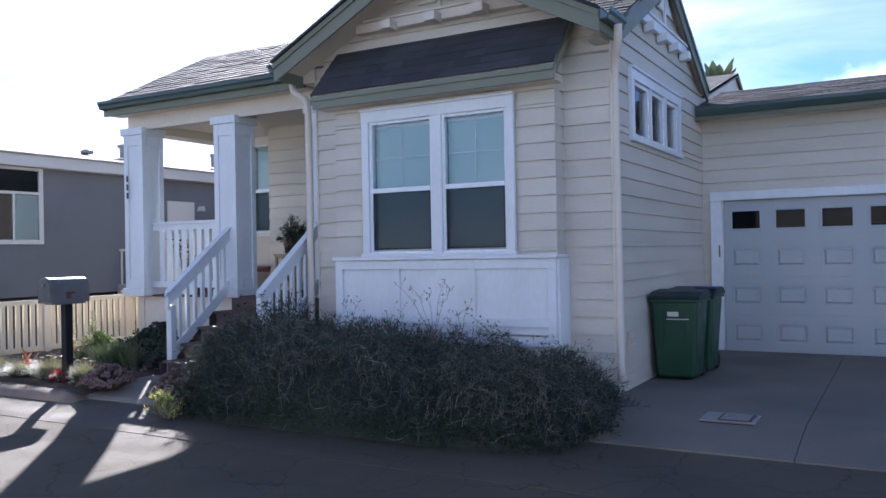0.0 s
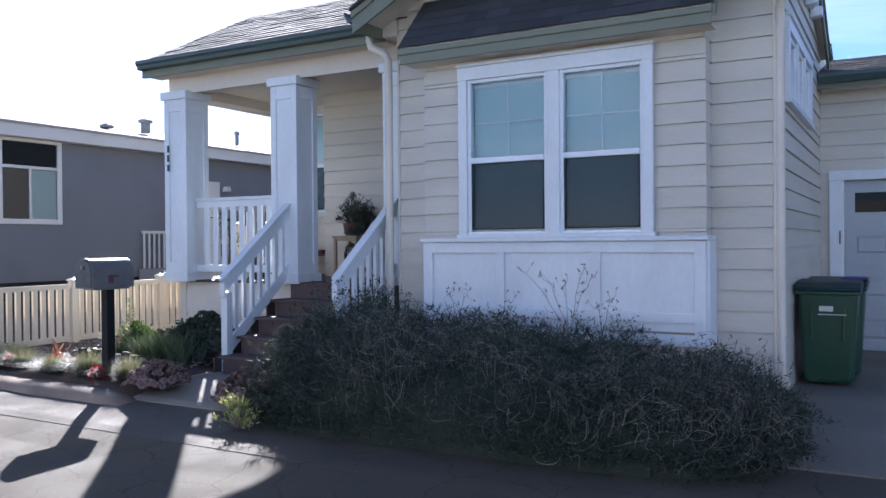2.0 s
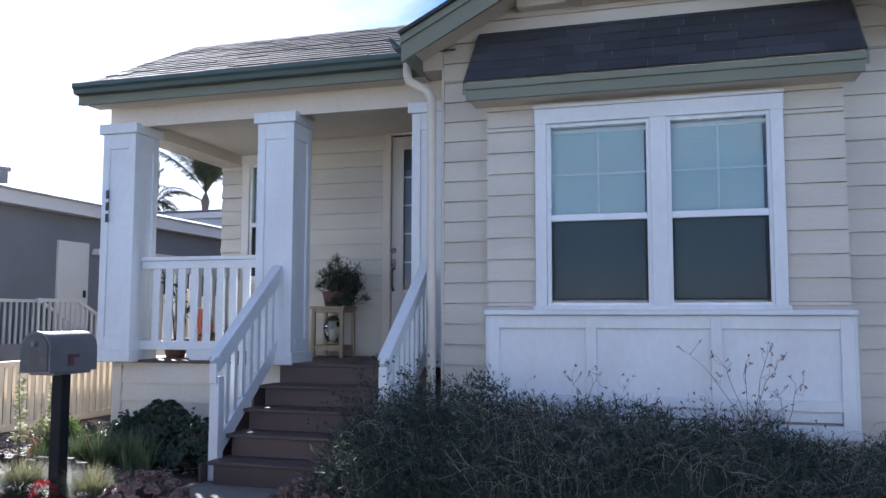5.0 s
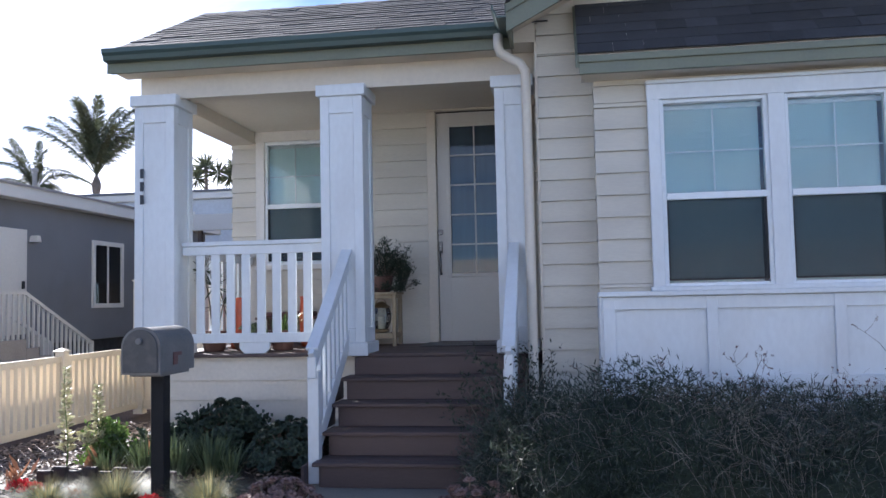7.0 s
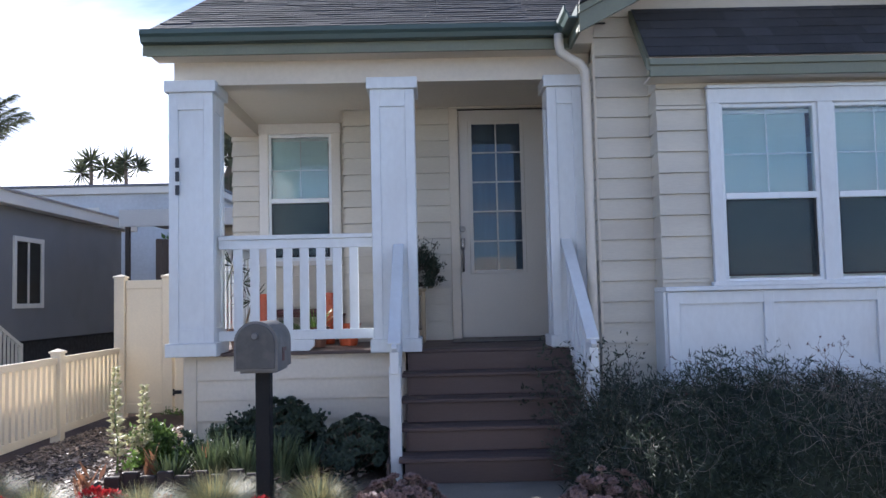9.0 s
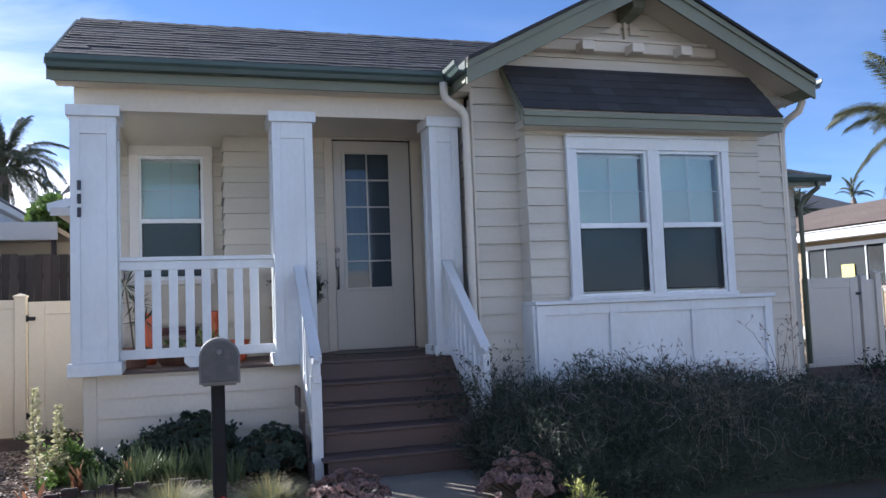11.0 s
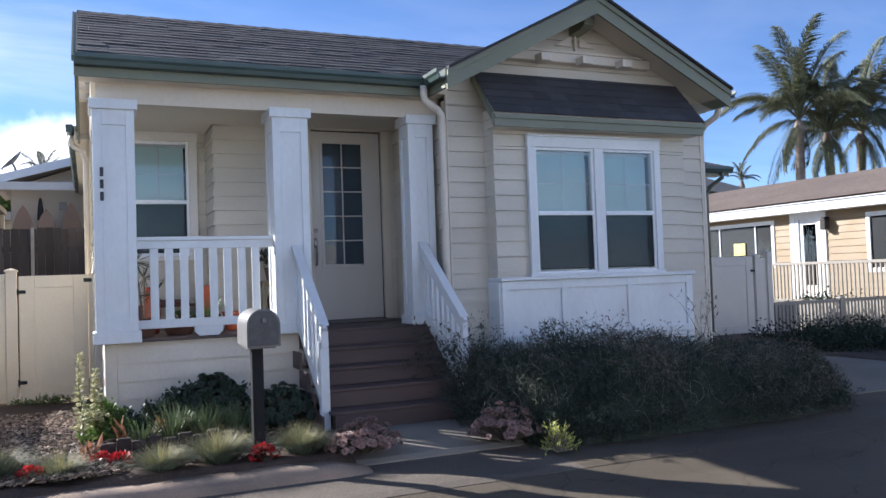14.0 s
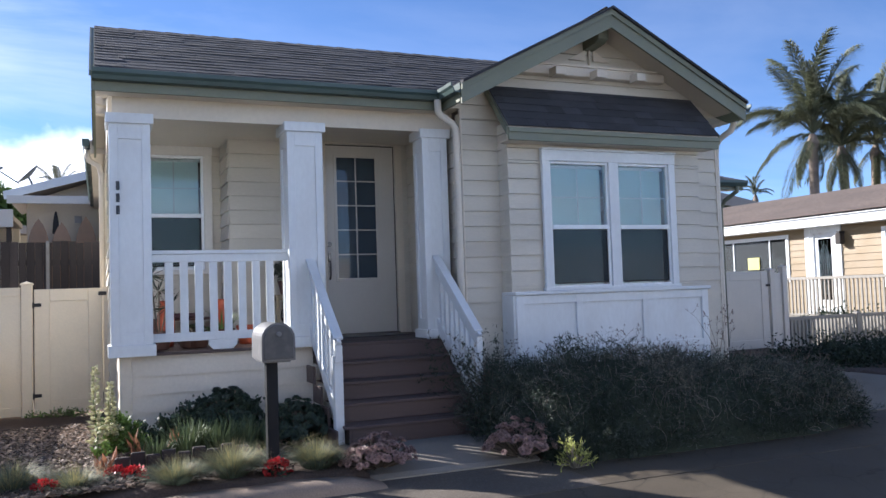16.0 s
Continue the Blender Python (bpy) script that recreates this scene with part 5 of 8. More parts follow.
def picket_run(parent, p, q, z0, z1, pitch=0.118, w=0.066, mat=None, drop=0.0):
    """Pickets with rails between p and q, in plan."""
    mat = mat or FENCE
    p, q = Vector((*p, 0)), Vector((*q, 0))
    d = (q - p).normalized()
    L = (q - p).length
    for zc, h in ((z1 - 0.035, 0.07), (z0 + 0.04, 0.08)):
        bm = bmesh.new()
        bar(bm, p + Vector((0, 0, zc)), q + Vector((0, 0, zc)), 0.045, h)
        part("rail", soften(bm, 0.005), mat, parent)
    n = int(L / pitch)
    me = None
    for k in range(n):
        c = p + d * ((k + 0.5) * L / n)
        if me is None:
            bm = bmesh.new()
            bar(bm, (-w / 2 * d.x, -w / 2 * d.y, 0), (w / 2 * d.x, w / 2 * d.y, 0), 0.04, z1 - z0 - 0.07)
            me = bpy.data.meshes.new("picket")
            bm.to_mesh(me); bm.free()
        ob = mesh_part("picket", me, mat, parent)
        ob.location = (c.x, c.y, (z0 + z1) / 2)
    return n


def build_left_fence():
    f = thing("picket_fence", (-9.70, 8.5, 0.1), "low tan vinyl picket fence along the planting bed", "fence")
    X, ys = -9.70, (11.25, 9.58, 8.05, 6.50)
    for y in ys[1:]:
        fence_post(f, X, y, 0.1, 1.07)
    for a, b in zip(ys, ys[1:]):
        picket_run(f, (X, a - 0.05), (X, b + 0.06), 0.18, 0.98)
    Y = 11.3
    g = thing("side_fence", (-9.35, Y, 0.1), "tall tan vinyl fence panel between two posts", "fence")
    fence_post(g, -9.70, Y, 0.1, 1.90, 0.13)
    fence_post(g, -9.10, Y, 0.1, 1.90, 0.13)
    part("panel", block(-9.63, -9.17, Y - 0.02, Y + 0.02, 0.22, 1.74, 0.004), FENCE, g)
    part("top_rail", block(-9.632, -9.168, Y - 0.035, Y + 0.035, 1.71, 1.82, 0.006), FENCE, g)
    part("bottom_rail", block(-9.632, -9.168, Y - 0.035, Y + 0.035, 0.16, 0.28, 0.006), FENCE, g)
    gate = thing("gate", (-8.6, Y, 0.2), "closed tan vinyl panel gate with black hinges", "gate")
    part("gate_panel", block(-9.01, -8.20, Y - 0.015, Y + 0.015, 0.19, 1.77, 0.004), FENCE, gate)
    for b in ((-9.015, -8.83, 0.17, 1.79), (-8.37, -8.195, 0.17, 1.79)):
        part("stile", block(b[0], b[1], Y - 0.03, Y + 0.03, b[2], b[3], 0.006), FENCE, gate)
    for z0, z1 in ((1.63, 1.79), (0.17, 0.34)):
        part("rail", block(-8.83, -8.37, Y - 0.028, Y + 0.028, z0, z1, 0.006), FENCE, gate)
    for z in (0.41, 1.585):
        h = part("hinge", block(-9.09, -8.93, Y - 0.05, Y - 0.031, z - 0.022, z + 0.022, 0.004), BLACK, gate)
        part("hinge_pin", prism([(-9.022 + 0.013 * math.cos(t), Y - 0.055 + 0.013 * math.sin(t)) for t in [k * math.pi / 4 for k in range(8)]], z - 0.04, z + 0.04, "z"), BLACK, h)
    part("latch", block(-8.24, -8.14, Y - 0.055, Y - 0.03, 1.69, 1.74, 0.004), BLACK, gate)
    part("gate_post", block(-8.185, -8.10, Y - 0.05, Y + 0.05, 0.1, 1.80, 0.006), FENCE, gate)


def build_right_fence():
    g = thing("gate", (4.15, 12.6, 0.1), "closed beige vinyl side gate beside the garage", "gate")
    part("gate_panel", block(3.52, 4.72, 12.585, 12.615, 0.2, 1.77, 0.004), FENCEGREY, g)
    for b in ((3.52, 3.70, 0.18, 1.79), (4.54, 4.73, 0.18, 1.79)):
        part("stile", block(b[0], b[1], 12.57, 12.63, b[2], b[3], 0.005), FENCEGREY, g)
    for z0, z1 in ((1.60, 1.79), (0.18, 0.36)):
        part("rail", block(3.70, 4.54, 12.572, 12.628, z0, z1, 0.005), FENCEGREY, g)
    part("latch", block(4.66, 4.77, 12.55, 12.57, 1.46, 1.51, 0.004), BLACK, g)
    part("hinge", block(3.50, 3.56, 12.55, 12.57, 1.56, 1.64, 0.004), BLACK, g)
    f = thing("picket_fence", (8.2, 12.4, 0.1), "low beige picket fence by the neighbour's drive", "fence")
    fence_post(f, 4.83, 12.6, 0.1, 1.84, 0.13, FENCEGREY)
    fence_post(f, 5.17, 12.6, 0.1, 1.90, 0.13, FENCEGREY)
    part("panel", block(4.89, 5.11, 12.58, 12.62, 0.2, 1.74, 0.004), FENCEGREY, f)
    for a, b in ((5.24, 7.15), (7.28, 9.2), (9.32, 11.2)):
        picket_run(f, (a, 12.55), (b, 12.55), 0.08, 0.79, 0.105, 0.06, RAILGREY)
    for x in (7.215, 9.26):
        fence_post(f, x, 12.55, 0.1, 0.85, 0.11, RAILGREY)


def build_mailbox():
    b = thing("mailbox", (-6.874, 6.40, 0.13), "worn grey arched mailbox on a black post", "mailbox")
    part("post", block(-6.932, -6.836, 6.35, 6.45, 0.08, 1.055, 0.006), BLACKPOST, b)
    part("base_board", block(-6.99, -6.76, 6.18, 6.58, 1.052, 1.075, 0.004), MAILBOX, b)
    w, z0, zs = 0.131, 1.075, 1.248
    arch = [(-6.874 - w, z0), (-6.874 + w, z0)] + [(-6.874 + w * math.cos(t), zs + w * math.sin(t)) for t in [k * math.pi / 16 for k in range(17)]]
    part("box", prism(arch, 6.12, 6.62, "y"), MAILBOX, b, "worn grey metal box")
    big = [(-6.874 + (x + 6.874) * 1.05, z0 - 0.004 + (z - z0) * 1.03) for x, z in arch]
    part("rim", prism(big, 6.108, 6.14, "y"), MAILBOX, b)
    small = [(-6.874 + (x + 6.874) * 0.93, z0 + 0.01 + (z - z0) * 0.93) for x, z in arch]
    d = part("door", prism(small, 6.096, 6.107, "y", 0.003), MAILFRONT, b, "dark grey front door of the box")
    part("knob", prism([(-6.874 + 0.022 * math.cos(t), 1.29 + 0.022 * math.sin(t)) for t in [k * math.pi / 6 for k in range(12)]], 6.075, 6.096, "y", 0.004), MAILBOX, d)
    fl = part("flag", block(-6.743, -6.737, 6.30, 6.42, 1.18, 1.205, 0.001), FLAGRED, b, "faded red flag")
    part("flag_blade", block(-6.743, -6.736, 6.30, 6.36, 1.12, 1.18, 0.001), FLAGRED, fl)


def build_bins():
    b = thing("wheelie_bin", (-0.2, 9.45, 0.11), "dark green plastic wheelie bin with closed lid", "bin", "wheelie bins")
    x0, x1, y0, y1 = -0.46, 0.06, 9.16, 9.74
    bm = bmesh.new()
    hexa(bm, [(x0 + 0.05, y0 + 0.05, 0.14), (x1 - 0.05, y0 + 0.05, 0.14), (x1 - 0.05, y1 - 0.12, 0.14), (x0 + 0.05, y1 - 0.12, 0.14), (x0, y0, 1.0), (x1, y0, 1.0), (x1, y1, 1.0), (x0, y1, 1.0)])
    bmesh.ops.bevel(bm, geom=bm.edges[:], offset=0.035, segments=3, affect="EDGES", profile=0.5)
    part("body", bm, BINGREEN, b, smooth=False)
    part("rim", block(x0 - 0.02, x1 + 0.02, y0 - 0.02, y1 + 0.02, 0.985, 1.02, 0.01, 2), BINGREEN, b)
    lid = prism([(y0 - 0.03, 1.022), (y1 + 0.06, 1.022), (y1 + 0.06, 1.05), (y1 - 0.08, 1.115), (y0 + 0.12, 1.10), (y0 - 0.02, 1.05)], x0 - 0.025, x1 + 0.025, "x", 0.012)
    part("lid", lid, BINLID, b, "green-black domed lid")
    for x in (x0 + 0.08, x1 - 0.08):
        bm = prism([(y1 - 0.04 + 0.1 * math.cos(t), 0.212 + 0.1 * math.sin(t)) for t in [k * math.pi / 10 for k in range(20)]], x - 0.025, x + 0.025, "x", 0.008)
        part("wheel", bm, BLACK, b)
    bm = bmesh.new()
    tube(bm, [(x0 + 0.03, y1 + 0.09, 1.0), (x1 - 0.03, y1 + 0.09, 1.0)], 0.016, 8)
    part("handle", bm, BINLID, b)
    for x in (x0 + 0.12, x1 - 0.12):
        part("rib", block(x - 0.012, x + 0.012, y0 - 0.004, y0 + 0.03, 0.55, 0.9, 0.004), BINGREEN, b)
    part("maker_mark", block(-0.27, -0.15, y0 - 0.014, y0 + 0.01, 0.83, 0.88, 0.001), OFFWHITE, b, "small white printed mark")
    part("maker_mark", block(-0.28, -0.04, y0 - 0.013, y0 + 0.01, 0.795, 0.803, 0.001), OFFWHITE, b)
    c = copy_thing(b, pose(-0.17, 10.12, 0.11))
    part("lid_cover", block(-0.12, 0.12, 9.86, 10.1, 1.105, 1.125, 0.008, 2), BLUEPLASTIC, c, "blue-violet patch on the lid")


def build_meter_cover():
    m = thing("meter_cover", (0.72, 7.35, 0.11), "weathered metal meter cover set in the driveway", "cover")
    part("rim", block(0.49, 0.94, 7.16, 7.54, 0.105, 0.118, 0.003), PLATE, m)
    part("lid", block(0.63, 0.91, 7.20, 7.50, 0.118, 0.124, 0.003), POTDARK, m)
    for k in range(5):
        part("bar", block(0.655, 0.885, 7.225 + k * 0.055, 7.25 + k * 0.055, 0.124, 0.130, 0.002), PLATE, m)


build_left_fence()
build_right_fence()
build_mailbox()
build_bins()
build_meter_cover()


# ---- porch furnishings ----
def leaf_cloud(name, mat, parent, leaves, label="", kind=""):
    """Leaves as pointed blades: (base, direction, side, length, width)."""
    verts, faces = [], []
    for p, d, s, L, w in leaves:
        o = len(verts)
        m = p + d * (L * 0.45)
        verts += [tuple(p), tuple(m + s * (w / 2)), tuple(p + d * L), tuple(m - s * (w / 2))]
        faces.append((o, o + 1, o + 2, o + 3))
    return raw(name, verts, faces, mat, parent, label, kind=kind)


def rand_dir(r, up=0.0):
    while True:
        v = Vector((r.uniform(-1, 1), r.uniform(-1, 1), r.uniform(-1, 1)))
        if 0.05 < v.length < 1:
            v.normalize()
            v.z += up
            return v.normalized()


def side_of(d, r):
    s = d.cross(rand_dir(r))
    return s.normalized() if s.length > 1e-3 else d.orthogonal().normalized()


def shrub(name, at, size, label, leaf_mat, n=2500, leaf=(0.03, 0.055), wide=0.4, stems=40, seed=1, up=0.5, twig=None, lump=0.25, group=""):
    """A bushy plant: stems from the base, clumps of leaves with an uneven outline."""
    r = random.Random(seed)
    t = thing(name, at, label, "plant", group)
    at, size = Vector(at), Vector(size)
    bm = bmesh.new()
    tips = []
    for k in range(stems):
        d = rand_dir(r, 0.4)
        d.z = abs(d.z) * 0.9 + 0.1
        reach = r.uniform(0.75, 1.0) * (1 + lump * noise.noise(d * 2.1 + Vector((seed, 0, 0))))
        e = at + Vector((d.x * size.x, d.y * size.y, d.z * size.z)) * reach
        mid = at.lerp(e, 0.5) + Vector((r.uniform(-1, 1), r.uniform(-1, 1), r.uniform(0, 1))) * 0.12 * size.z
        tube(bm, [at + Vector((d.x * size.x, d.y * size.y, 0)) * 0.15, mid, e], [0.007, 0.005, 0.002], 4, False)
        tips.append((at, mid, e))
    part("stem_growth", bm, twig or TWIG, t)
    leaves = []
    for k in range(n):
        a, m, e = r.choice(tips)
        f = r.random() ** 0.45
        p = a.lerp(m, f * 2) if f < 0.5 else m.lerp(e, f * 2 - 1)
        p = p + rand_dir(r) * r.uniform(0, 0.16) * max(size)
        if p.z < at.z + 0.01:
            p.z = at.z + 0.01 + r.random() * 0.05
        d = (rand_dir(r, up) + (p - at).normalized() * 0.5).normalized()
        leaves.append((p, d, side_of(d, r), r.uniform(*leaf), r.uniform(*leaf) * wide))
    leaf_cloud("foliage", leaf_mat, t, leaves)
    return t


def blades(name, at, n, length, spread, label, mat, width=0.008, seed=1, group="", droop=0.6, category="grass"):
    """A tuft of narrow arching blades."""
    r = random.Random(seed)
    t = thing(name, at, label, category, group)
    verts, faces = [], []
    at = Vector(at)
    for k in range(n):
        a = r.uniform(0, 2 * math.pi)
        out = Vector((math.cos(a), math.sin(a), 0))
        lean = r.random() ** 0.7 * spread
        L = length * r.uniform(0.6, 1.1)
        base = at + out * r.random() * 0.34 * length * spread
        s = Vector((-out.y, out.x, 0)) * width * r.uniform(0.6, 1.2)
        o = len(verts)
        for j in range(4):
            f = j / 3
            p = base + out * (L * lean * f * (0.6 + droop * f)) + Vector((0, 0, L * f * (1 - 0.55 * lean * droop * f)))
            ww = 1 - f * 0.9
            verts += [tuple(p - s * ww / 2), tuple(p + s * ww / 2)]
        for j in range(3):
            faces.append((o + 2 * j, o + 2 * j + 1, o + 2 * j + 3, o + 2 * j + 2))
    raw("leaf_clump", verts, faces, mat, t)
    return t


def rosettes(name, at, size, n, label, mat, seed=1, R=0.055, group="succulent mounds"):
    """A mound of small succulent rosettes on stems."""
    r = random.Random(seed)
    t = thing(name, at, label, "succulent", group)
    at = Vector(at)
    stems = bmesh.new()
    for k in range(n):
        a, f = r.uniform(0, 2 * math.pi), math.sqrt(r.random())
        p = at + Vector((math.cos(a) * size[0] * f, math.sin(a) * size[1] * f, size[2] * (1 - 0.75 * f * f) * r.uniform(0.7, 1.05) + 0.03))
        tube(stems, [at + (p - at) * 0.25, p], [0.008, 0.006], 4, False)
        d = (p - at + Vector((0, -0.05, 0.12))).normalized()
        u = d.orthogonal().normalized()
        v = d.cross(u)
        verts, faces = [], []
        rr = R * r.uniform(0.75, 1.2)
        for ring, (cnt, reach, rise) in enumerate(((9, 1.0, 0.05), (7, 0.75, 0.28), (5, 0.45, 0.45))):
            for i in range(cnt):
                b = 2 * math.pi * (i + ring * 0.5) / cnt + r.uniform(-0.1, 0.1)
                q = u * math.cos(b) + v * math.sin(b)
                e = -u * math.sin(b) + v * math.cos(b)
                w = rr * 0.30
                base, mid, tip = p, p + q * rr * reach * 0.65 + d * rr * rise * 0.6, p + q * rr * reach + d * rr * (rise + 0.12)
                low = mid - d * rr * 0.13
                o = len(verts)
                verts += [tuple(base), tuple(mid + e * w), tuple(tip), tuple(mid - e * w), tuple(low)]
                faces += [(o, o + 1, o + 2, o + 3), (o, o + 4, o + 1), (o + 1, o + 4, o + 2), (o + 2, o + 4, o + 3), (o + 3, o + 4, o)]
        raw("rosette", verts, faces, mat, t)
    part("stem_growth", stems, TWIG, t)
    return t


def pot(name, at, r0, r1, h, label, mat, rim=True):
    t = thing(name, at, label, "pot")
    prof = [(r0 * 0.9, 0), (r0, 0.01), (r1, h * 0.9), (r1 * 1.06, h * 0.92), (r1 * 1.06, h), (r1 * 0.92, h), (r1 * 0.88, h * 0.86), (0.01, h * 0.85)]
    part("vessel", lathe(prof, at, 20), mat, t, smooth=False)
    part("potting_soil", lathe([(0.01, h * 0.855), (r1 * 0.87, h * 0.862), (0.01, h * 0.875)], at, 12), SOIL, t)
    return t


def build_porch_things():
    s = thing("plant_stand", (-6.03, 9.62, 1.05), "weathered pale wooden plant stand with open frame", "plant stand")
    x0, x1, y0, y1 = -6.22, -5.84, 9.44, 9.80
    part("tabletop", block(x0 - 0.015, x1 + 0.015, y0 - 0.015, y1 + 0.015, 1.585, 1.615, 0.005), PALEWOOD, s)
    for x in (x0, x1 - 0.04):
        for y in (y0, y1 - 0.04):
            part("leg", block(x, x + 0.04, y, y + 0.04, 1.05, 1.585, 0.004), PALEWOOD, s)
    for z in (1.545, 1.13):
        for y in (y0 + 0.008, y1 - 0.033):
            part("apron", block(x0 + 0.04, x1 - 0.04, y, y + 0.025, z, z + 0.04, 0.003), PALEWOOD, s)
        for x in (x0 + 0.008, x1 - 0.033):
            part("apron", block(x, x + 0.025, y0 + 0.04, y1 - 0.04, z, z + 0.04, 0.003), PALEWOOD, s)
    part("shelf", block(x0 + 0.01, x1 - 0.01, y0 + 0.01, y1 - 0.01, 1.17, 1.185, 0.003), PALEWOOD, s)
    # lantern on the shelf
    at = (-6.03, 9.60, 1.186)
    l = thing("lantern", at, "brass lantern with a pale candle inside glass", "lantern")
    part("base", lathe([(0.07, 0), (0.085, 0.01), (0.085, 0.03), (0.07, 0.04)], at, 18), LANTERN, l)
    part("candle", lathe([(0.04, 0.04), (0.04, 0.17), (0.02, 0.175)], at, 14), CANDLE, l)
    g = part("glass", lathe([(0.07, 0.041), (0.105, 0.12), (0.11, 0.2), (0.085, 0.26)], at, 20), GLASS, l)
    g.visible_shadow = False
    part("cap", lathe([(0.09, 0.262), (0.095, 0.275), (0.04, 0.32), (0.015, 0.33)], at, 18), LANTERN, l)
    bm = bmesh.new()
    tube(bm, [(at[0] + 0.055 * math.cos(t), at[1], at[2] + 0.30 + 0.06 * math.sin(t)) for t in [k * math.pi / 8 for k in range(9)]], 0.004, 6)
    part("handle", bm, LANTERN, l)
    pot("plant_pot", (-6.03, 9.62, 1.615), 0.10, 0.13, 0.17, "small brown clay pot on the plant stand", POTDARK)
    shrub("rosemary", (-5.98, 9.60, 1.76), (0.33, 0.27, 0.44), "bushy dark green rosemary in a pot", LEAF_DARK, 2800, (0.03, 0.05), 0.25, 34, 21, 0.6)
    shrub("rosemary", (-5.80, 9.52, 1.62), (0.28, 0.18, 0.34), "trailing dark green rosemary over the stand", LEAF_DARK, 1800, (0.03, 0.05), 0.25, 20, 22, 0.1)
    d = thing("doormat", (-5.05, 9.55, 1.05), "grey rectangular coir doormat before the door", "doormat")
    part("mat_surface", block(-5.55, -4.55, 9.28, 9.80, 1.051, 1.068, 0.006), MATTING, d)
    part("border", block(-5.57, -4.53, 9.265, 9.815, 1.0505, 1.057, 0.003), BLACK, d)
    # pots behind the railing
    v = thing("tall_vase", (-7.52, 9.35, 1.05), "tall orange glazed vase on the porch", "vase")
    part("body", lathe([(0.07, 0), (0.085, 0.02), (0.10, 0.25), (0.085, 0.42), (0.06, 0.5), (0.075, 0.54), (0.06, 0.54), (0.045, 0.5), (0.01, 0.49)], (-7.52, 9.35, 1.05), 20), TERRACOTTA, v, smooth=True)
    pot("planter_bowl", (-7.25, 9.0, 1.05), 0.14, 0.22, 0.16, "low brown clay planter bowl", POTDARK)
    rosettes("succulent_bowl", (-7.25, 9.0, 1.19), (0.16, 0.16, 0.09), 12, "small green succulents in a bowl", LEAF_ALOE, 31, 0.05)
    pot("plant_pot", (-6.93, 9.05, 1.05), 0.10, 0.14, 0.2, "dark brown clay pot on the porch", POTDARK)
    blades("variegated_plant", (-6.93, 9.05, 1.22), 46, 0.30, 1.0, "yellow-green strappy potted plant", LEAF_FRESH, 0.022, 32, "", 0.5, "plant")
    pot("plant_pot", (-6.62, 9.25, 1.05), 0.09, 0.12, 0.22, "orange clay pot on the porch", TERRACOTTA)
    v = thing("tall_vase", (-6.86, 9.6, 1.05), "slim orange glazed vase on the porch", "vase")
    part("body", lathe([(0.05, 0), (0.06, 0.02), (0.075, 0.3), (0.06, 0.5), (0.07, 0.54), (0.05, 0.54), (0.01, 0.5)], (-6.86, 9.6, 1.05), 18), TERRACOTTA, v, smooth=True)
    pot("plant_pot", (-7.62, 8.95, 1.05), 0.10, 0.14, 0.2, "brown clay pot at the porch corner", POTDARK)
    # spiky dracaena
    d = thing("dracaena", (-7.62, 8.95, 1.22), "spiky dracaena with thin bare stems", "plant")
    r = random.Random(5)
    bm = bmesh.new()
    leaves = []
    for dx, h in ((0.0, 0.48), (0.05, 0.3), (-0.05, 0.65)):
        top = Vector((-7.62 + dx * 1.8, 8.95 + dx * 0.5, 1.22 + h))
        tube(bm, [(-7.62 + dx * 0.3, 8.95, 1.215), (-7.62 + dx, 8.95, 1.22 + h * 0.5), tuple(top)], 0.009, 6)
        for k in range(26):
            q = rand_dir(r, 0.1)
            leaves.append((top, q, side_of(q, r), r.uniform(0.16, 0.26), 0.016))
    part("stem_growth", bm, TWIG, d)
    leaf_cloud("foliage", LEAF_DARK, d, leaves)
    # low dark bench with a red cushion at the back of the porch
    b = thing("bench", (-7.2, 10.3, 1.05), "low dark wooden bench with a red cushion", "bench")
    part("seat", block(-7.65, -6.78, 10.14, 10.52, 1.33, 1.36, 0.005), POTDARK, b)
    for x in (-7.62, -6.85):
        for y in (10.16, 10.46):
            part("leg", block(x, x + 0.045, y, y + 0.045, 1.05, 1.33, 0.004), POTDARK, b)
    part("cushion", block(-7.55, -7.0, 10.17, 10.48, 1.362, 1.42, 0.02, 3), FLAGRED, b)


build_porch_things()


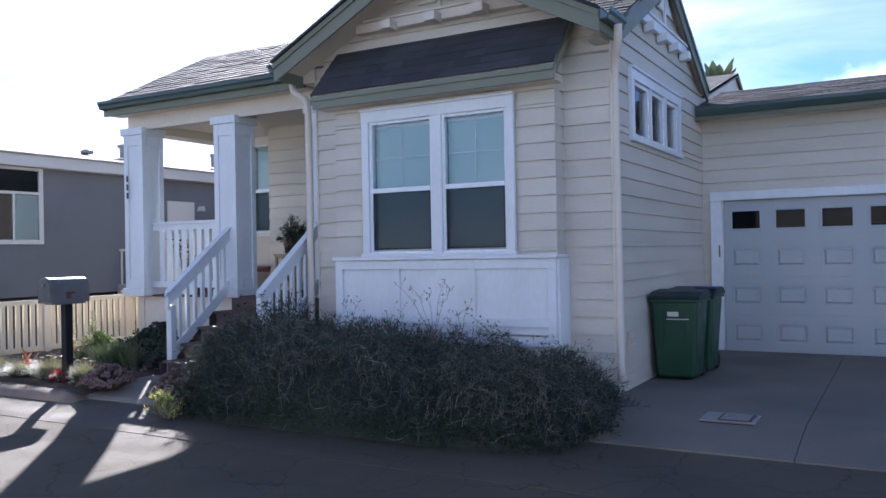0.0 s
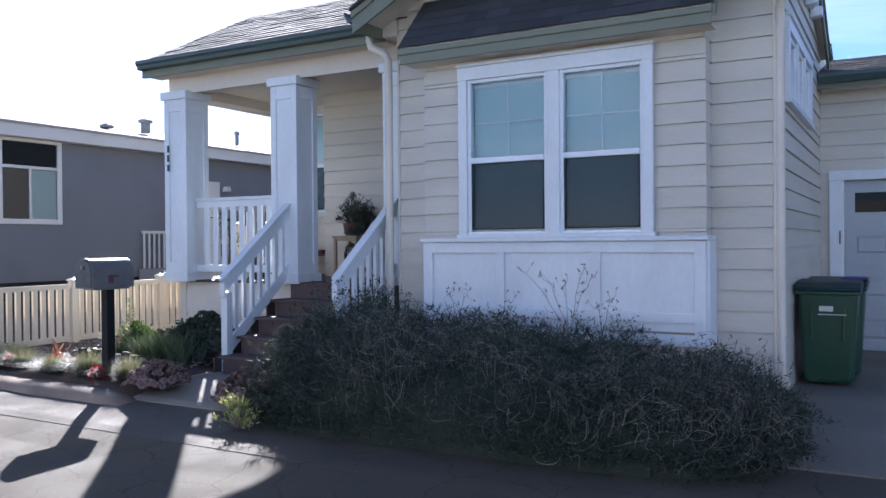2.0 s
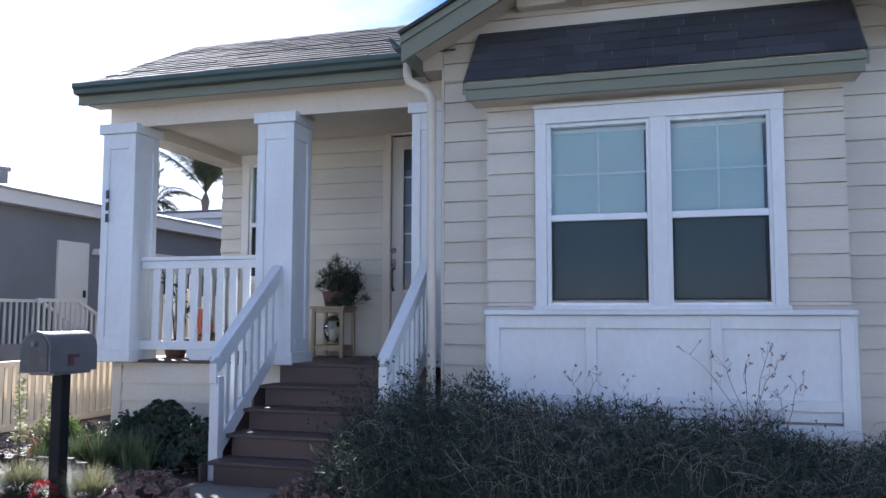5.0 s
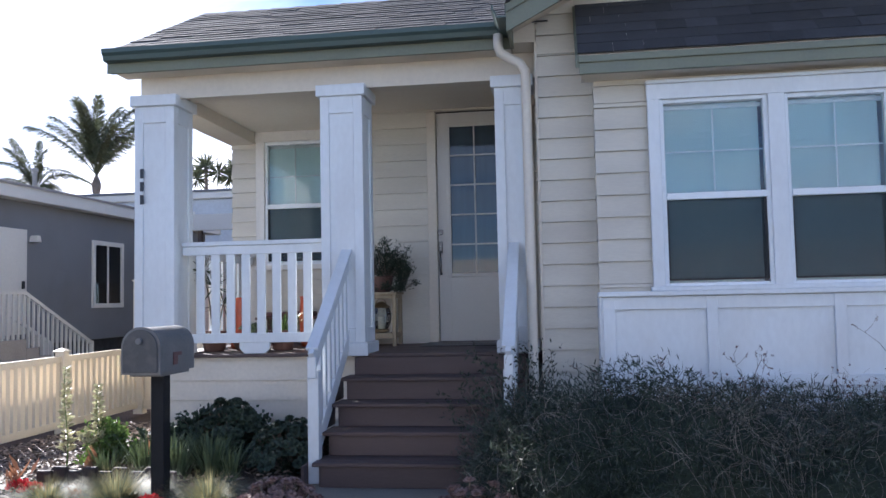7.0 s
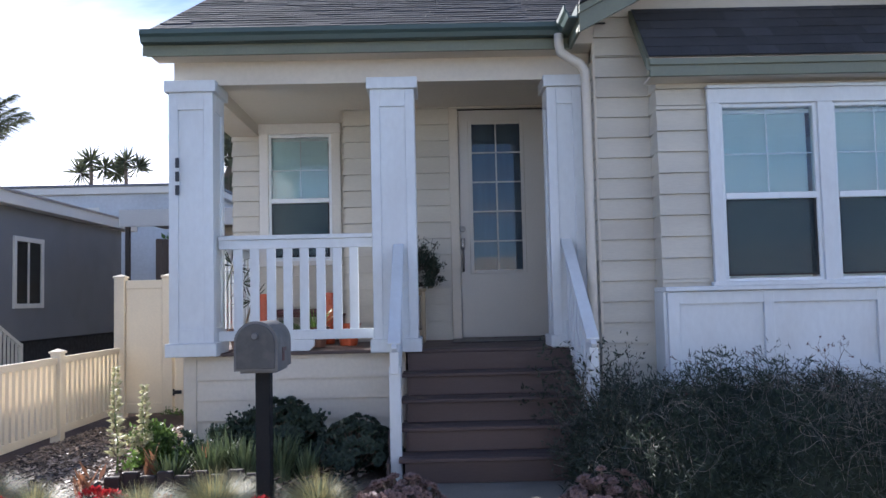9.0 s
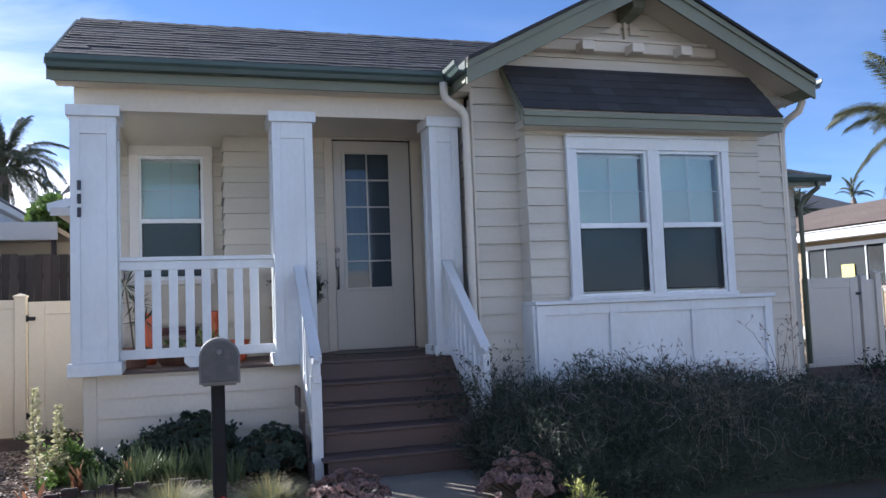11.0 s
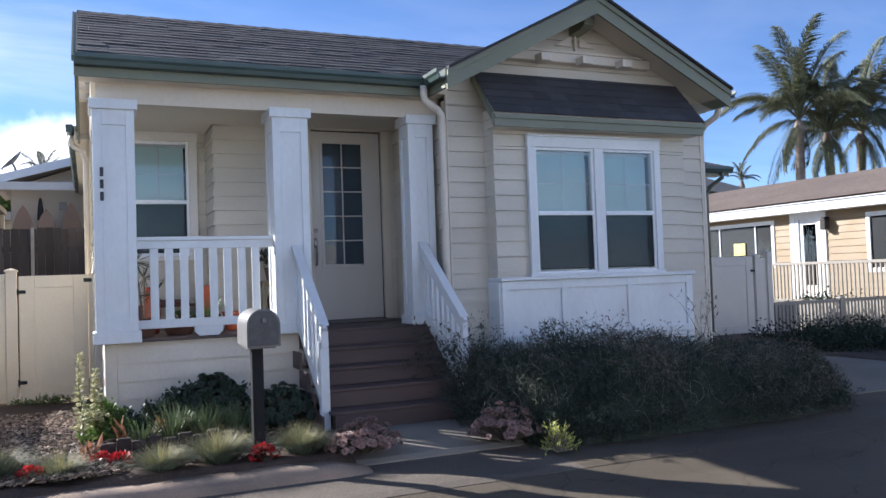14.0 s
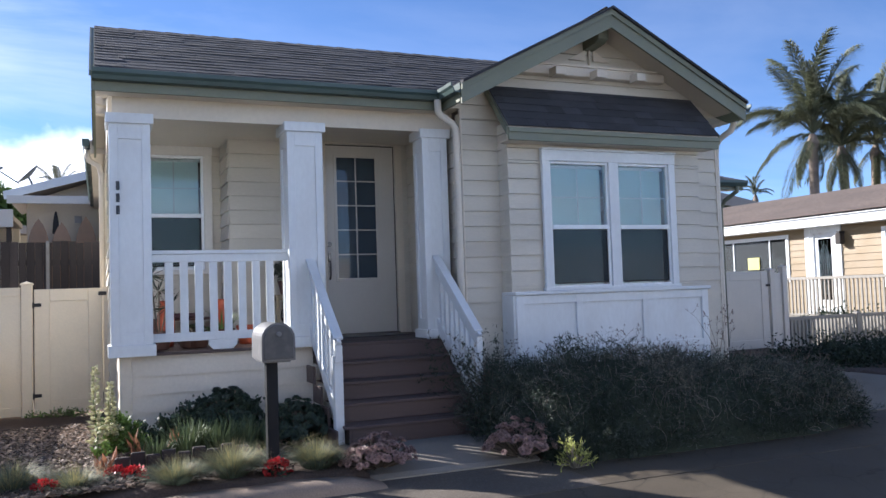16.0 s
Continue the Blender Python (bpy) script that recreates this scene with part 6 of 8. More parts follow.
# ---- planting ----
def build_hedge():
    """The sprawling woody bush before the bay window."""
    r = random.Random(77)
    t = thing("sprawling_bush", (-2.45, 6.85, 0.12), "sprawling grey-green woody bush with tangled dry stems", "bush")
    cx, cy, hx, hy, H = -2.48, 6.79, 2.30, 1.09, 0.79

    def top(x, y):
        """Height of the bush over the bed, or none outside it."""
        u, v = (x - cx) / hx, (y - cy) / hy
        q = abs(u) ** 4.2 + abs(v) ** 2.8
        if q >= 1:
            return 0.0
        return H * (1.03 - 0.13 * u) * (1 - q) ** 0.33 * (0.96 + 0.36 * noise.noise((x * 1.5, y * 1.5, 0.3)) + 0.26 * noise.noise((x * 4, y * 4, 1.7)))
    # dense inner mass: a dark leaf-coloured sheet for the shade between the stems
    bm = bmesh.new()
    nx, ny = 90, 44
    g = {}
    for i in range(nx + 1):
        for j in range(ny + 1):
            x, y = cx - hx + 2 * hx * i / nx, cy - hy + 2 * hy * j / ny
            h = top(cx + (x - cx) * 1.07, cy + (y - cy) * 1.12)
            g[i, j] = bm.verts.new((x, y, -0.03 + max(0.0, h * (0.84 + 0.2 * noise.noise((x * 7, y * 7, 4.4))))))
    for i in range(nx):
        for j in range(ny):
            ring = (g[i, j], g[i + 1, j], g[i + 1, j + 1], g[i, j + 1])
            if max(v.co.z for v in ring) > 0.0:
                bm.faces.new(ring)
    part("inner_growth", bm, LEAF_DARK, t, "dark sheet standing in for the shaded inside of the bush")
    leaves, dark, verts, faces = [], [], [], []
    n = 0
    while n < 52000:
        if n % 2:
            x, y = cx + r.uniform(-1.03, 1.03) * hx, cy + r.uniform(-1.05, 1.05) * hy
            f = r.uniform(0.76, 1.08)
        else:
            a, q = r.uniform(0, 2 * math.pi), r.uniform(0.84, 1.0)
            ca, sa = math.cos(a), math.sin(a)
            x = cx + hx * q * math.copysign(abs(ca) ** 0.77, ca)
            y = cy + hy * q * math.copysign(abs(sa) ** 0.83, sa)
            f = r.uniform(0.0, 1.05)
        h = top(x, y)
        if h <= 0.01:
            continue
        p = Vector((x + r.uniform(-0.04, 0.04), y + r.uniform(-0.04, 0.04), 0.015 + h * f))
        out = Vector(((x - cx) / hx, (y - cy) / hy * 1.2, 0.6))
        d = (rand_dir(r, 0.15) + out.normalized() * 0.5).normalized()
        tone = noise.noise((x * 2.2, y * 2.2, p.z * 2.2 + 9.0))
        (leaves if r.random() < 0.42 + 0.6 * tone else dark).append((p, d, side_of(d, r), r.uniform(0.035, 0.085), r.uniform(0.005, 0.011)))
        n += 1
    # ragged low sprays trailing over the lane's edge
    for k in range(430):
        a = r.uniform(math.pi, 2 * math.pi)
        ca, sa = math.cos(a), math.sin(a)
        q = r.uniform(0.93, 1.01)
        x, y = cx + hx * q * math.copysign(abs(ca) ** 0.5, ca), cy - hy * q * abs(sa) ** 0.7
        p = Vector((x, y, r.uniform(0.06, 0.24)))
        d = (Vector(((x - cx) / hx * 0.7, -0.7 * abs(sa), -0.15)) + rand_dir(r, 0.1) * 0.8).normalized()
        L = r.uniform(0.04, 0.15)
        for i in range(15):
            f = i / 14
            w = p + d * L * f + Vector((0, 0, -0.05 * f * f))
            w.z = max(w.z, -0.06)
            e = (d * 0.7 + rand_dir(r, 0.15)).normalized()
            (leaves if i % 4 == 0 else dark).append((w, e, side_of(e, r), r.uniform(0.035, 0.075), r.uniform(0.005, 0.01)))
    # leafy sprays that break the outline
    sprays = 0
    while sprays < 760:
        x, y = cx + r.uniform(-1.0, 1.0) * hx, cy + r.uniform(-1.0, 1.0) * hy
        h = top(x, y)
        if h < 0.12:
            continue
        p = Vector((x, y, 0.015 + h * r.uniform(0.4, 0.95)))
        d = (Vector(((x - cx) / hx, (y - cy) / hy, 0)) * 1.2 + rand_dir(r, 0.5)).normalized()
        L = r.uniform(0.08, 0.32)
        for k in range(26):
            f = k / 25
            q = p + d * L * f + Vector((0, 0, 0.05 * f - 0.09 * f * f))
            e = (d * 0.8 + rand_dir(r, 0.2)).normalized()
            (leaves if k % 3 else dark).append((q, e, side_of(e, r), r.uniform(0.04, 0.085), r.uniform(0.005, 0.01)))
        sprays += 1
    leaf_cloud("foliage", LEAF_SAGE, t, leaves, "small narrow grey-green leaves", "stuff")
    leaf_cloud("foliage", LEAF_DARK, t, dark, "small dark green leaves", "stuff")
    # tangled bare stems over the surface

    def strand(pts, w):
        """A thin three-sided stem."""
        prev = None
        for i, p in enumerate(pts):
            d = (pts[min(i + 1, len(pts) - 1)] - pts[max(i - 1, 0)])
            s = d.cross(Vector((0.2, 0.4, 0.9)))
            s = s.normalized() if s.length > 1e-5 else Vector((1, 0, 0))
            u = s.cross(d).normalized()
            o = len(verts)
            ww = w * (1 - 0.6 * i / (len(pts) - 1))
            verts.extend(tuple(p + (s * math.cos(q) + u * math.sin(q)) * ww) for q in (0, 2.09, 4.19))
            if prev is not None:
                for k in range(3):
                    faces.append((prev + k, prev + (k + 1) % 3, o + (k + 1) % 3, o + k))
            prev = o
    made = 0
    while made < 1750:
        x, y = cx + r.uniform(-1, 1) * hx, cy + r.uniform(-1.0, 0.8) * hy
        h = top(x, y)
        if h < 0.08 or r.random() > 0.3 + 0.22 * (x - cx) / hx + 1.1 * noise.noise((x * 0.9, y * 0.9, 5.0)):
            continue
        side = Vector(((x - cx) / hx, (y - cy) / hy, 0)) * 0.8
        p = Vector((x, y, 0.015 + h * r.uniform(0.55, 1.0)))
        d = (rand_dir(r, 0.5) + side).normalized()
        pts = [p.copy()]
        turn = rand_dir(r) * r.uniform(0.25, 0.75)
        for k in range(r.randint(4, 11)):
            d = (d + turn.cross(d) * 0.8 + rand_dir(r) * 0.16 + Vector((0, 0, -0.05))).normalized()
            p = p + d * r.uniform(0.028, 0.05)
            hh = top(p.x, p.y)
            if hh > 0.1 and p.z < 0.02 + hh * 0.86: p.z = 0.02 + hh * 0.86
            p.z = min(max(p.z, 0.06), 0.06 + H * 1.12)
            pts.append(p.copy())
        strand(pts, r.uniform(0.0011, 0.0024))
        made += 1
    raw("dry_growth", verts, faces, STRAW, t, "tangled dry tan stems", kind="stuff")
    # flower stalks standing above, some tall before the panel
    verts, faces = [], []
    heads = []
    spots = [(cx + r.uniform(-0.97, 0.97) * hx, cy + r.uniform(-0.2, 0.85) * hy, r.uniform(0.12, 0.34)) for _ in range(170)]
    spikes = []
    for x, y, L in spots:
        h = top(x, y)
        if h < 0.1:
            continue
        p = Vector((x, y, 0.015 + h * 0.85))
        d = rand_dir(r, 1.4)
        pts = [p]
        for k in range(4):
            d = (d + rand_dir(r) * 0.25 + Vector((0, 0, -0.06 * k))).normalized()
            pts.append(pts[-1] + d * L / 4)
        strand(pts, 0.0022)
        spikes.append((pts[-1], d, 0.05 if L < 0.3 else 0.025))
        if L > 0.3:
            for k in range(6):
                q = pts[r.randint(1, 4)]
                e = [q, q + rand_dir(r, 0.4) * 0.07]
                e += [e[-1] + rand_dir(r, 0.5) * 0.06 for _ in range(1)]
                e += [e[-1] + rand_dir(r, 0.2) * 0.05]
                strand(e, 0.0014)
                spikes.append((e[-1], rand_dir(r, 0.5), 0.018))
    # a few tall branching stalks before the panelled apron
    for root, tips in (((-1.84, 6.66, 0.78), ((-2.26, 6.66, 1.3), (-2.06, 6.62, 1.27), (-1.7, 6.64, 1.32), (-1.62, 6.66, 1.26), (-1.86, 6.64, 1.2))),
                       ((-1.62, 6.8, 0.72), ((-1.52, 6.76, 1.06), (-1.66, 6.8, 1.02))), ((-2.9, 6.8, 0.78), ((-3.0, 6.8, 1.08), (-2.78, 6.8, 1.12)))):
        for tip in tips:
            a, b = Vector(root), Vector(tip)
            pts = [a.lerp(b, k / 6) + Vector((0, 0, 0.07 * math.sin(math.pi * k / 6))) + rand_dir(r) * 0.012 * (0 < k < 6) for k in range(7)]
            strand(pts, 0.003)
            spikes.append((pts[-1], (b - a).normalized(), 0.04))
            for k in range(3):
                q = pts[r.randint(3, 5)]
                e = [q, q + rand_dir(r, 0.7) * 0.06]
                e.append(e[-1] + rand_dir(r, 0.9) * 0.06)
                strand(e, 0.0018)
                spikes.append((e[-1], rand_dir(r, 0.9), 0.03))
    raw("flower_growth", verts, faces, TWIG, t, "thin dark flower stalks", kind="stuff")
    lv = []
    for p, d, L in spikes:
        for k in range(7):
            q = (rand_dir(r) + d * 1.2).normalized()
            lv.append((p - d * (L * (k / 6 - 0.2)), q, side_of(q, r), 0.016, 0.009))
    leaf_cloud("seed_growth", POTDARK, t, lv, "dark dry seed heads", "stuff")
    # leggy dark vine over the stair railing and the steps
    v = thing("trailing_vine", (-4.52, 7.35, 0.12), "thin dark leafy vine climbing the stair railing", "plant")
    verts, faces = [], []
    lv, bits = [], []
    for k in range(70):
        y0 = r.uniform(7.0, 7.85)
        p = Vector((-4.52 + r.uniform(-0.04, 0.1), y0, r.uniform(0.3, 0.75)))
        over = k % 3 == 0
        d = Vector((-0.75 if over else -0.2, r.uniform(-0.5, 0.7), r.uniform(0.1, 0.6) if over else r.uniform(0.5, 1.1))).normalized()
        pts = [p.copy()]
        for i in range(r.randint(7, 15)):
            d = (d + rand_dir(r) * 0.30 + Vector((0, 0, -0.07 if over else -0.02))).normalized()
            p = p + d * 0.05
            p.x = max(-5.25, min(p.x, -4.36))
            p.z = max(p.z, 0.25)
            pts.append(p.copy())
            if i > 2 and r.random() < 0.55:
                for _ in range(3):
                    e = rand_dir(r, 0.3)
                    lv.append((p + rand_dir(r) * 0.012, e, side_of(e, r), r.uniform(0.03, 0.055), r.uniform(0.012, 0.02)))
        strand(pts, 0.0026)
    raw("stem_growth", verts, faces, TWIG, v, "thin dark stems")
    leaf_cloud("leaves", LEAF_DARK, v, lv, "small dark leaves")
    # sprays leaning over the steps
    s = shrub("trailing_shrub", (-4.46, 7.12, 0.12), (0.52, 0.54, 0.95), "leggy trailing shrub leaning over the steps", LEAF_SAGE, 4200, (0.025, 0.05), 0.28, 70, 51, 0.3, STRAW, 0.5)
    shrub("trailing_shrub", (-4.38, 7.60, 0.12), (0.36, 0.32, 1.35), "tall leggy shrub by the stair railing", LEAF_DARK, 1700, (0.025, 0.05), 0.3, 20, 52, 0.7, TWIG, 0.5)
    return s


def build_bed():
    # blue fescue along the kerb
    for k, (x, y, L, n) in enumerate(((-7.22, 6.42, 0.27, 1400), (-6.52, 6.36, 0.25, 1300), (-7.68, 6.32, 0.22, 1100), (-8.87, 6.60, 0.27, 1000), (-8.42, 6.46, 0.22, 900), (-9.3, 6.5, 0.27, 900))):
        t = blades("fescue_tuft", (x, y, 0.11), int(n * 1.1), L, 1.25, "pale blue-green fescue grass tuft by the kerb", FESCUE, 0.0068, 60 + k, "fescue tufts", 0.75)
        tips = blades("tip_growth", (x, y, 0.12), int(n * 0.55), L * 1.14, 0.95, "", FESCUETIP, 0.0052, 160 + k, "", 0.7, "")
        for c in list(tips.children):
            hang(c, t).name = "dry_growth"
            c.matrix_parent_inverse = t.matrix_basis.inverted()
        bpy.data.objects.remove(tips)
    # red flowers
    for k, (x, y) in enumerate(((-6.88, 6.26), (-8.62, 6.42), (-7.98, 6.6), (-8.12, 6.66))):
        r = random.Random(80 + k)
        t = thing("red_flower", (x, y, 0.13), "low red flowering plant by the kerb", "flower", "red flowers")
        lv = []
        for i in range(170):
            d = rand_dir(r, 0.25)
            p = Vector((x, y, 0.16)) + Vector((d.x * 0.10, d.y * 0.07, d.z * 0.085)) * r.uniform(0.7, 1.0)
            lv.append((p, d, side_of(d, r), r.uniform(0.025, 0.045), 0.04))
        leaf_cloud("petals", REDLEAF, t, lv)
        leaf_cloud("leaves", LEAF_DARK, t, [(Vector((x + r.gauss(0, 0.04), y + r.gauss(0, 0.04), 0.13)), q, side_of(q, r), 0.07, 0.025) for q in [rand_dir(r, 0.7) for _ in range(25)]])
    rosettes("succulent_mound", (-5.99, 6.26, 0.06), (0.34, 0.30, 0.29), 120, "dusky pink succulent mound beside the path", SUCCULENT, 91, 0.042)
    rosettes("succulent_mound", (-4.66, 6.12, 0.04), (0.36, 0.30, 0.33), 120, "dusky pink succulent mound below the bush", SUCCULENT, 92, 0.042)
    shrub("dry_weed", (-4.36, 5.68, 0.0), (0.19, 0.17, 0.26), "sunlit yellow-green weed with bare stalks at the kerb", YELLOWGRASS, 520, (0.03, 0.06), 0.26, 34, 93, 0.7, STRAW, 0.5)
    # weeds at the foot of the gate
    shrub("weed_patch", (-8.75, 11.1, 0.12), (0.4, 0.12, 0.14), "low green weeds at the foot of the gate", LEAF_FRESH, 500, (0.03, 0.05), 0.5, 20, 105, 0.5)
    # dark shrubs against the skirt
    shrub("jade_shrub", (-7.12, 8.0, 0.12), (0.54, 0.34, 0.53), "dense dark green shrub before the porch skirt", LEAF_JADE, 11000, (0.03, 0.052), 0.8, 90, 101, 0.4)
    shrub("jade_shrub", (-6.42, 7.75, 0.12), (0.34, 0.38, 0.36), "dense dark green growth beside the stair", LEAF_JADE, 6000, (0.025, 0.045), 0.7, 80, 102, 0.4)
    rosettes("aeonium_mound", (-6.40, 7.70, 0.12), (0.40, 0.44, 0.40), 260, "rounded mound of dark green rosettes beside the stair", LEAF_JADE, 106, 0.043, "green rosettes")
    rosettes("aeonium_mound", (-7.05, 7.95, 0.30), (0.36, 0.26, 0.36), 130, "dark green rosettes on top of the shrub", LEAF_JADE, 107, 0.05, "green rosettes")
    shrub("jade_shrub", (-7.62, 8.0, 0.12), (0.40, 0.30, 0.34), "low dark green shrub at the porch corner", LEAF_JADE, 5000, (0.028, 0.05), 0.7, 50, 103, 0.4)
    shrub("pale_shrub", (-8.04, 7.75, 0.12), (0.29, 0.26, 0.44), "fresh green shrub with pale flowers", LEAF_FRESH, 2800, (0.03, 0.055), 0.6, 40, 104, 0.5)
    r = random.Random(108)
    t = thing("flower_cluster", (-8.18, 7.66, 0.3), "cream flower heads on the fresh green shrub", "flower")
    lv = []
    for k in range(26):
        c = Vector((-8.16 + r.gauss(0, 0.07), 7.60 + r.gauss(0, 0.06), 0.40 + r.gauss(0, 0.06)))
        for i in range(26):
            q = rand_dir(r, 0.3)
            lv.append((c, q, side_of(q, r), r.uniform(0.018, 0.032), 0.016))
    leaf_cloud("blossom", WHITEPETAL, t, lv)
    # strappy leaves
    for k, (x, y, L, n) in enumerate(((-7.50, 7.36, 0.36, 150), (-7.22, 7.30, 0.36, 150), (-7.76, 7.22, 0.28, 110), (-6.95, 7.36, 0.36, 120), (-7.36, 7.5, 0.38, 120), (-7.05, 7.55, 0.38, 110), (-6.75, 7.3, 0.3, 70))):
        blades("strappy_plant", (x, y, 0.12), n, L, 0.75, "clump of blue-green strappy leaves", LEAF_ALOE, 0.03, 110 + k, "strappy plants", 0.35, "plant")
    # flower spires
    for k, (x, y, h) in enumerate(((-8.27, 7.45, 0.90), (-8.14, 7.72, 0.72), (-9.2, 6.4, 0.75))):
        r = random.Random(120 + k)
        t = thing("flower_spire", (x, y, 0.12), "tall stalk with small cream flowers", "flower", "flower spires")
        bm = bmesh.new()
        pts = [(x + 0.02 * math.sin(i), y, 0.12 + h * i / 6) for i in range(7)]
        tube(bm, pts, [0.008 - 0.0008 * i for i in range(7)], 5)
        part("stem", bm, LEAF_FRESH, t)
        lv = []
        for i in range(300):
            f = r.uniform(0.22, 1.0)
            a = r.uniform(0, 6.28)
            rad = (0.042 * (1.15 - f) + 0.012) * (0.55 + 0.75 * math.sin(f * 46) ** 2)
            d = Vector((math.cos(a), math.sin(a), 0.3)).normalized()
            lv.append((Vector((x, y, 0.12 + h * f)) + d * rad * 0.3, d, side_of(d, r), rad + 0.016, 0.028))
        leaf_cloud("blossoms", WHITEPETAL, t, lv)
    # orange-leaved plants
    for k, (x, y, h) in enumerate(((-8.20, 6.72, 0.36), (-7.93, 7.30, 0.36), (-7.58, 7.55, 0.34), (-7.55, 6.45, 0.15))):
        r = random.Random(130 + k)
        t = thing("copper_plant", (x, y, 0.12), "upright plant with copper-orange leaves", "plant", "copper plants")
        lv = []
        for i in range(18):
            d = rand_dir(r, 1.9)
            lv.append((Vector((x + r.gauss(0, 0.03), y + r.gauss(0, 0.03), 0.12 + r.random() * h * 0.5)), d, side_of(d, r), h * r.uniform(0.3, 0.55), r.uniform(0.03, 0.05)))
        leaf_cloud("leaves", ORANGELEAF, t, lv)
    # row of small dark edging blocks
    e = thing("bed_edging", (-7.7, 6.98, 0.11), "low dark scalloped edging in the bed", "edging")
    for k in range(9):
        x = -8.12 + k * 0.125
        part("edging_block", block(x, x + 0.115, 6.84 + 0.012 * math.sin(k), 6.89 + 0.012 * math.sin(k), 0.08, 0.285 + 0.03 * (k % 2), 0.01), EDGING, e)
    # bark chips
    r = random.Random(140)
    verts, faces = [], []
    for k in range(15000):
        x, y = r.uniform(-9.05, -6.3) if k % 9 == 0 else r.uniform(-9.45, -8.0), r.uniform(6.2, 9.9)
        if x > -8.1 and y > 8.4:
            continue
        z = 0.16 + r.uniform(0, 0.035)
        a, tl = r.uniform(0, 6.28), r.uniform(-0.7, 0.7)
        u = Vector((math.cos(a), math.sin(a), tl * 0.6)) * r.uniform(0.010, 0.03)
        w = Vector((-math.sin(a), math.cos(a), r.uniform(-0.5, 0.5))) * r.uniform(0.005, 0.013)
        n = u.cross(w).normalized() * 0.0035
        c = Vector((x, y, z))
        o = len(verts)
        verts += [tuple(c + q) for q in (-u - w - n, u - w - n, u + w - n, -u + w - n, -u - w + n, u - w + n, u + w + n, -u + w + n)]
        faces += [[o + i for i in f] for f in CUBE]
    tagged(raw("bark_chips", verts, faces, BARK), "loose brown bark chips over the bed", "bark", kind="stuff")


build_hedge()
build_bed()

# ---- neighbours and distance ----
def far_window(parent, axis, plane, face, a0, a1, z0, z1, bars=(), hbar=None, trim=0.1, mat=None, curtain=None):
    mat = mat or OFFWHITE

    def solid(b0, b1, c0, c1, d0, d1, bev=0.004):
        p, q = sorted((plane + face * d0, plane + face * d1))
        return block(b0, b1, p, q, c0, c1, bev) if axis == "y" else block(p, q, b0, b1, c0, c1, bev)
    w = part("window", solid(a0, a1, z1 - trim, z1, 0, 0.05), mat, parent, "white-framed window")
    part("frame", solid(a0, a1, z0, z0 + trim, 0, 0.05), mat, w)
    part("frame", solid(a0, a0 + trim, z0 + trim, z1 - trim, 0, 0.05), mat, w)
    part("frame", solid(a1 - trim, a1, z0 + trim, z1 - trim, 0, 0.05), mat, w)
    for b in bars:
        part("bar", solid(b - 0.025, b + 0.025, z0 + trim, (hbar or z1) - (0 if hbar else trim), 0, 0.035), mat, w)
    if hbar:
        part("bar", solid(a0 + trim, a1 - trim, hbar - 0.03, hbar + 0.03, 0, 0.04), mat, w)
    # a black sheet on the wall stands in for the unlit room
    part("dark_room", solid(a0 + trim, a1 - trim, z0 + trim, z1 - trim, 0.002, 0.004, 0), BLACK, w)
    if curtain:
        part("curtain", solid(curtain[0], curtain[1], z0 + trim, (hbar or z1) - trim * 0.4, 0.005, 0.01, 0), BLIND, w)
    pane(axis, plane + face * 0.016, face, a0 + trim, a1 - trim, z0 + trim, z1 - trim, FARGLASS, w)
    return w


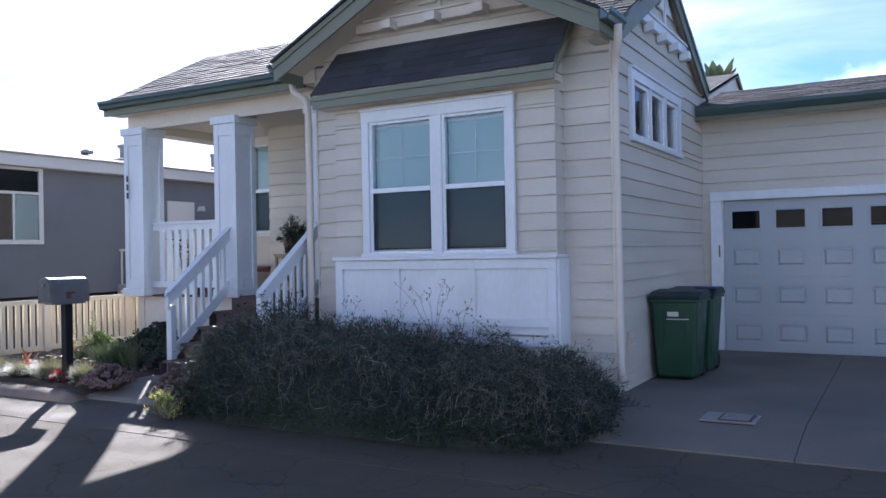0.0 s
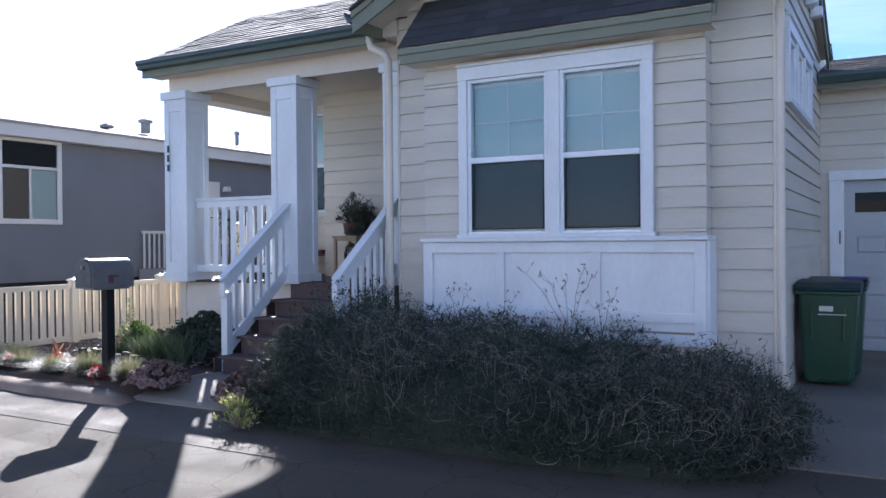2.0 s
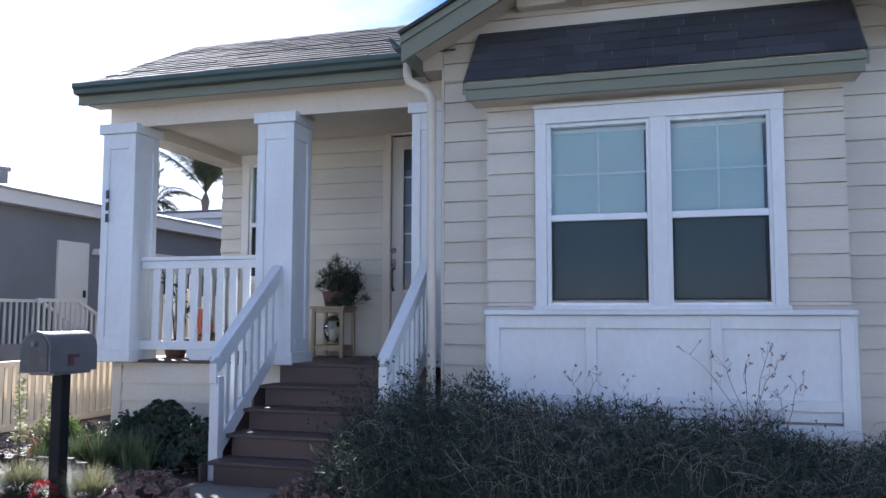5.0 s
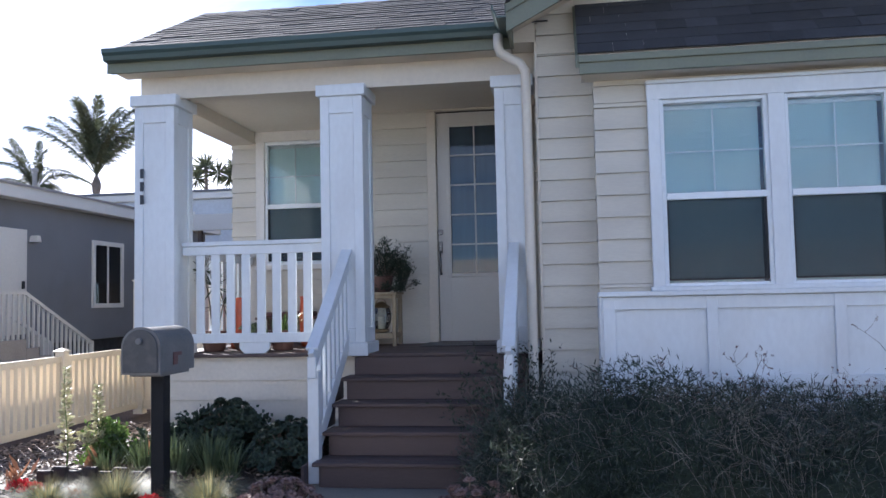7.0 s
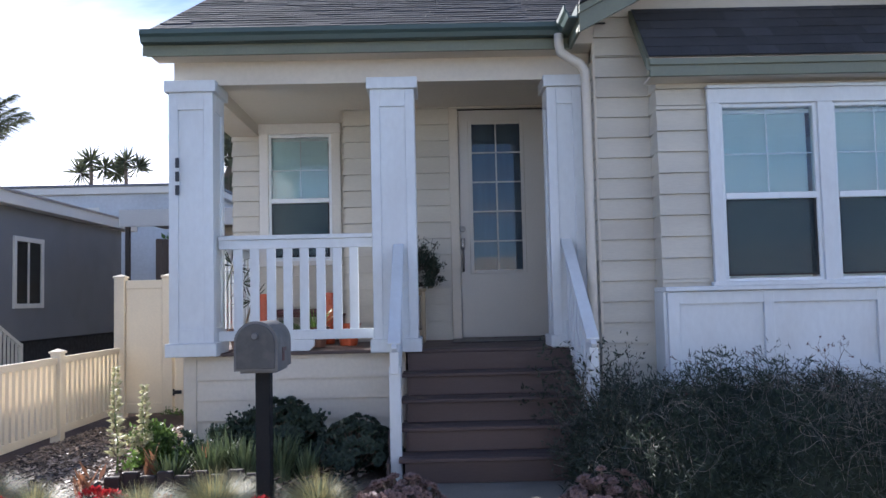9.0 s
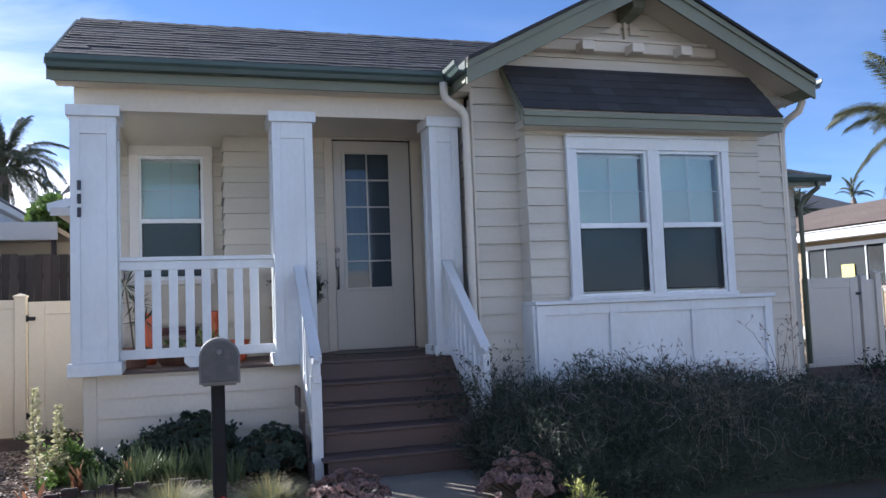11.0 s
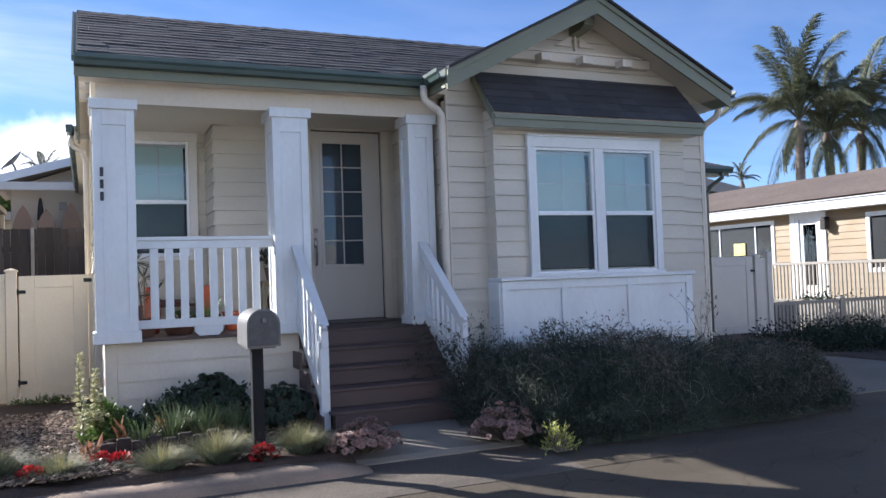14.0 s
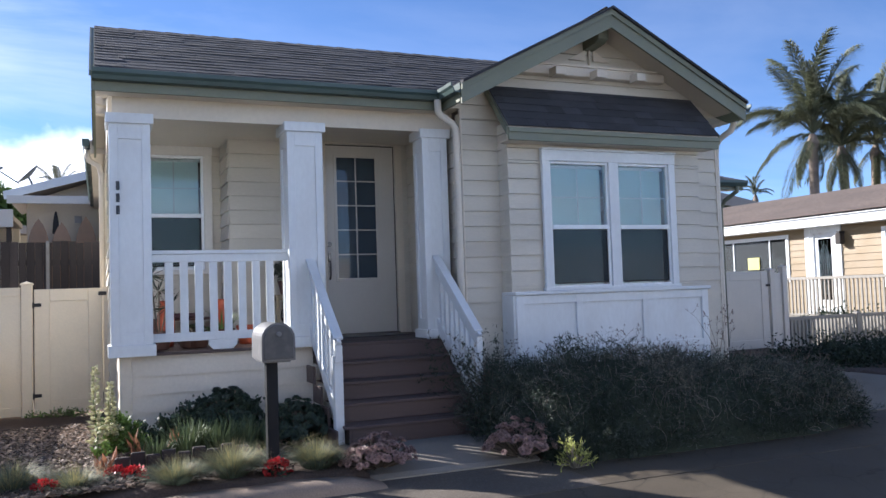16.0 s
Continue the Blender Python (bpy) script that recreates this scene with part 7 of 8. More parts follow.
def build_grey_house():
    h = thing("grey_house", (-17.3, 15.8, 0.1), "slate-grey neighbouring house with low pale roof", "house")
    X = -14.5
    part("wall", block(-20.2, X, 7.0, 23.9, 0.80, 3.68, 0.01), GREYWALL, h)
    part("skirt", block(-20.0, X - 0.12, 7.2, 23.7, 0.05, 0.80, 0), BLACK, h)
    part("fascia", block(X + 0.02, X + 0.30, 6.6, 24.3, 3.60, 3.85, 0.01), OFFWHITE, h)
    for y in (6.6, 24.25):
        part("fascia", prism([(-20.6, 3.60), (X + 0.30, 3.60), (X + 0.30, 3.85), (-17.35, 4.54), (-20.6, 3.85)], y, y + 0.05, "y"), OFFWHITE, h)
    rf = slope_slab([(X + 0.34, 6.55, 3.89), (X + 0.34, 24.35, 3.89), (-17.35, 24.35, 4.58), (-17.35, 6.55, 4.58)], 0.05, PALEROOF, h, "roof", "pale weathered low roof")
    slope_slab([(-20.6, 6.55, 3.89), (-20.6, 24.35, 3.89), (-17.35, 24.35, 4.58), (-17.35, 6.55, 4.58)], 0.05, PALEROOF, rf, "roof_deck")
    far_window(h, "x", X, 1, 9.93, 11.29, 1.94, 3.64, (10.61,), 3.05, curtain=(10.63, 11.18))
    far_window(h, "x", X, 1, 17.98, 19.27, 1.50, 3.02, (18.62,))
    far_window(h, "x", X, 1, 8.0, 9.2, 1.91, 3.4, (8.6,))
    d = part("side_door", block(X, X + 0.05, 14.78, 15.68, 1.02, 3.06, 0.005), OFFWHITE, h, "plain white side door")
    part("door_handle", block(X + 0.05, X + 0.09, 15.52, 15.58, 1.9, 2.05, 0.005), BLACK, d)
    part("wall_lamp", prism([(15.8, 2.83), (15.98, 2.83), (15.94, 2.96), (15.84, 2.96)], X, X + 0.16, "x", 0.01), OFFWHITE, h)
    for y, z, r in ((13.2, 4.3, 0.1), (14.3, 4.55, 0.11), (17.4, 4.6, 0.05)):
        zz = 3.97 + 0.69 * ((X + 0.34 + 15.5) / 3.19) - 0.05
        part("roof_vent", lathe([(r, 0), (r, z - zz - 0.1), (r * 1.5, z - zz - 0.09), (r * 1.5, z - zz - 0.03), (r * 0.9, z - zz)], (-15.5, y, zz), 12), PLATE, h)
    # landing, steps and white railings
    s = part("landing", block(X + 0.02, X + 1.0, 13.2, 14.35, 0.1, 0.98, 0.01), PALEROOF, h)
    for k in range(5):
        part("step", block(X + 0.02, X + 1.0, 14.35 + k * 0.36, 14.71 + k * 0.36, 0.1, 0.82 - 0.16 * k, 0.008), PALEROOF, s)
    for x in (X + 0.08, X + 0.98):
        for p, q in (((x, 13.25, 1.80), (x, 14.3, 1.80)), ((x, 14.3, 1.80), (x, 16.4, 0.80))):
            bm = bmesh.new()
            bar(bm, p, q, 0.06, 0.06)
            part("handrail", bm, OFFWHITE, s)
        part("newel", block(x - 0.03, x + 0.03, 16.36, 16.44, 0.05, 0.84, 0.005), OFFWHITE, s)
        for k in range(22):
            y = 13.3 + k * 0.14
            zt = 1.79 if y < 14.3 else 1.79 - (y - 14.3) * 0.476
            zb = 0.98 if y < 14.35 else (0.82 - 0.16 * int((y - 14.35) / 0.36) if y < 16.1 else 0.05)
            part("baluster", block(x - 0.018, x + 0.018, y - 0.018, y + 0.018, zb, zt, 0), OFFWHITE, s)


def build_far_left():
    b = thing("pale_building", (-20.0, 31.0, 0.1), "pale flat-roofed building behind the grey house", "building")
    part("wall", block(-27.0, -13.5, 29.0, 36.0, 0.05, 5.35, 0.02), material("pale_blue_render", (0.52, 0.55, 0.58), 0.8, 0.1, 0.6, 0.06, 10), b)
    part("parapet", block(-27.2, -13.3, 28.85, 36.2, 5.35, 5.6, 0.02), OFFWHITE, b)
    part("parapet_cap", block(-27.25, -13.25, 28.8, 36.25, 5.6, 5.68, 0.01), GREYWALL, b)
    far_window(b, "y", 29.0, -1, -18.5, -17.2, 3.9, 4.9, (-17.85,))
    c = thing("cream_building", (-12.0, 27.5, 0.1), "cream building with a grey roof behind the yard", "building")
    part("wall", block(-13.2, -9.2, 27.0, 33.0, 0.05, 3.7, 0.02), STUCCO, c)
    part("roof", prism([(-13.6, 3.7), (-8.9, 3.7), (-8.9, 3.95), (-13.6, 3.95)], 26.6, 33.3, "y", 0.01), PALEROOF, c)
    # board fence across the side yard
    f = thing("board_fence", (-9.4, 17.0, 0.1), "dark brown weathered wooden board fence", "fence")
    r = random.Random(7)
    x = -11.2
    while x < -8.12:
        w = r.uniform(0.13, 0.16)
        part("board", block(x, x + w - 0.006, 17.0 + r.uniform(0, 0.015), 17.03, 0.1, 2.80 + r.uniform(-0.02, 0.02), 0.003), BROWNWOOD, f)
        x += w
    part("rail", block(-11.2, -8.12, 17.03, 17.09, 2.35, 2.45, 0.003), BROWNWOOD, f)
    part("post", block(-9.18, -9.12, 16.95, 17.0, 0.1, 2.82, 0.003), PLATE, f)
    # shed with boards leaning before it
    s = thing("garden_shed", (-9.0, 20.6, 0.1), "cream garden shed with a grey gabled roof", "shed")
    part("wall", block(-9.75, -7.9, 20.2, 23.0, 0.1, 3.95, 0.01), STUCCO, s)
    part("roof", prism([(-10.1, 3.95), (-8.4, 4.45), (-7.2, 4.45), (-7.2, 4.62), (-8.4, 4.62), (-10.15, 4.1)], 19.7, 23.3, "y", 0.01), PALEROOF, s)
    part("rake_board", prism([(-10.15, 3.93), (-8.4, 4.43), (-7.2, 4.43), (-7.2, 4.63), (-8.4, 4.63), (-10.18, 4.11)], 19.655, 19.695, "y", 0.004), VINYL, s, "pale rake board")
    part("gable_wall", prism([(-9.74, 3.95), (-8.4, 4.42), (-7.9, 4.42), (-7.9, 3.95)], 20.2, 20.3, "y"), STUCCO, s)
    part("fascia", block(-10.1, -7.3, 19.61, 19.65, 3.84, 4.02, 0.005), OFFWHITE, s)
    part("porthole", block(-8.75, -8.6, 20.17, 20.2, 3.45, 3.62, 0.004), PLATE, s)
    for k, (x, h) in enumerate(((-9.47, 3.5), (-9.0, 3.42), (-8.5, 3.55))):
        prof = [(max(0.003, 0.25 * (1 - (i / 24) ** 11) * (0.7 + 0.3 * math.sin(min(1.0, i / 12) * math.pi / 2))), 0.15 + (h - 0.15) * i / 24) for i in range(25)]
        pts = [(x + w, z) for w, z in prof] + [(x - w, z) for w, z in prof[::-1]]
        sb = thing("surfboard", (x, 19.6, 0.1), "worn brown surfboard standing on end", "surfboard", "surfboards")
        part("deck", prism(pts, 19.58, 19.64, "y", 0.0), SURF, sb)
    ws = thing("wetsuit", (-9.15, 20.17, 3.4), "dark wetsuit hanging on the shed wall", "wetsuit")
    part("cloth", prism([(-9.22, 3.2), (-9.06, 3.2), (-9.09, 3.5), (-9.13, 3.72), (-9.16, 3.72), (-9.2, 3.5)], 20.14, 20.196, "y", 0.01), BLACK, ws)
    d = thing("satellite_dish", (-9.62, 19.9, 4.1), "small dark satellite dish on the shed roof", "satellite dish")
    face = Vector((-0.70, -0.10, 0.70)).normalized()
    mid = Vector((-9.70, 19.9, 4.54))
    ua = face.cross(Vector((0, 1, 0))).normalized()
    ub = face.cross(ua)
    bm = bmesh.new()
    shells = []
    for lift in (0.0, 0.012):
        rings = [[bm.verts.new(mid - face * (0.075 - lift))]]
        for k in range(1, 6):
            q = 0.29 * k / 5
            rings.append([bm.verts.new(mid + (ua * math.cos(i * math.pi / 10) + ub * math.sin(i * math.pi / 10)) * q + face * (0.075 * (k / 5) ** 2 - 0.075 + lift)) for i in range(20)])
        for i in range(20):
            bm.faces.new((rings[0][0], rings[1][i], rings[1][(i + 1) % 20]))
            for k in range(1, 5):
                bm.faces.new((rings[k][i], rings[k + 1][i], rings[k + 1][(i + 1) % 20], rings[k][(i + 1) % 20]))
        shells.append(rings[5])
    for i in range(20):
        bm.faces.new((shells[0][i], shells[0][(i + 1) % 20], shells[1][(i + 1) % 20], shells[1][i]))
    bmesh.ops.recalc_face_normals(bm, faces=bm.faces)
    part("reflector", bm, TEAL, d)
    bm = bmesh.new()
    tube(bm, [(-9.62, 19.88, 4.1), (-9.62, 19.88, 4.34), (-9.68, 19.89, 4.46)], 0.025, 8)
    part("mast", bm, TEAL, d)
    low = mid + Vector((-0.17, 0.0, -0.22))
    tip = low + Vector((-0.42, 0.12, 0.30))
    bm = bmesh.new()
    tube(bm, [low, tip], 0.016, 8)
    part("arm", bm, TEAL, d)
    bm = bmesh.new()
    tube(bm, [tip + Vector((-0.03, 0, -0.01)), tip + Vector((0.01, -0.01, 0.05)), tip + Vector((0.08, -0.03, 0.07))], [0.035, 0.04, 0.03], 10)
    part("feed_horn", bm, TEAL, d)
    c = thing("canopy", (-11.0, 21.0, 0.1), "low white canopy roof over the yard", "canopy")
    part("roof", block(-13.0, -10.05, 20.0, 23.0, 3.55, 3.68, 0.01), PALEROOF, c)
    part("side_panel", block(-12.8, -10.1, 22.9, 22.95, 2.2, 3.55, 0.01), OFFWHITE, c)
    part("fascia", block(-13.05, -10.0, 19.93, 19.99, 3.34, 3.74, 0.01), OFFWHITE, c)
    for x in (-12.9, -10.1):
        part("post", block(x - 0.05, x + 0.05, 20.05, 20.15, 0.1, 3.55, 0.005), BROWNWOOD, c)


def build_tan_house():
    X = 11.5
    h = thing("tan_house", (14.5, 17.0, 0.1), "tan lap-sided neighbouring house with white trim", "house")
    hole = [(16.55, 17.86, 0.5, 3.1), (18.5, 21.75, 1.5, 2.97), (13.1, 15.22, 1.3, 2.95)]
    w = wall(h, "x", X, -1, 9.0, 25.0, 0.45, 3.1, hole, mat=TAN, start=0.45, lap=0.2)
    part("base", block(X - 0.02, X + 0.3, 9.0, 25.0, 0.05, 0.45, 0), OFFWHITE, h)
    part("wall_core", block(X + 0.3, 19.3, 9.0, 25.0, 0.05, 3.1, 0), TAN, h)
    part("fascia", block(X - 0.45, X - 0.40, 8.5, 25.4, 3.10, 3.42, 0.01), VINYL, h)
    part("soffit", block(X - 0.40, X, 8.5, 25.4, 3.10, 3.13, 0), VINYL, h)
    part("gutter_lip", block(X - 0.5, X - 0.45, 8.5, 25.4, 3.36, 3.45, 0.008), VINYL, h)
    rf = slope_slab([(X - 0.5, 8.4, 3.45), (X - 0.5, 25.5, 3.45), (15.5, 25.5, 4.62), (15.5, 8.4, 4.62)], 0.06, BROWNROOF, h, "roof", "brown shingle roof")
    slope_slab([(19.8, 8.4, 3.45), (19.8, 25.5, 3.45), (15.5, 25.5, 4.62), (15.5, 8.4, 4.62)], 0.06, BROWNROOF, rf, "roof_deck")
    # white door surround, door with a tall leaded light
    part("door_surround", block(X - 0.06, X, 17.66, 17.86, 0.5, 3.1, 0.005), VINYL, h)
    part("door_surround", block(X - 0.05, X + 0.02, 17.54, 17.66, 0.5, 3.1, 0.005), VINYL, h)
    part("door_surround", block(X - 0.06, X, 16.55, 16.82, 0.5, 3.1, 0.005), VINYL, h)
    part("door_surround", block(X - 0.06, X, 16.82, 17.54, 2.92, 3.1, 0.005), VINYL, h)
    d = part("entrance_door", block(X - 0.01, X + 0.04, 16.82, 17.54, 0.6, 2.92, 0.004), VINYL, h, "white entrance door with leaded glass")
    part("door_light", block(X - 0.02, X - 0.012, 16.94, 17.40, 0.95, 2.75, 0.003), DARKGLASS, d)
    part("dark_backing", block(X - 0.0115, X - 0.0105, 16.94, 17.40, 0.95, 2.75, 0), GREYWALL, d)
    for rr, tall in ((0.09, 7.0), (0.16, 4.6)):
        bm = bmesh.new()
        tube(bm, [(X - 0.024, 17.17 + rr * math.cos(t), 1.85 + rr * tall * math.sin(t)) for t in [i * math.pi / 16 for i in range(33)]], 0.006, 5)
        part("leading", bm, TEAL, d)
    for u in (17.07, 17.17, 17.27):
        bm = bmesh.new()
        tube(bm, [(X - 0.023, u + 0.025 * math.sin(i * 1.3 + u * 40), 1.0 + i * 0.17) for i in range(11)], 0.004, 5)
        part("leading", bm, TEAL, d)
    lamp = part("wall_lamp", block(X - 0.25, X - 0.02, 16.42, 16.54, 2.85, 2.92, 0.01), BLACK, h, "grey lantern wall lamp")
    part("lamp_glass", block(X - 0.26, X - 0.08, 16.38, 16.58, 2.55, 2.85, 0.02), BROWNWOOD, lamp)
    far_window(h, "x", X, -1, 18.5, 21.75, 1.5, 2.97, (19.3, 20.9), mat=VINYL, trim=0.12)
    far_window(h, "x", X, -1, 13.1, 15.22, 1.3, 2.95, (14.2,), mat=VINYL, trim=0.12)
    part("window_notice", block(X - 0.045, X - 0.022, 19.75, 20.25, 1.93, 2.32, 0), SIGN, h, "pale yellow notice in the window")
    # raised deck with railing before the house
    dk = thing("deck_railing", (9.7, 15.5, 0.1), "beige railing of the neighbour's raised deck", "railing")
    part("deck", block(9.55, X - 0.1, 12.9, 18.8, 0.1, 0.50, 0.01), RAILGREY, dk)
    part("top_rail", block(9.55, 9.65, 12.9, 18.8, 1.56, 1.64, 0.006), RAILGREY, dk)
    part("bottom_rail", block(9.57, 9.63, 12.9, 18.8, 0.58, 0.64, 0.006), RAILGREY, dk)
    me = None
    for k in range(46):
        y = 12.98 + k * 0.127
        if me is None:
            bm = bmesh.new()
            add(bm, -0.02, 0.02, -0.02, 0.02, -0.47, 0.47)
            me = bpy.data.meshes.new("baluster"); bm.to_mesh(me); bm.free()
        ob = mesh_part("baluster", me, RAILGREY, dk)
        ob.location = (9.6, y, 1.10)
    shrub("ground_cover", (4.25, 9.75, 0.11), (1.55, 2.45, 0.22), "low dark evergreen ground cover beside the drive", LEAF_DARK, 11000, (0.05, 0.09), 0.5, 60, 151, 0.4)
    # made-up shrubs; their dark leaves give the shade between the pickets
    shrub("low_shrub", (7.3, 13.1, 0.0), (2.5, 0.35, 0.8), "dark shrubs added to shade the gaps of the low picket fence", LEAF_DARK, 7000, (0.06, 0.1), 0.6, 90, 152, 0.4)
    b = thing("grey_roofed_house", (16.0, 33.0, 0.1), "distant house with a low grey gable roof", "house")
    part("wall", block(9.0, 24.0, 31.0, 38.0, 0.05, 4.9, 0.02), STUCCO, b)
    part("roof", prism([(8.4, 4.8), (24.6, 4.8), (24.6, 5.0), (16.2, 6.6), (8.4, 5.0)], 30.6, 38.4, "y"), PALEROOF, b)


def frond_mesh(L, droop, n, leaf, seed, width=0.05):
    """One feather frond along +x, arching over, with paired leaflets that hang on both sides."""
    r = random.Random(seed)
    verts, faces = [], []
    bend = 0.10 * L * (r.random() - 0.5)
    path = [Vector((L * (f - 0.20 * droop * f ** 2.4), bend * f * f, L * (0.42 * f - 0.72 * droop * f ** 2.3))) for f in [i / 16 for i in range(17)]]
    prev = None
    for i, p in enumerate(path):
        o = len(verts)
        w = 0.012 * (1 - i / 18)
        verts += [tuple(p + Vector((0, w, 0))), tuple(p + Vector((0, -w, 0))), tuple(p + Vector((0, 0, w * 1.4)))]
        if prev is not None:
            for k in range(3):
                faces.append((prev + k, prev + (k + 1) % 3, o + (k + 1) % 3, o + k))
        prev = o
    for i in range(n):
        f = 0.16 + 0.84 * i / n
        q = f * 16
        a = path[min(int(q), 15)].lerp(path[min(int(q) + 1, 16)], q - int(q))
        d = (path[min(int(q) + 1, 16)] - path[min(int(q), 15)]).normalized()
        ll = leaf * (math.sin(math.pi * min(1, 0.22 + 0.74 * f)) ** 0.5) * r.uniform(0.75, 1.15)
        for s in (-1, 1):
            e = (d * r.uniform(0.45, 0.8) + Vector((0, s, 0)) * r.uniform(0.5, 0.8) + Vector((0, 0, r.uniform(-0.35, 0.3)))).normalized()
            m = a + e * ll * 0.5
            t = m + (e * 0.38 + Vector((0.1 * d.x, 0, -0.6))) * ll * r.uniform(0.7, 1.1)
            sd = (e.cross(Vector((0, 0, 1))).normalized() + Vector((0, 0, 0.5))) * width / 2
            o = len(verts)
            verts += [tuple(a - sd * 0.5), tuple(a + sd * 0.5), tuple(m + sd), tuple(m - sd), tuple(t)]
            faces += [(o, o + 1, o + 2, o + 3), (o + 3, o + 2, o + 4)]
    me = bpy.data.meshes.new("frond")
    me.from_pydata(verts, [], faces)
    me.materials.append(PALMLEAF)
    return me


FRONDS = [frond_mesh(1.0, dr, 150, 0.165, 200 + k, 0.0072) for k, dr in enumerate((0.45, 0.9, 1.2, 1.5))]


def palm(at, height, size, label, lean=(0, 0), trunk=0.32, n=20, seed=1, dead=3, low=2.0):
    """A feather palm; low: the angle of its lowest green fronds."""
    r = random.Random(seed)
    t = thing("palm_tree", at, label, "palm tree", "palms")
    at = Vector(at)
    top = at + Vector((lean[0], lean[1], height))
    bm = bmesh.new()
    pts, rad = [], []
    for i in range(19):
        f = i / 18
        pts.append(at.lerp(top, f) + Vector((lean[0], lean[1], 0)) * (f * f - f) * 0.5)
        swell = 1.35 * math.exp(-((f - 0.945) / 0.035) ** 2)
        rad.append(trunk * (1.1 - 0.3 * f + 0.03 * (i % 2)) * (1 + 0.3 * swell) * (1.0 if f < 0.98 else 0.6))
    tube(bm, pts, rad, 12)
    part("trunk", bm, PALMTRUNK, t, "ringed grey-brown trunk", True)
    for k in range(n + dead):
        a = 2.399 * k + r.uniform(-0.35, 0.35)
        if k < n:
            rise = 84 - (84 - low) * (k / n) ** 1.1 + r.uniform(-7, 7)
            me = FRONDS[min(3, int(4 * (k / n) * max(0.0, 1 - low / 40) + r.random() * 0.8))]
            s = size * r.uniform(0.8, 1.12)
        else:
            rise, me, s = -60 + r.uniform(-12, 12), FRONDS[0], size * r.uniform(0.45, 0.62)
        ob = mesh_part("frond", me, None, t)
        ob.matrix_basis = Matrix.Translation(top) @ Euler((r.uniform(-0.5, 0.5), -radians(rise - 18), a)).to_matrix().to_4x4() @ Matrix.Diagonal((s, s, s, 1))
    return t


def spiky_tree(at, h, size, seed, label="dracaena tree with spiky leaf heads"):
    r = random.Random(seed)
    t = thing("dracaena_tree", at, label, "tree", "spiky trees")
    at = Vector(at)
    bm = bmesh.new()
    tube(bm, [at, at + Vector((0.1, 0, h * 0.6)), at + Vector((0, 0, h))], [0.18, 0.14, 0.1], 8)
    part("trunk", bm, PALMTRUNK, t)
    lv = []
    for c in (Vector((0, 0, 0)), Vector((size * 0.6, 0, -size * 0.3)), Vector((-size * 0.5, 0.2, -size * 0.5))):
        for k in range(90):
            d = rand_dir(r, 0.15)
            lv.append((at + Vector((0, 0, h)) + c, d, side_of(d, r), size * r.uniform(0.6, 1.0), 0.11))
    leaf_cloud("crown", PALMLEAF, t, lv)


def broad_tree(at, h, size, seed, mat=None, label="distant dense green tree"):
    r = random.Random(seed)
    t = thing("tree", at, label, "tree", "far trees")
    at = Vector(at)
    bm = bmesh.new()
    tube(bm, [at, at + Vector((0.1, 0, h * 0.4)), at + Vector((0, 0.1, h * 0.7))], [0.3, 0.22, 0.1], 8)
    for k in range(7):
        d = rand_dir(r, 0.6)
        p = at + Vector((0, 0, h * r.uniform(0.3, 0.6)))
        tube(bm, [p, p + d * size * 0.5], [0.1, 0.03], 6, False)
    part("trunk", bm, PALMTRUNK, t)
    lv = []
    for c in range(26):
        q = rand_dir(r)
        c0 = at + Vector((0, 0, h * 0.72)) + Vector((q.x * size, q.y * size, q.z * size * 0.7)) * r.uniform(0.3, 0.9)
        for k in range(150):
            d = rand_dir(r, 0.3)
            lv.append((c0 + rand_dir(r) * size * 0.32 * r.random() ** 0.5, d, side_of(d, r), r.uniform(0.18, 0.34), 0.14))
    leaf_cloud("crown", mat or LEAF_DARK, t, lv)


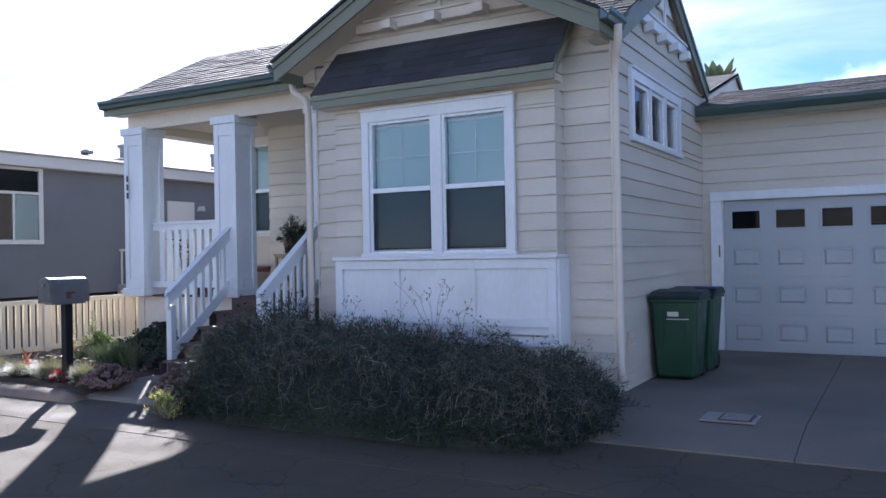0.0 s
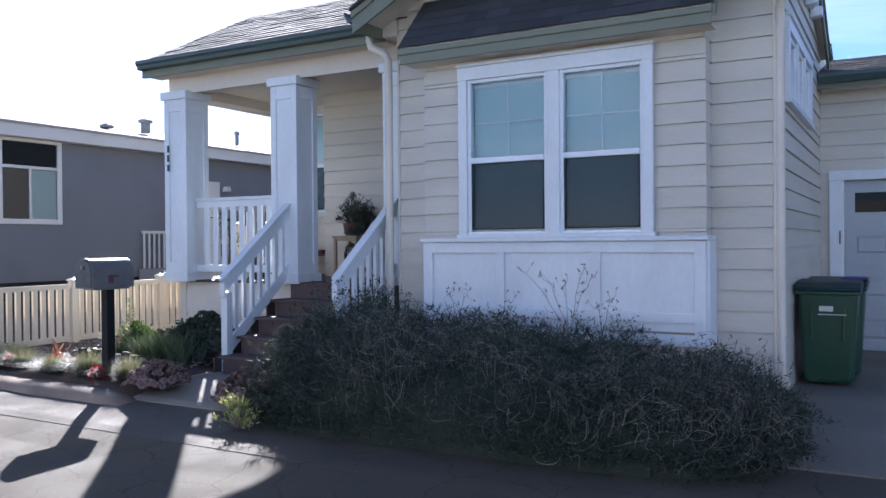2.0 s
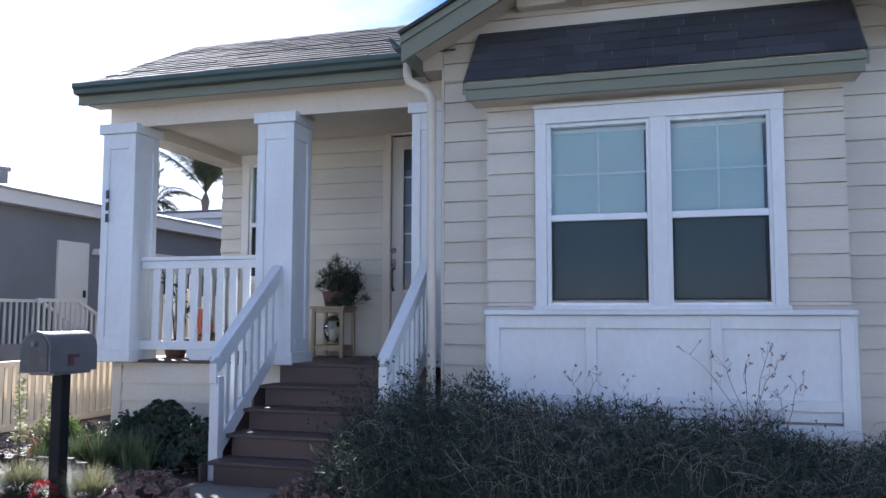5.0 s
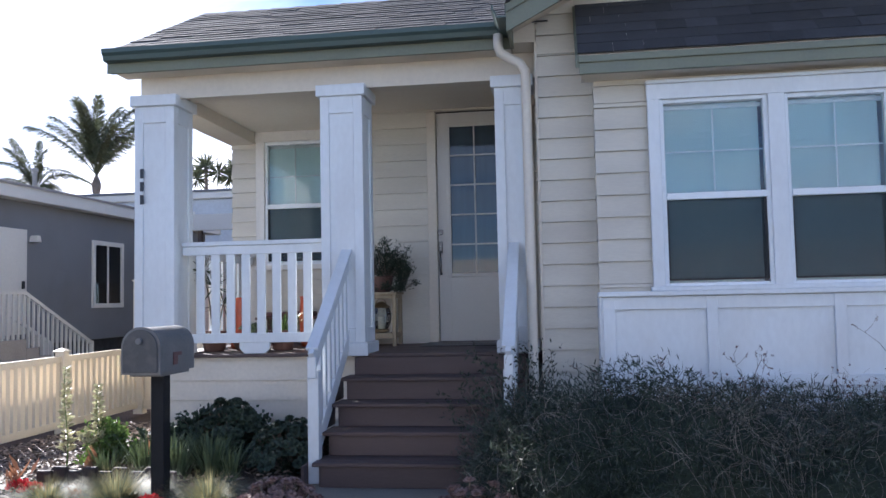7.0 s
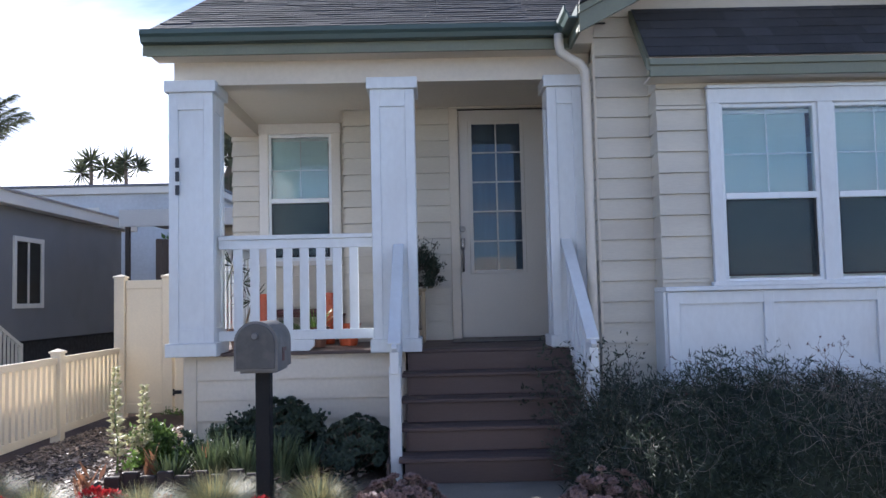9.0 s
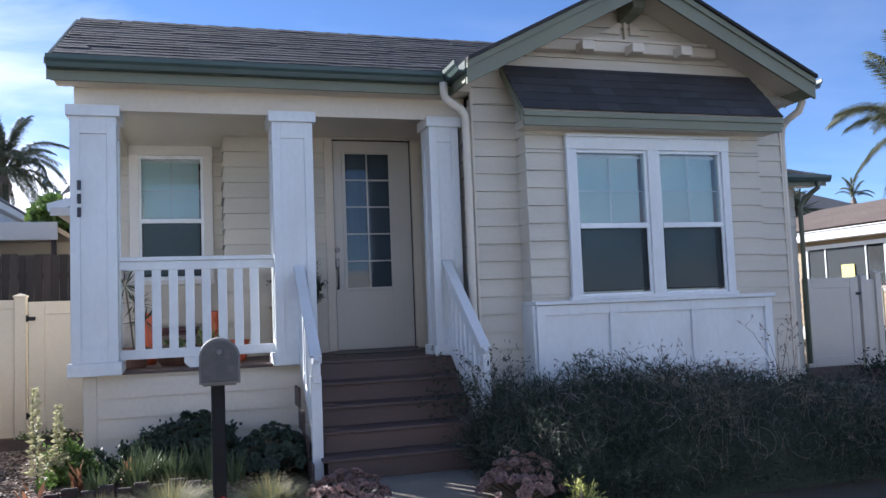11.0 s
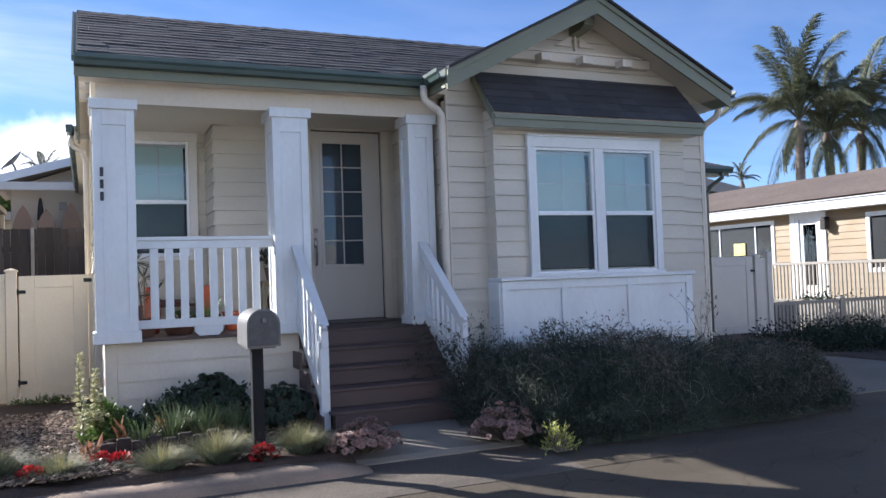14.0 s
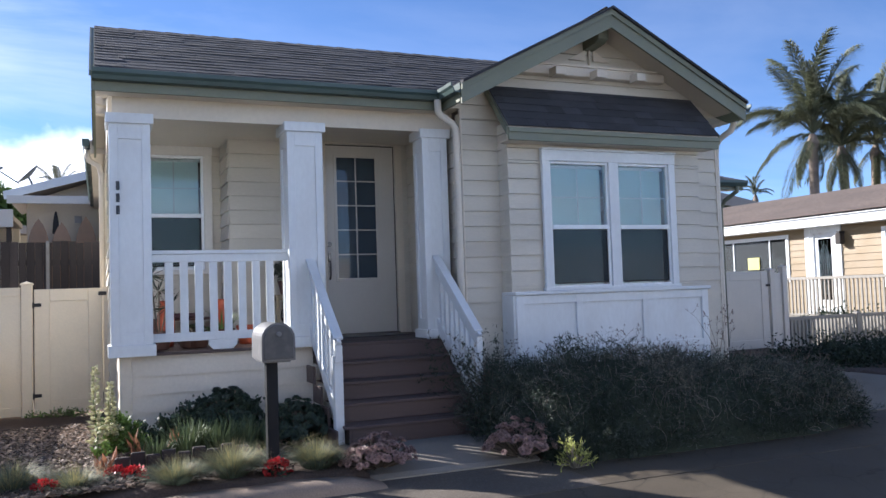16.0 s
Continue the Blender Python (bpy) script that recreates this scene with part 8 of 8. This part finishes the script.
def build_trees():
    # by the tan house
    palm((29.5, 34.0, 0.0), 9.9, 5.8, "tall feather palm beyond the tan house", (0.2, 0), 0.30, 17, 301, 2, 30.0)
    palm((32.9, 34.6, 0.0), 9.4, 5.6, "tall feather palm with hanging old fronds", (-0.3, 0), 0.30, 20, 302, 4, 12.0)
    palm((35.8, 35.2, 0.0), 9.7, 5.8, "tall feather palm in a group of three", (0.4, 0), 0.30, 20, 303, 4, 12.0)
    palm((25.1, 34.0, 0.0), 6.3, 1.2, "small sunlit palm behind the tan house", (0.1, 0), 0.14, 14, 306, 1, 25.0)
    spiky_tree((17.5, 30.0, 0.0), 5.6, 1.4, 304, "pale spiky yucca behind the garage")
    broad_tree((35.0, 36.5, 0.0), 6.5, 2.2, 305, LEAF_FRESH)
    # beyond the grey house
    palm((-33.9, 50.0, 0.0), 10.0, 5.4, "tall feather palm with upswept fronds beyond the grey house", (0.1, 0), 0.26, 22, 311, 0, 46.0)
    palm((-38.6, 51.0, 0.0), 9.3, 3.9, "feather palm beyond the grey house", (-0.2, 0), 0.26, 18, 312, 1, 5.0)
    spiky_tree((-26.3, 50.0, 0.0), 10.3, 1.4, 313)
    spiky_tree((-24.4, 50.5, 0.0), 10.3, 1.25, 314)
    broad_tree((-25.2, 48.0, 0.0), 7.6, 1.9, 315, LEAF_FRESH)
    # behind the side yard
    palm((-14.6, 36.0, 0.0), 7.4, 3.0, "feather palm behind the yard", (0.2, 0), 0.3, 30, 321, 4)
    broad_tree((-16.0, 40.0, 0.0), 6.2, 2.4, 322)
    broad_tree((-13.0, 27.5, 0.0), 4.6, 1.5, 323, LEAF_FRESH)
    broad_tree((-10.5, 40.0, 0.0), 6.2, 2.0, 324)
    # broad paddle leaves behind the roof
    b = thing("banana_plant", (-3.25, 28.0, 0.0), "tall plant with broad green paddle leaves", "plant")
    bm = bmesh.new()
    tube(bm, [(-3.25, 28.0, 0.0), (-3.2, 28.0, 3.5), (-3.25, 28.0, 6.7)], [0.16, 0.13, 0.08], 8)
    part("stem", bm, PALMTRUNK, b)
    for a, lean, L in ((-1.2, 0.3, 1.2), (-0.5, 0.12, 1.2), (0.15, 0.2, 1.05), (0.8, 0.4, 1.25), (1.3, 0.55, 0.95), (2.6, 0.4, 1.1), (3.9, 0.5, 1.1)):
        out = Vector((math.sin(a), -0.35 * math.cos(a), 0)).normalized()
        wide = Vector((0.75, 0.6, 0.0)) if abs(math.sin(a)) < 0.5 else Vector((0.35, 0.8, 0.2))
        bm = bmesh.new()
        rows = []
        for i in range(8):
            f = i / 7
            p = Vector((-3.25, 28.0, 6.6)) + out * lean * L * f * (0.6 + 0.5 * f) + Vector((0, 0, L * f * (1 - 0.2 * lean * f)))
            w = wide.normalized() * (0.02 if f < 0.2 else 0.19 * math.sin(math.pi * min(1.0, (f - 0.1) / 0.9)) ** 0.6 + 0.004)
            rows.append([bm.verts.new(p - w + out * 0.03), bm.verts.new(p), bm.verts.new(p + w + out * 0.03)])
        for q0, q1 in zip(rows, rows[1:]):
            for j in range(2):
                bm.faces.new((q0[j], q0[j + 1], q1[j + 1], q1[j]))
        part("leaf", bm, LEAF_ALOE, b)
    broad_tree((-11.2, 27.6, 0.0), 6.4, 1.1, 325, LEAF_FRESH)
    palm((-9.45, 27.0, 0.0), 4.95, 1.2, "small feathery palm behind the shed", (0.1, 0), 0.12, 16, 326, 1, 10.0)
    # broad-leaved plant beyond the garage roof
    r = random.Random(330)
    t = thing("bird_of_paradise", (-2.7, 22.0, -0.04), "tall broad-leaved plant behind the garage", "plant")
    bm = bmesh.new()
    lv = []
    for k in range(16):
        d = rand_dir(r, 1.2)
        p = Vector((-2.7 + r.uniform(-0.2, 0.2), 22.0, -0.05))
        e = Vector((-2.75 + d.x * 0.4, 22.0 + d.y * 0.4, r.uniform(4.5, 4.95)))
        tube(bm, [p, e], [0.05, 0.03], 6)
        lv.append((e, (d + Vector((d.x, 0, 0.6))).normalized(), Vector((0.9, -0.3, 0)).normalized() if k % 2 else Vector((0.5, -0.8, 0)).normalized(), r.uniform(0.38, 0.55), 0.17))
    part("stalk_growth", bm, LEAF_FRESH, t)
    leaf_cloud("leaves", LEAF_ALOE, t, lv)


build_grey_house()
build_far_left()
build_tan_house()
build_trees()
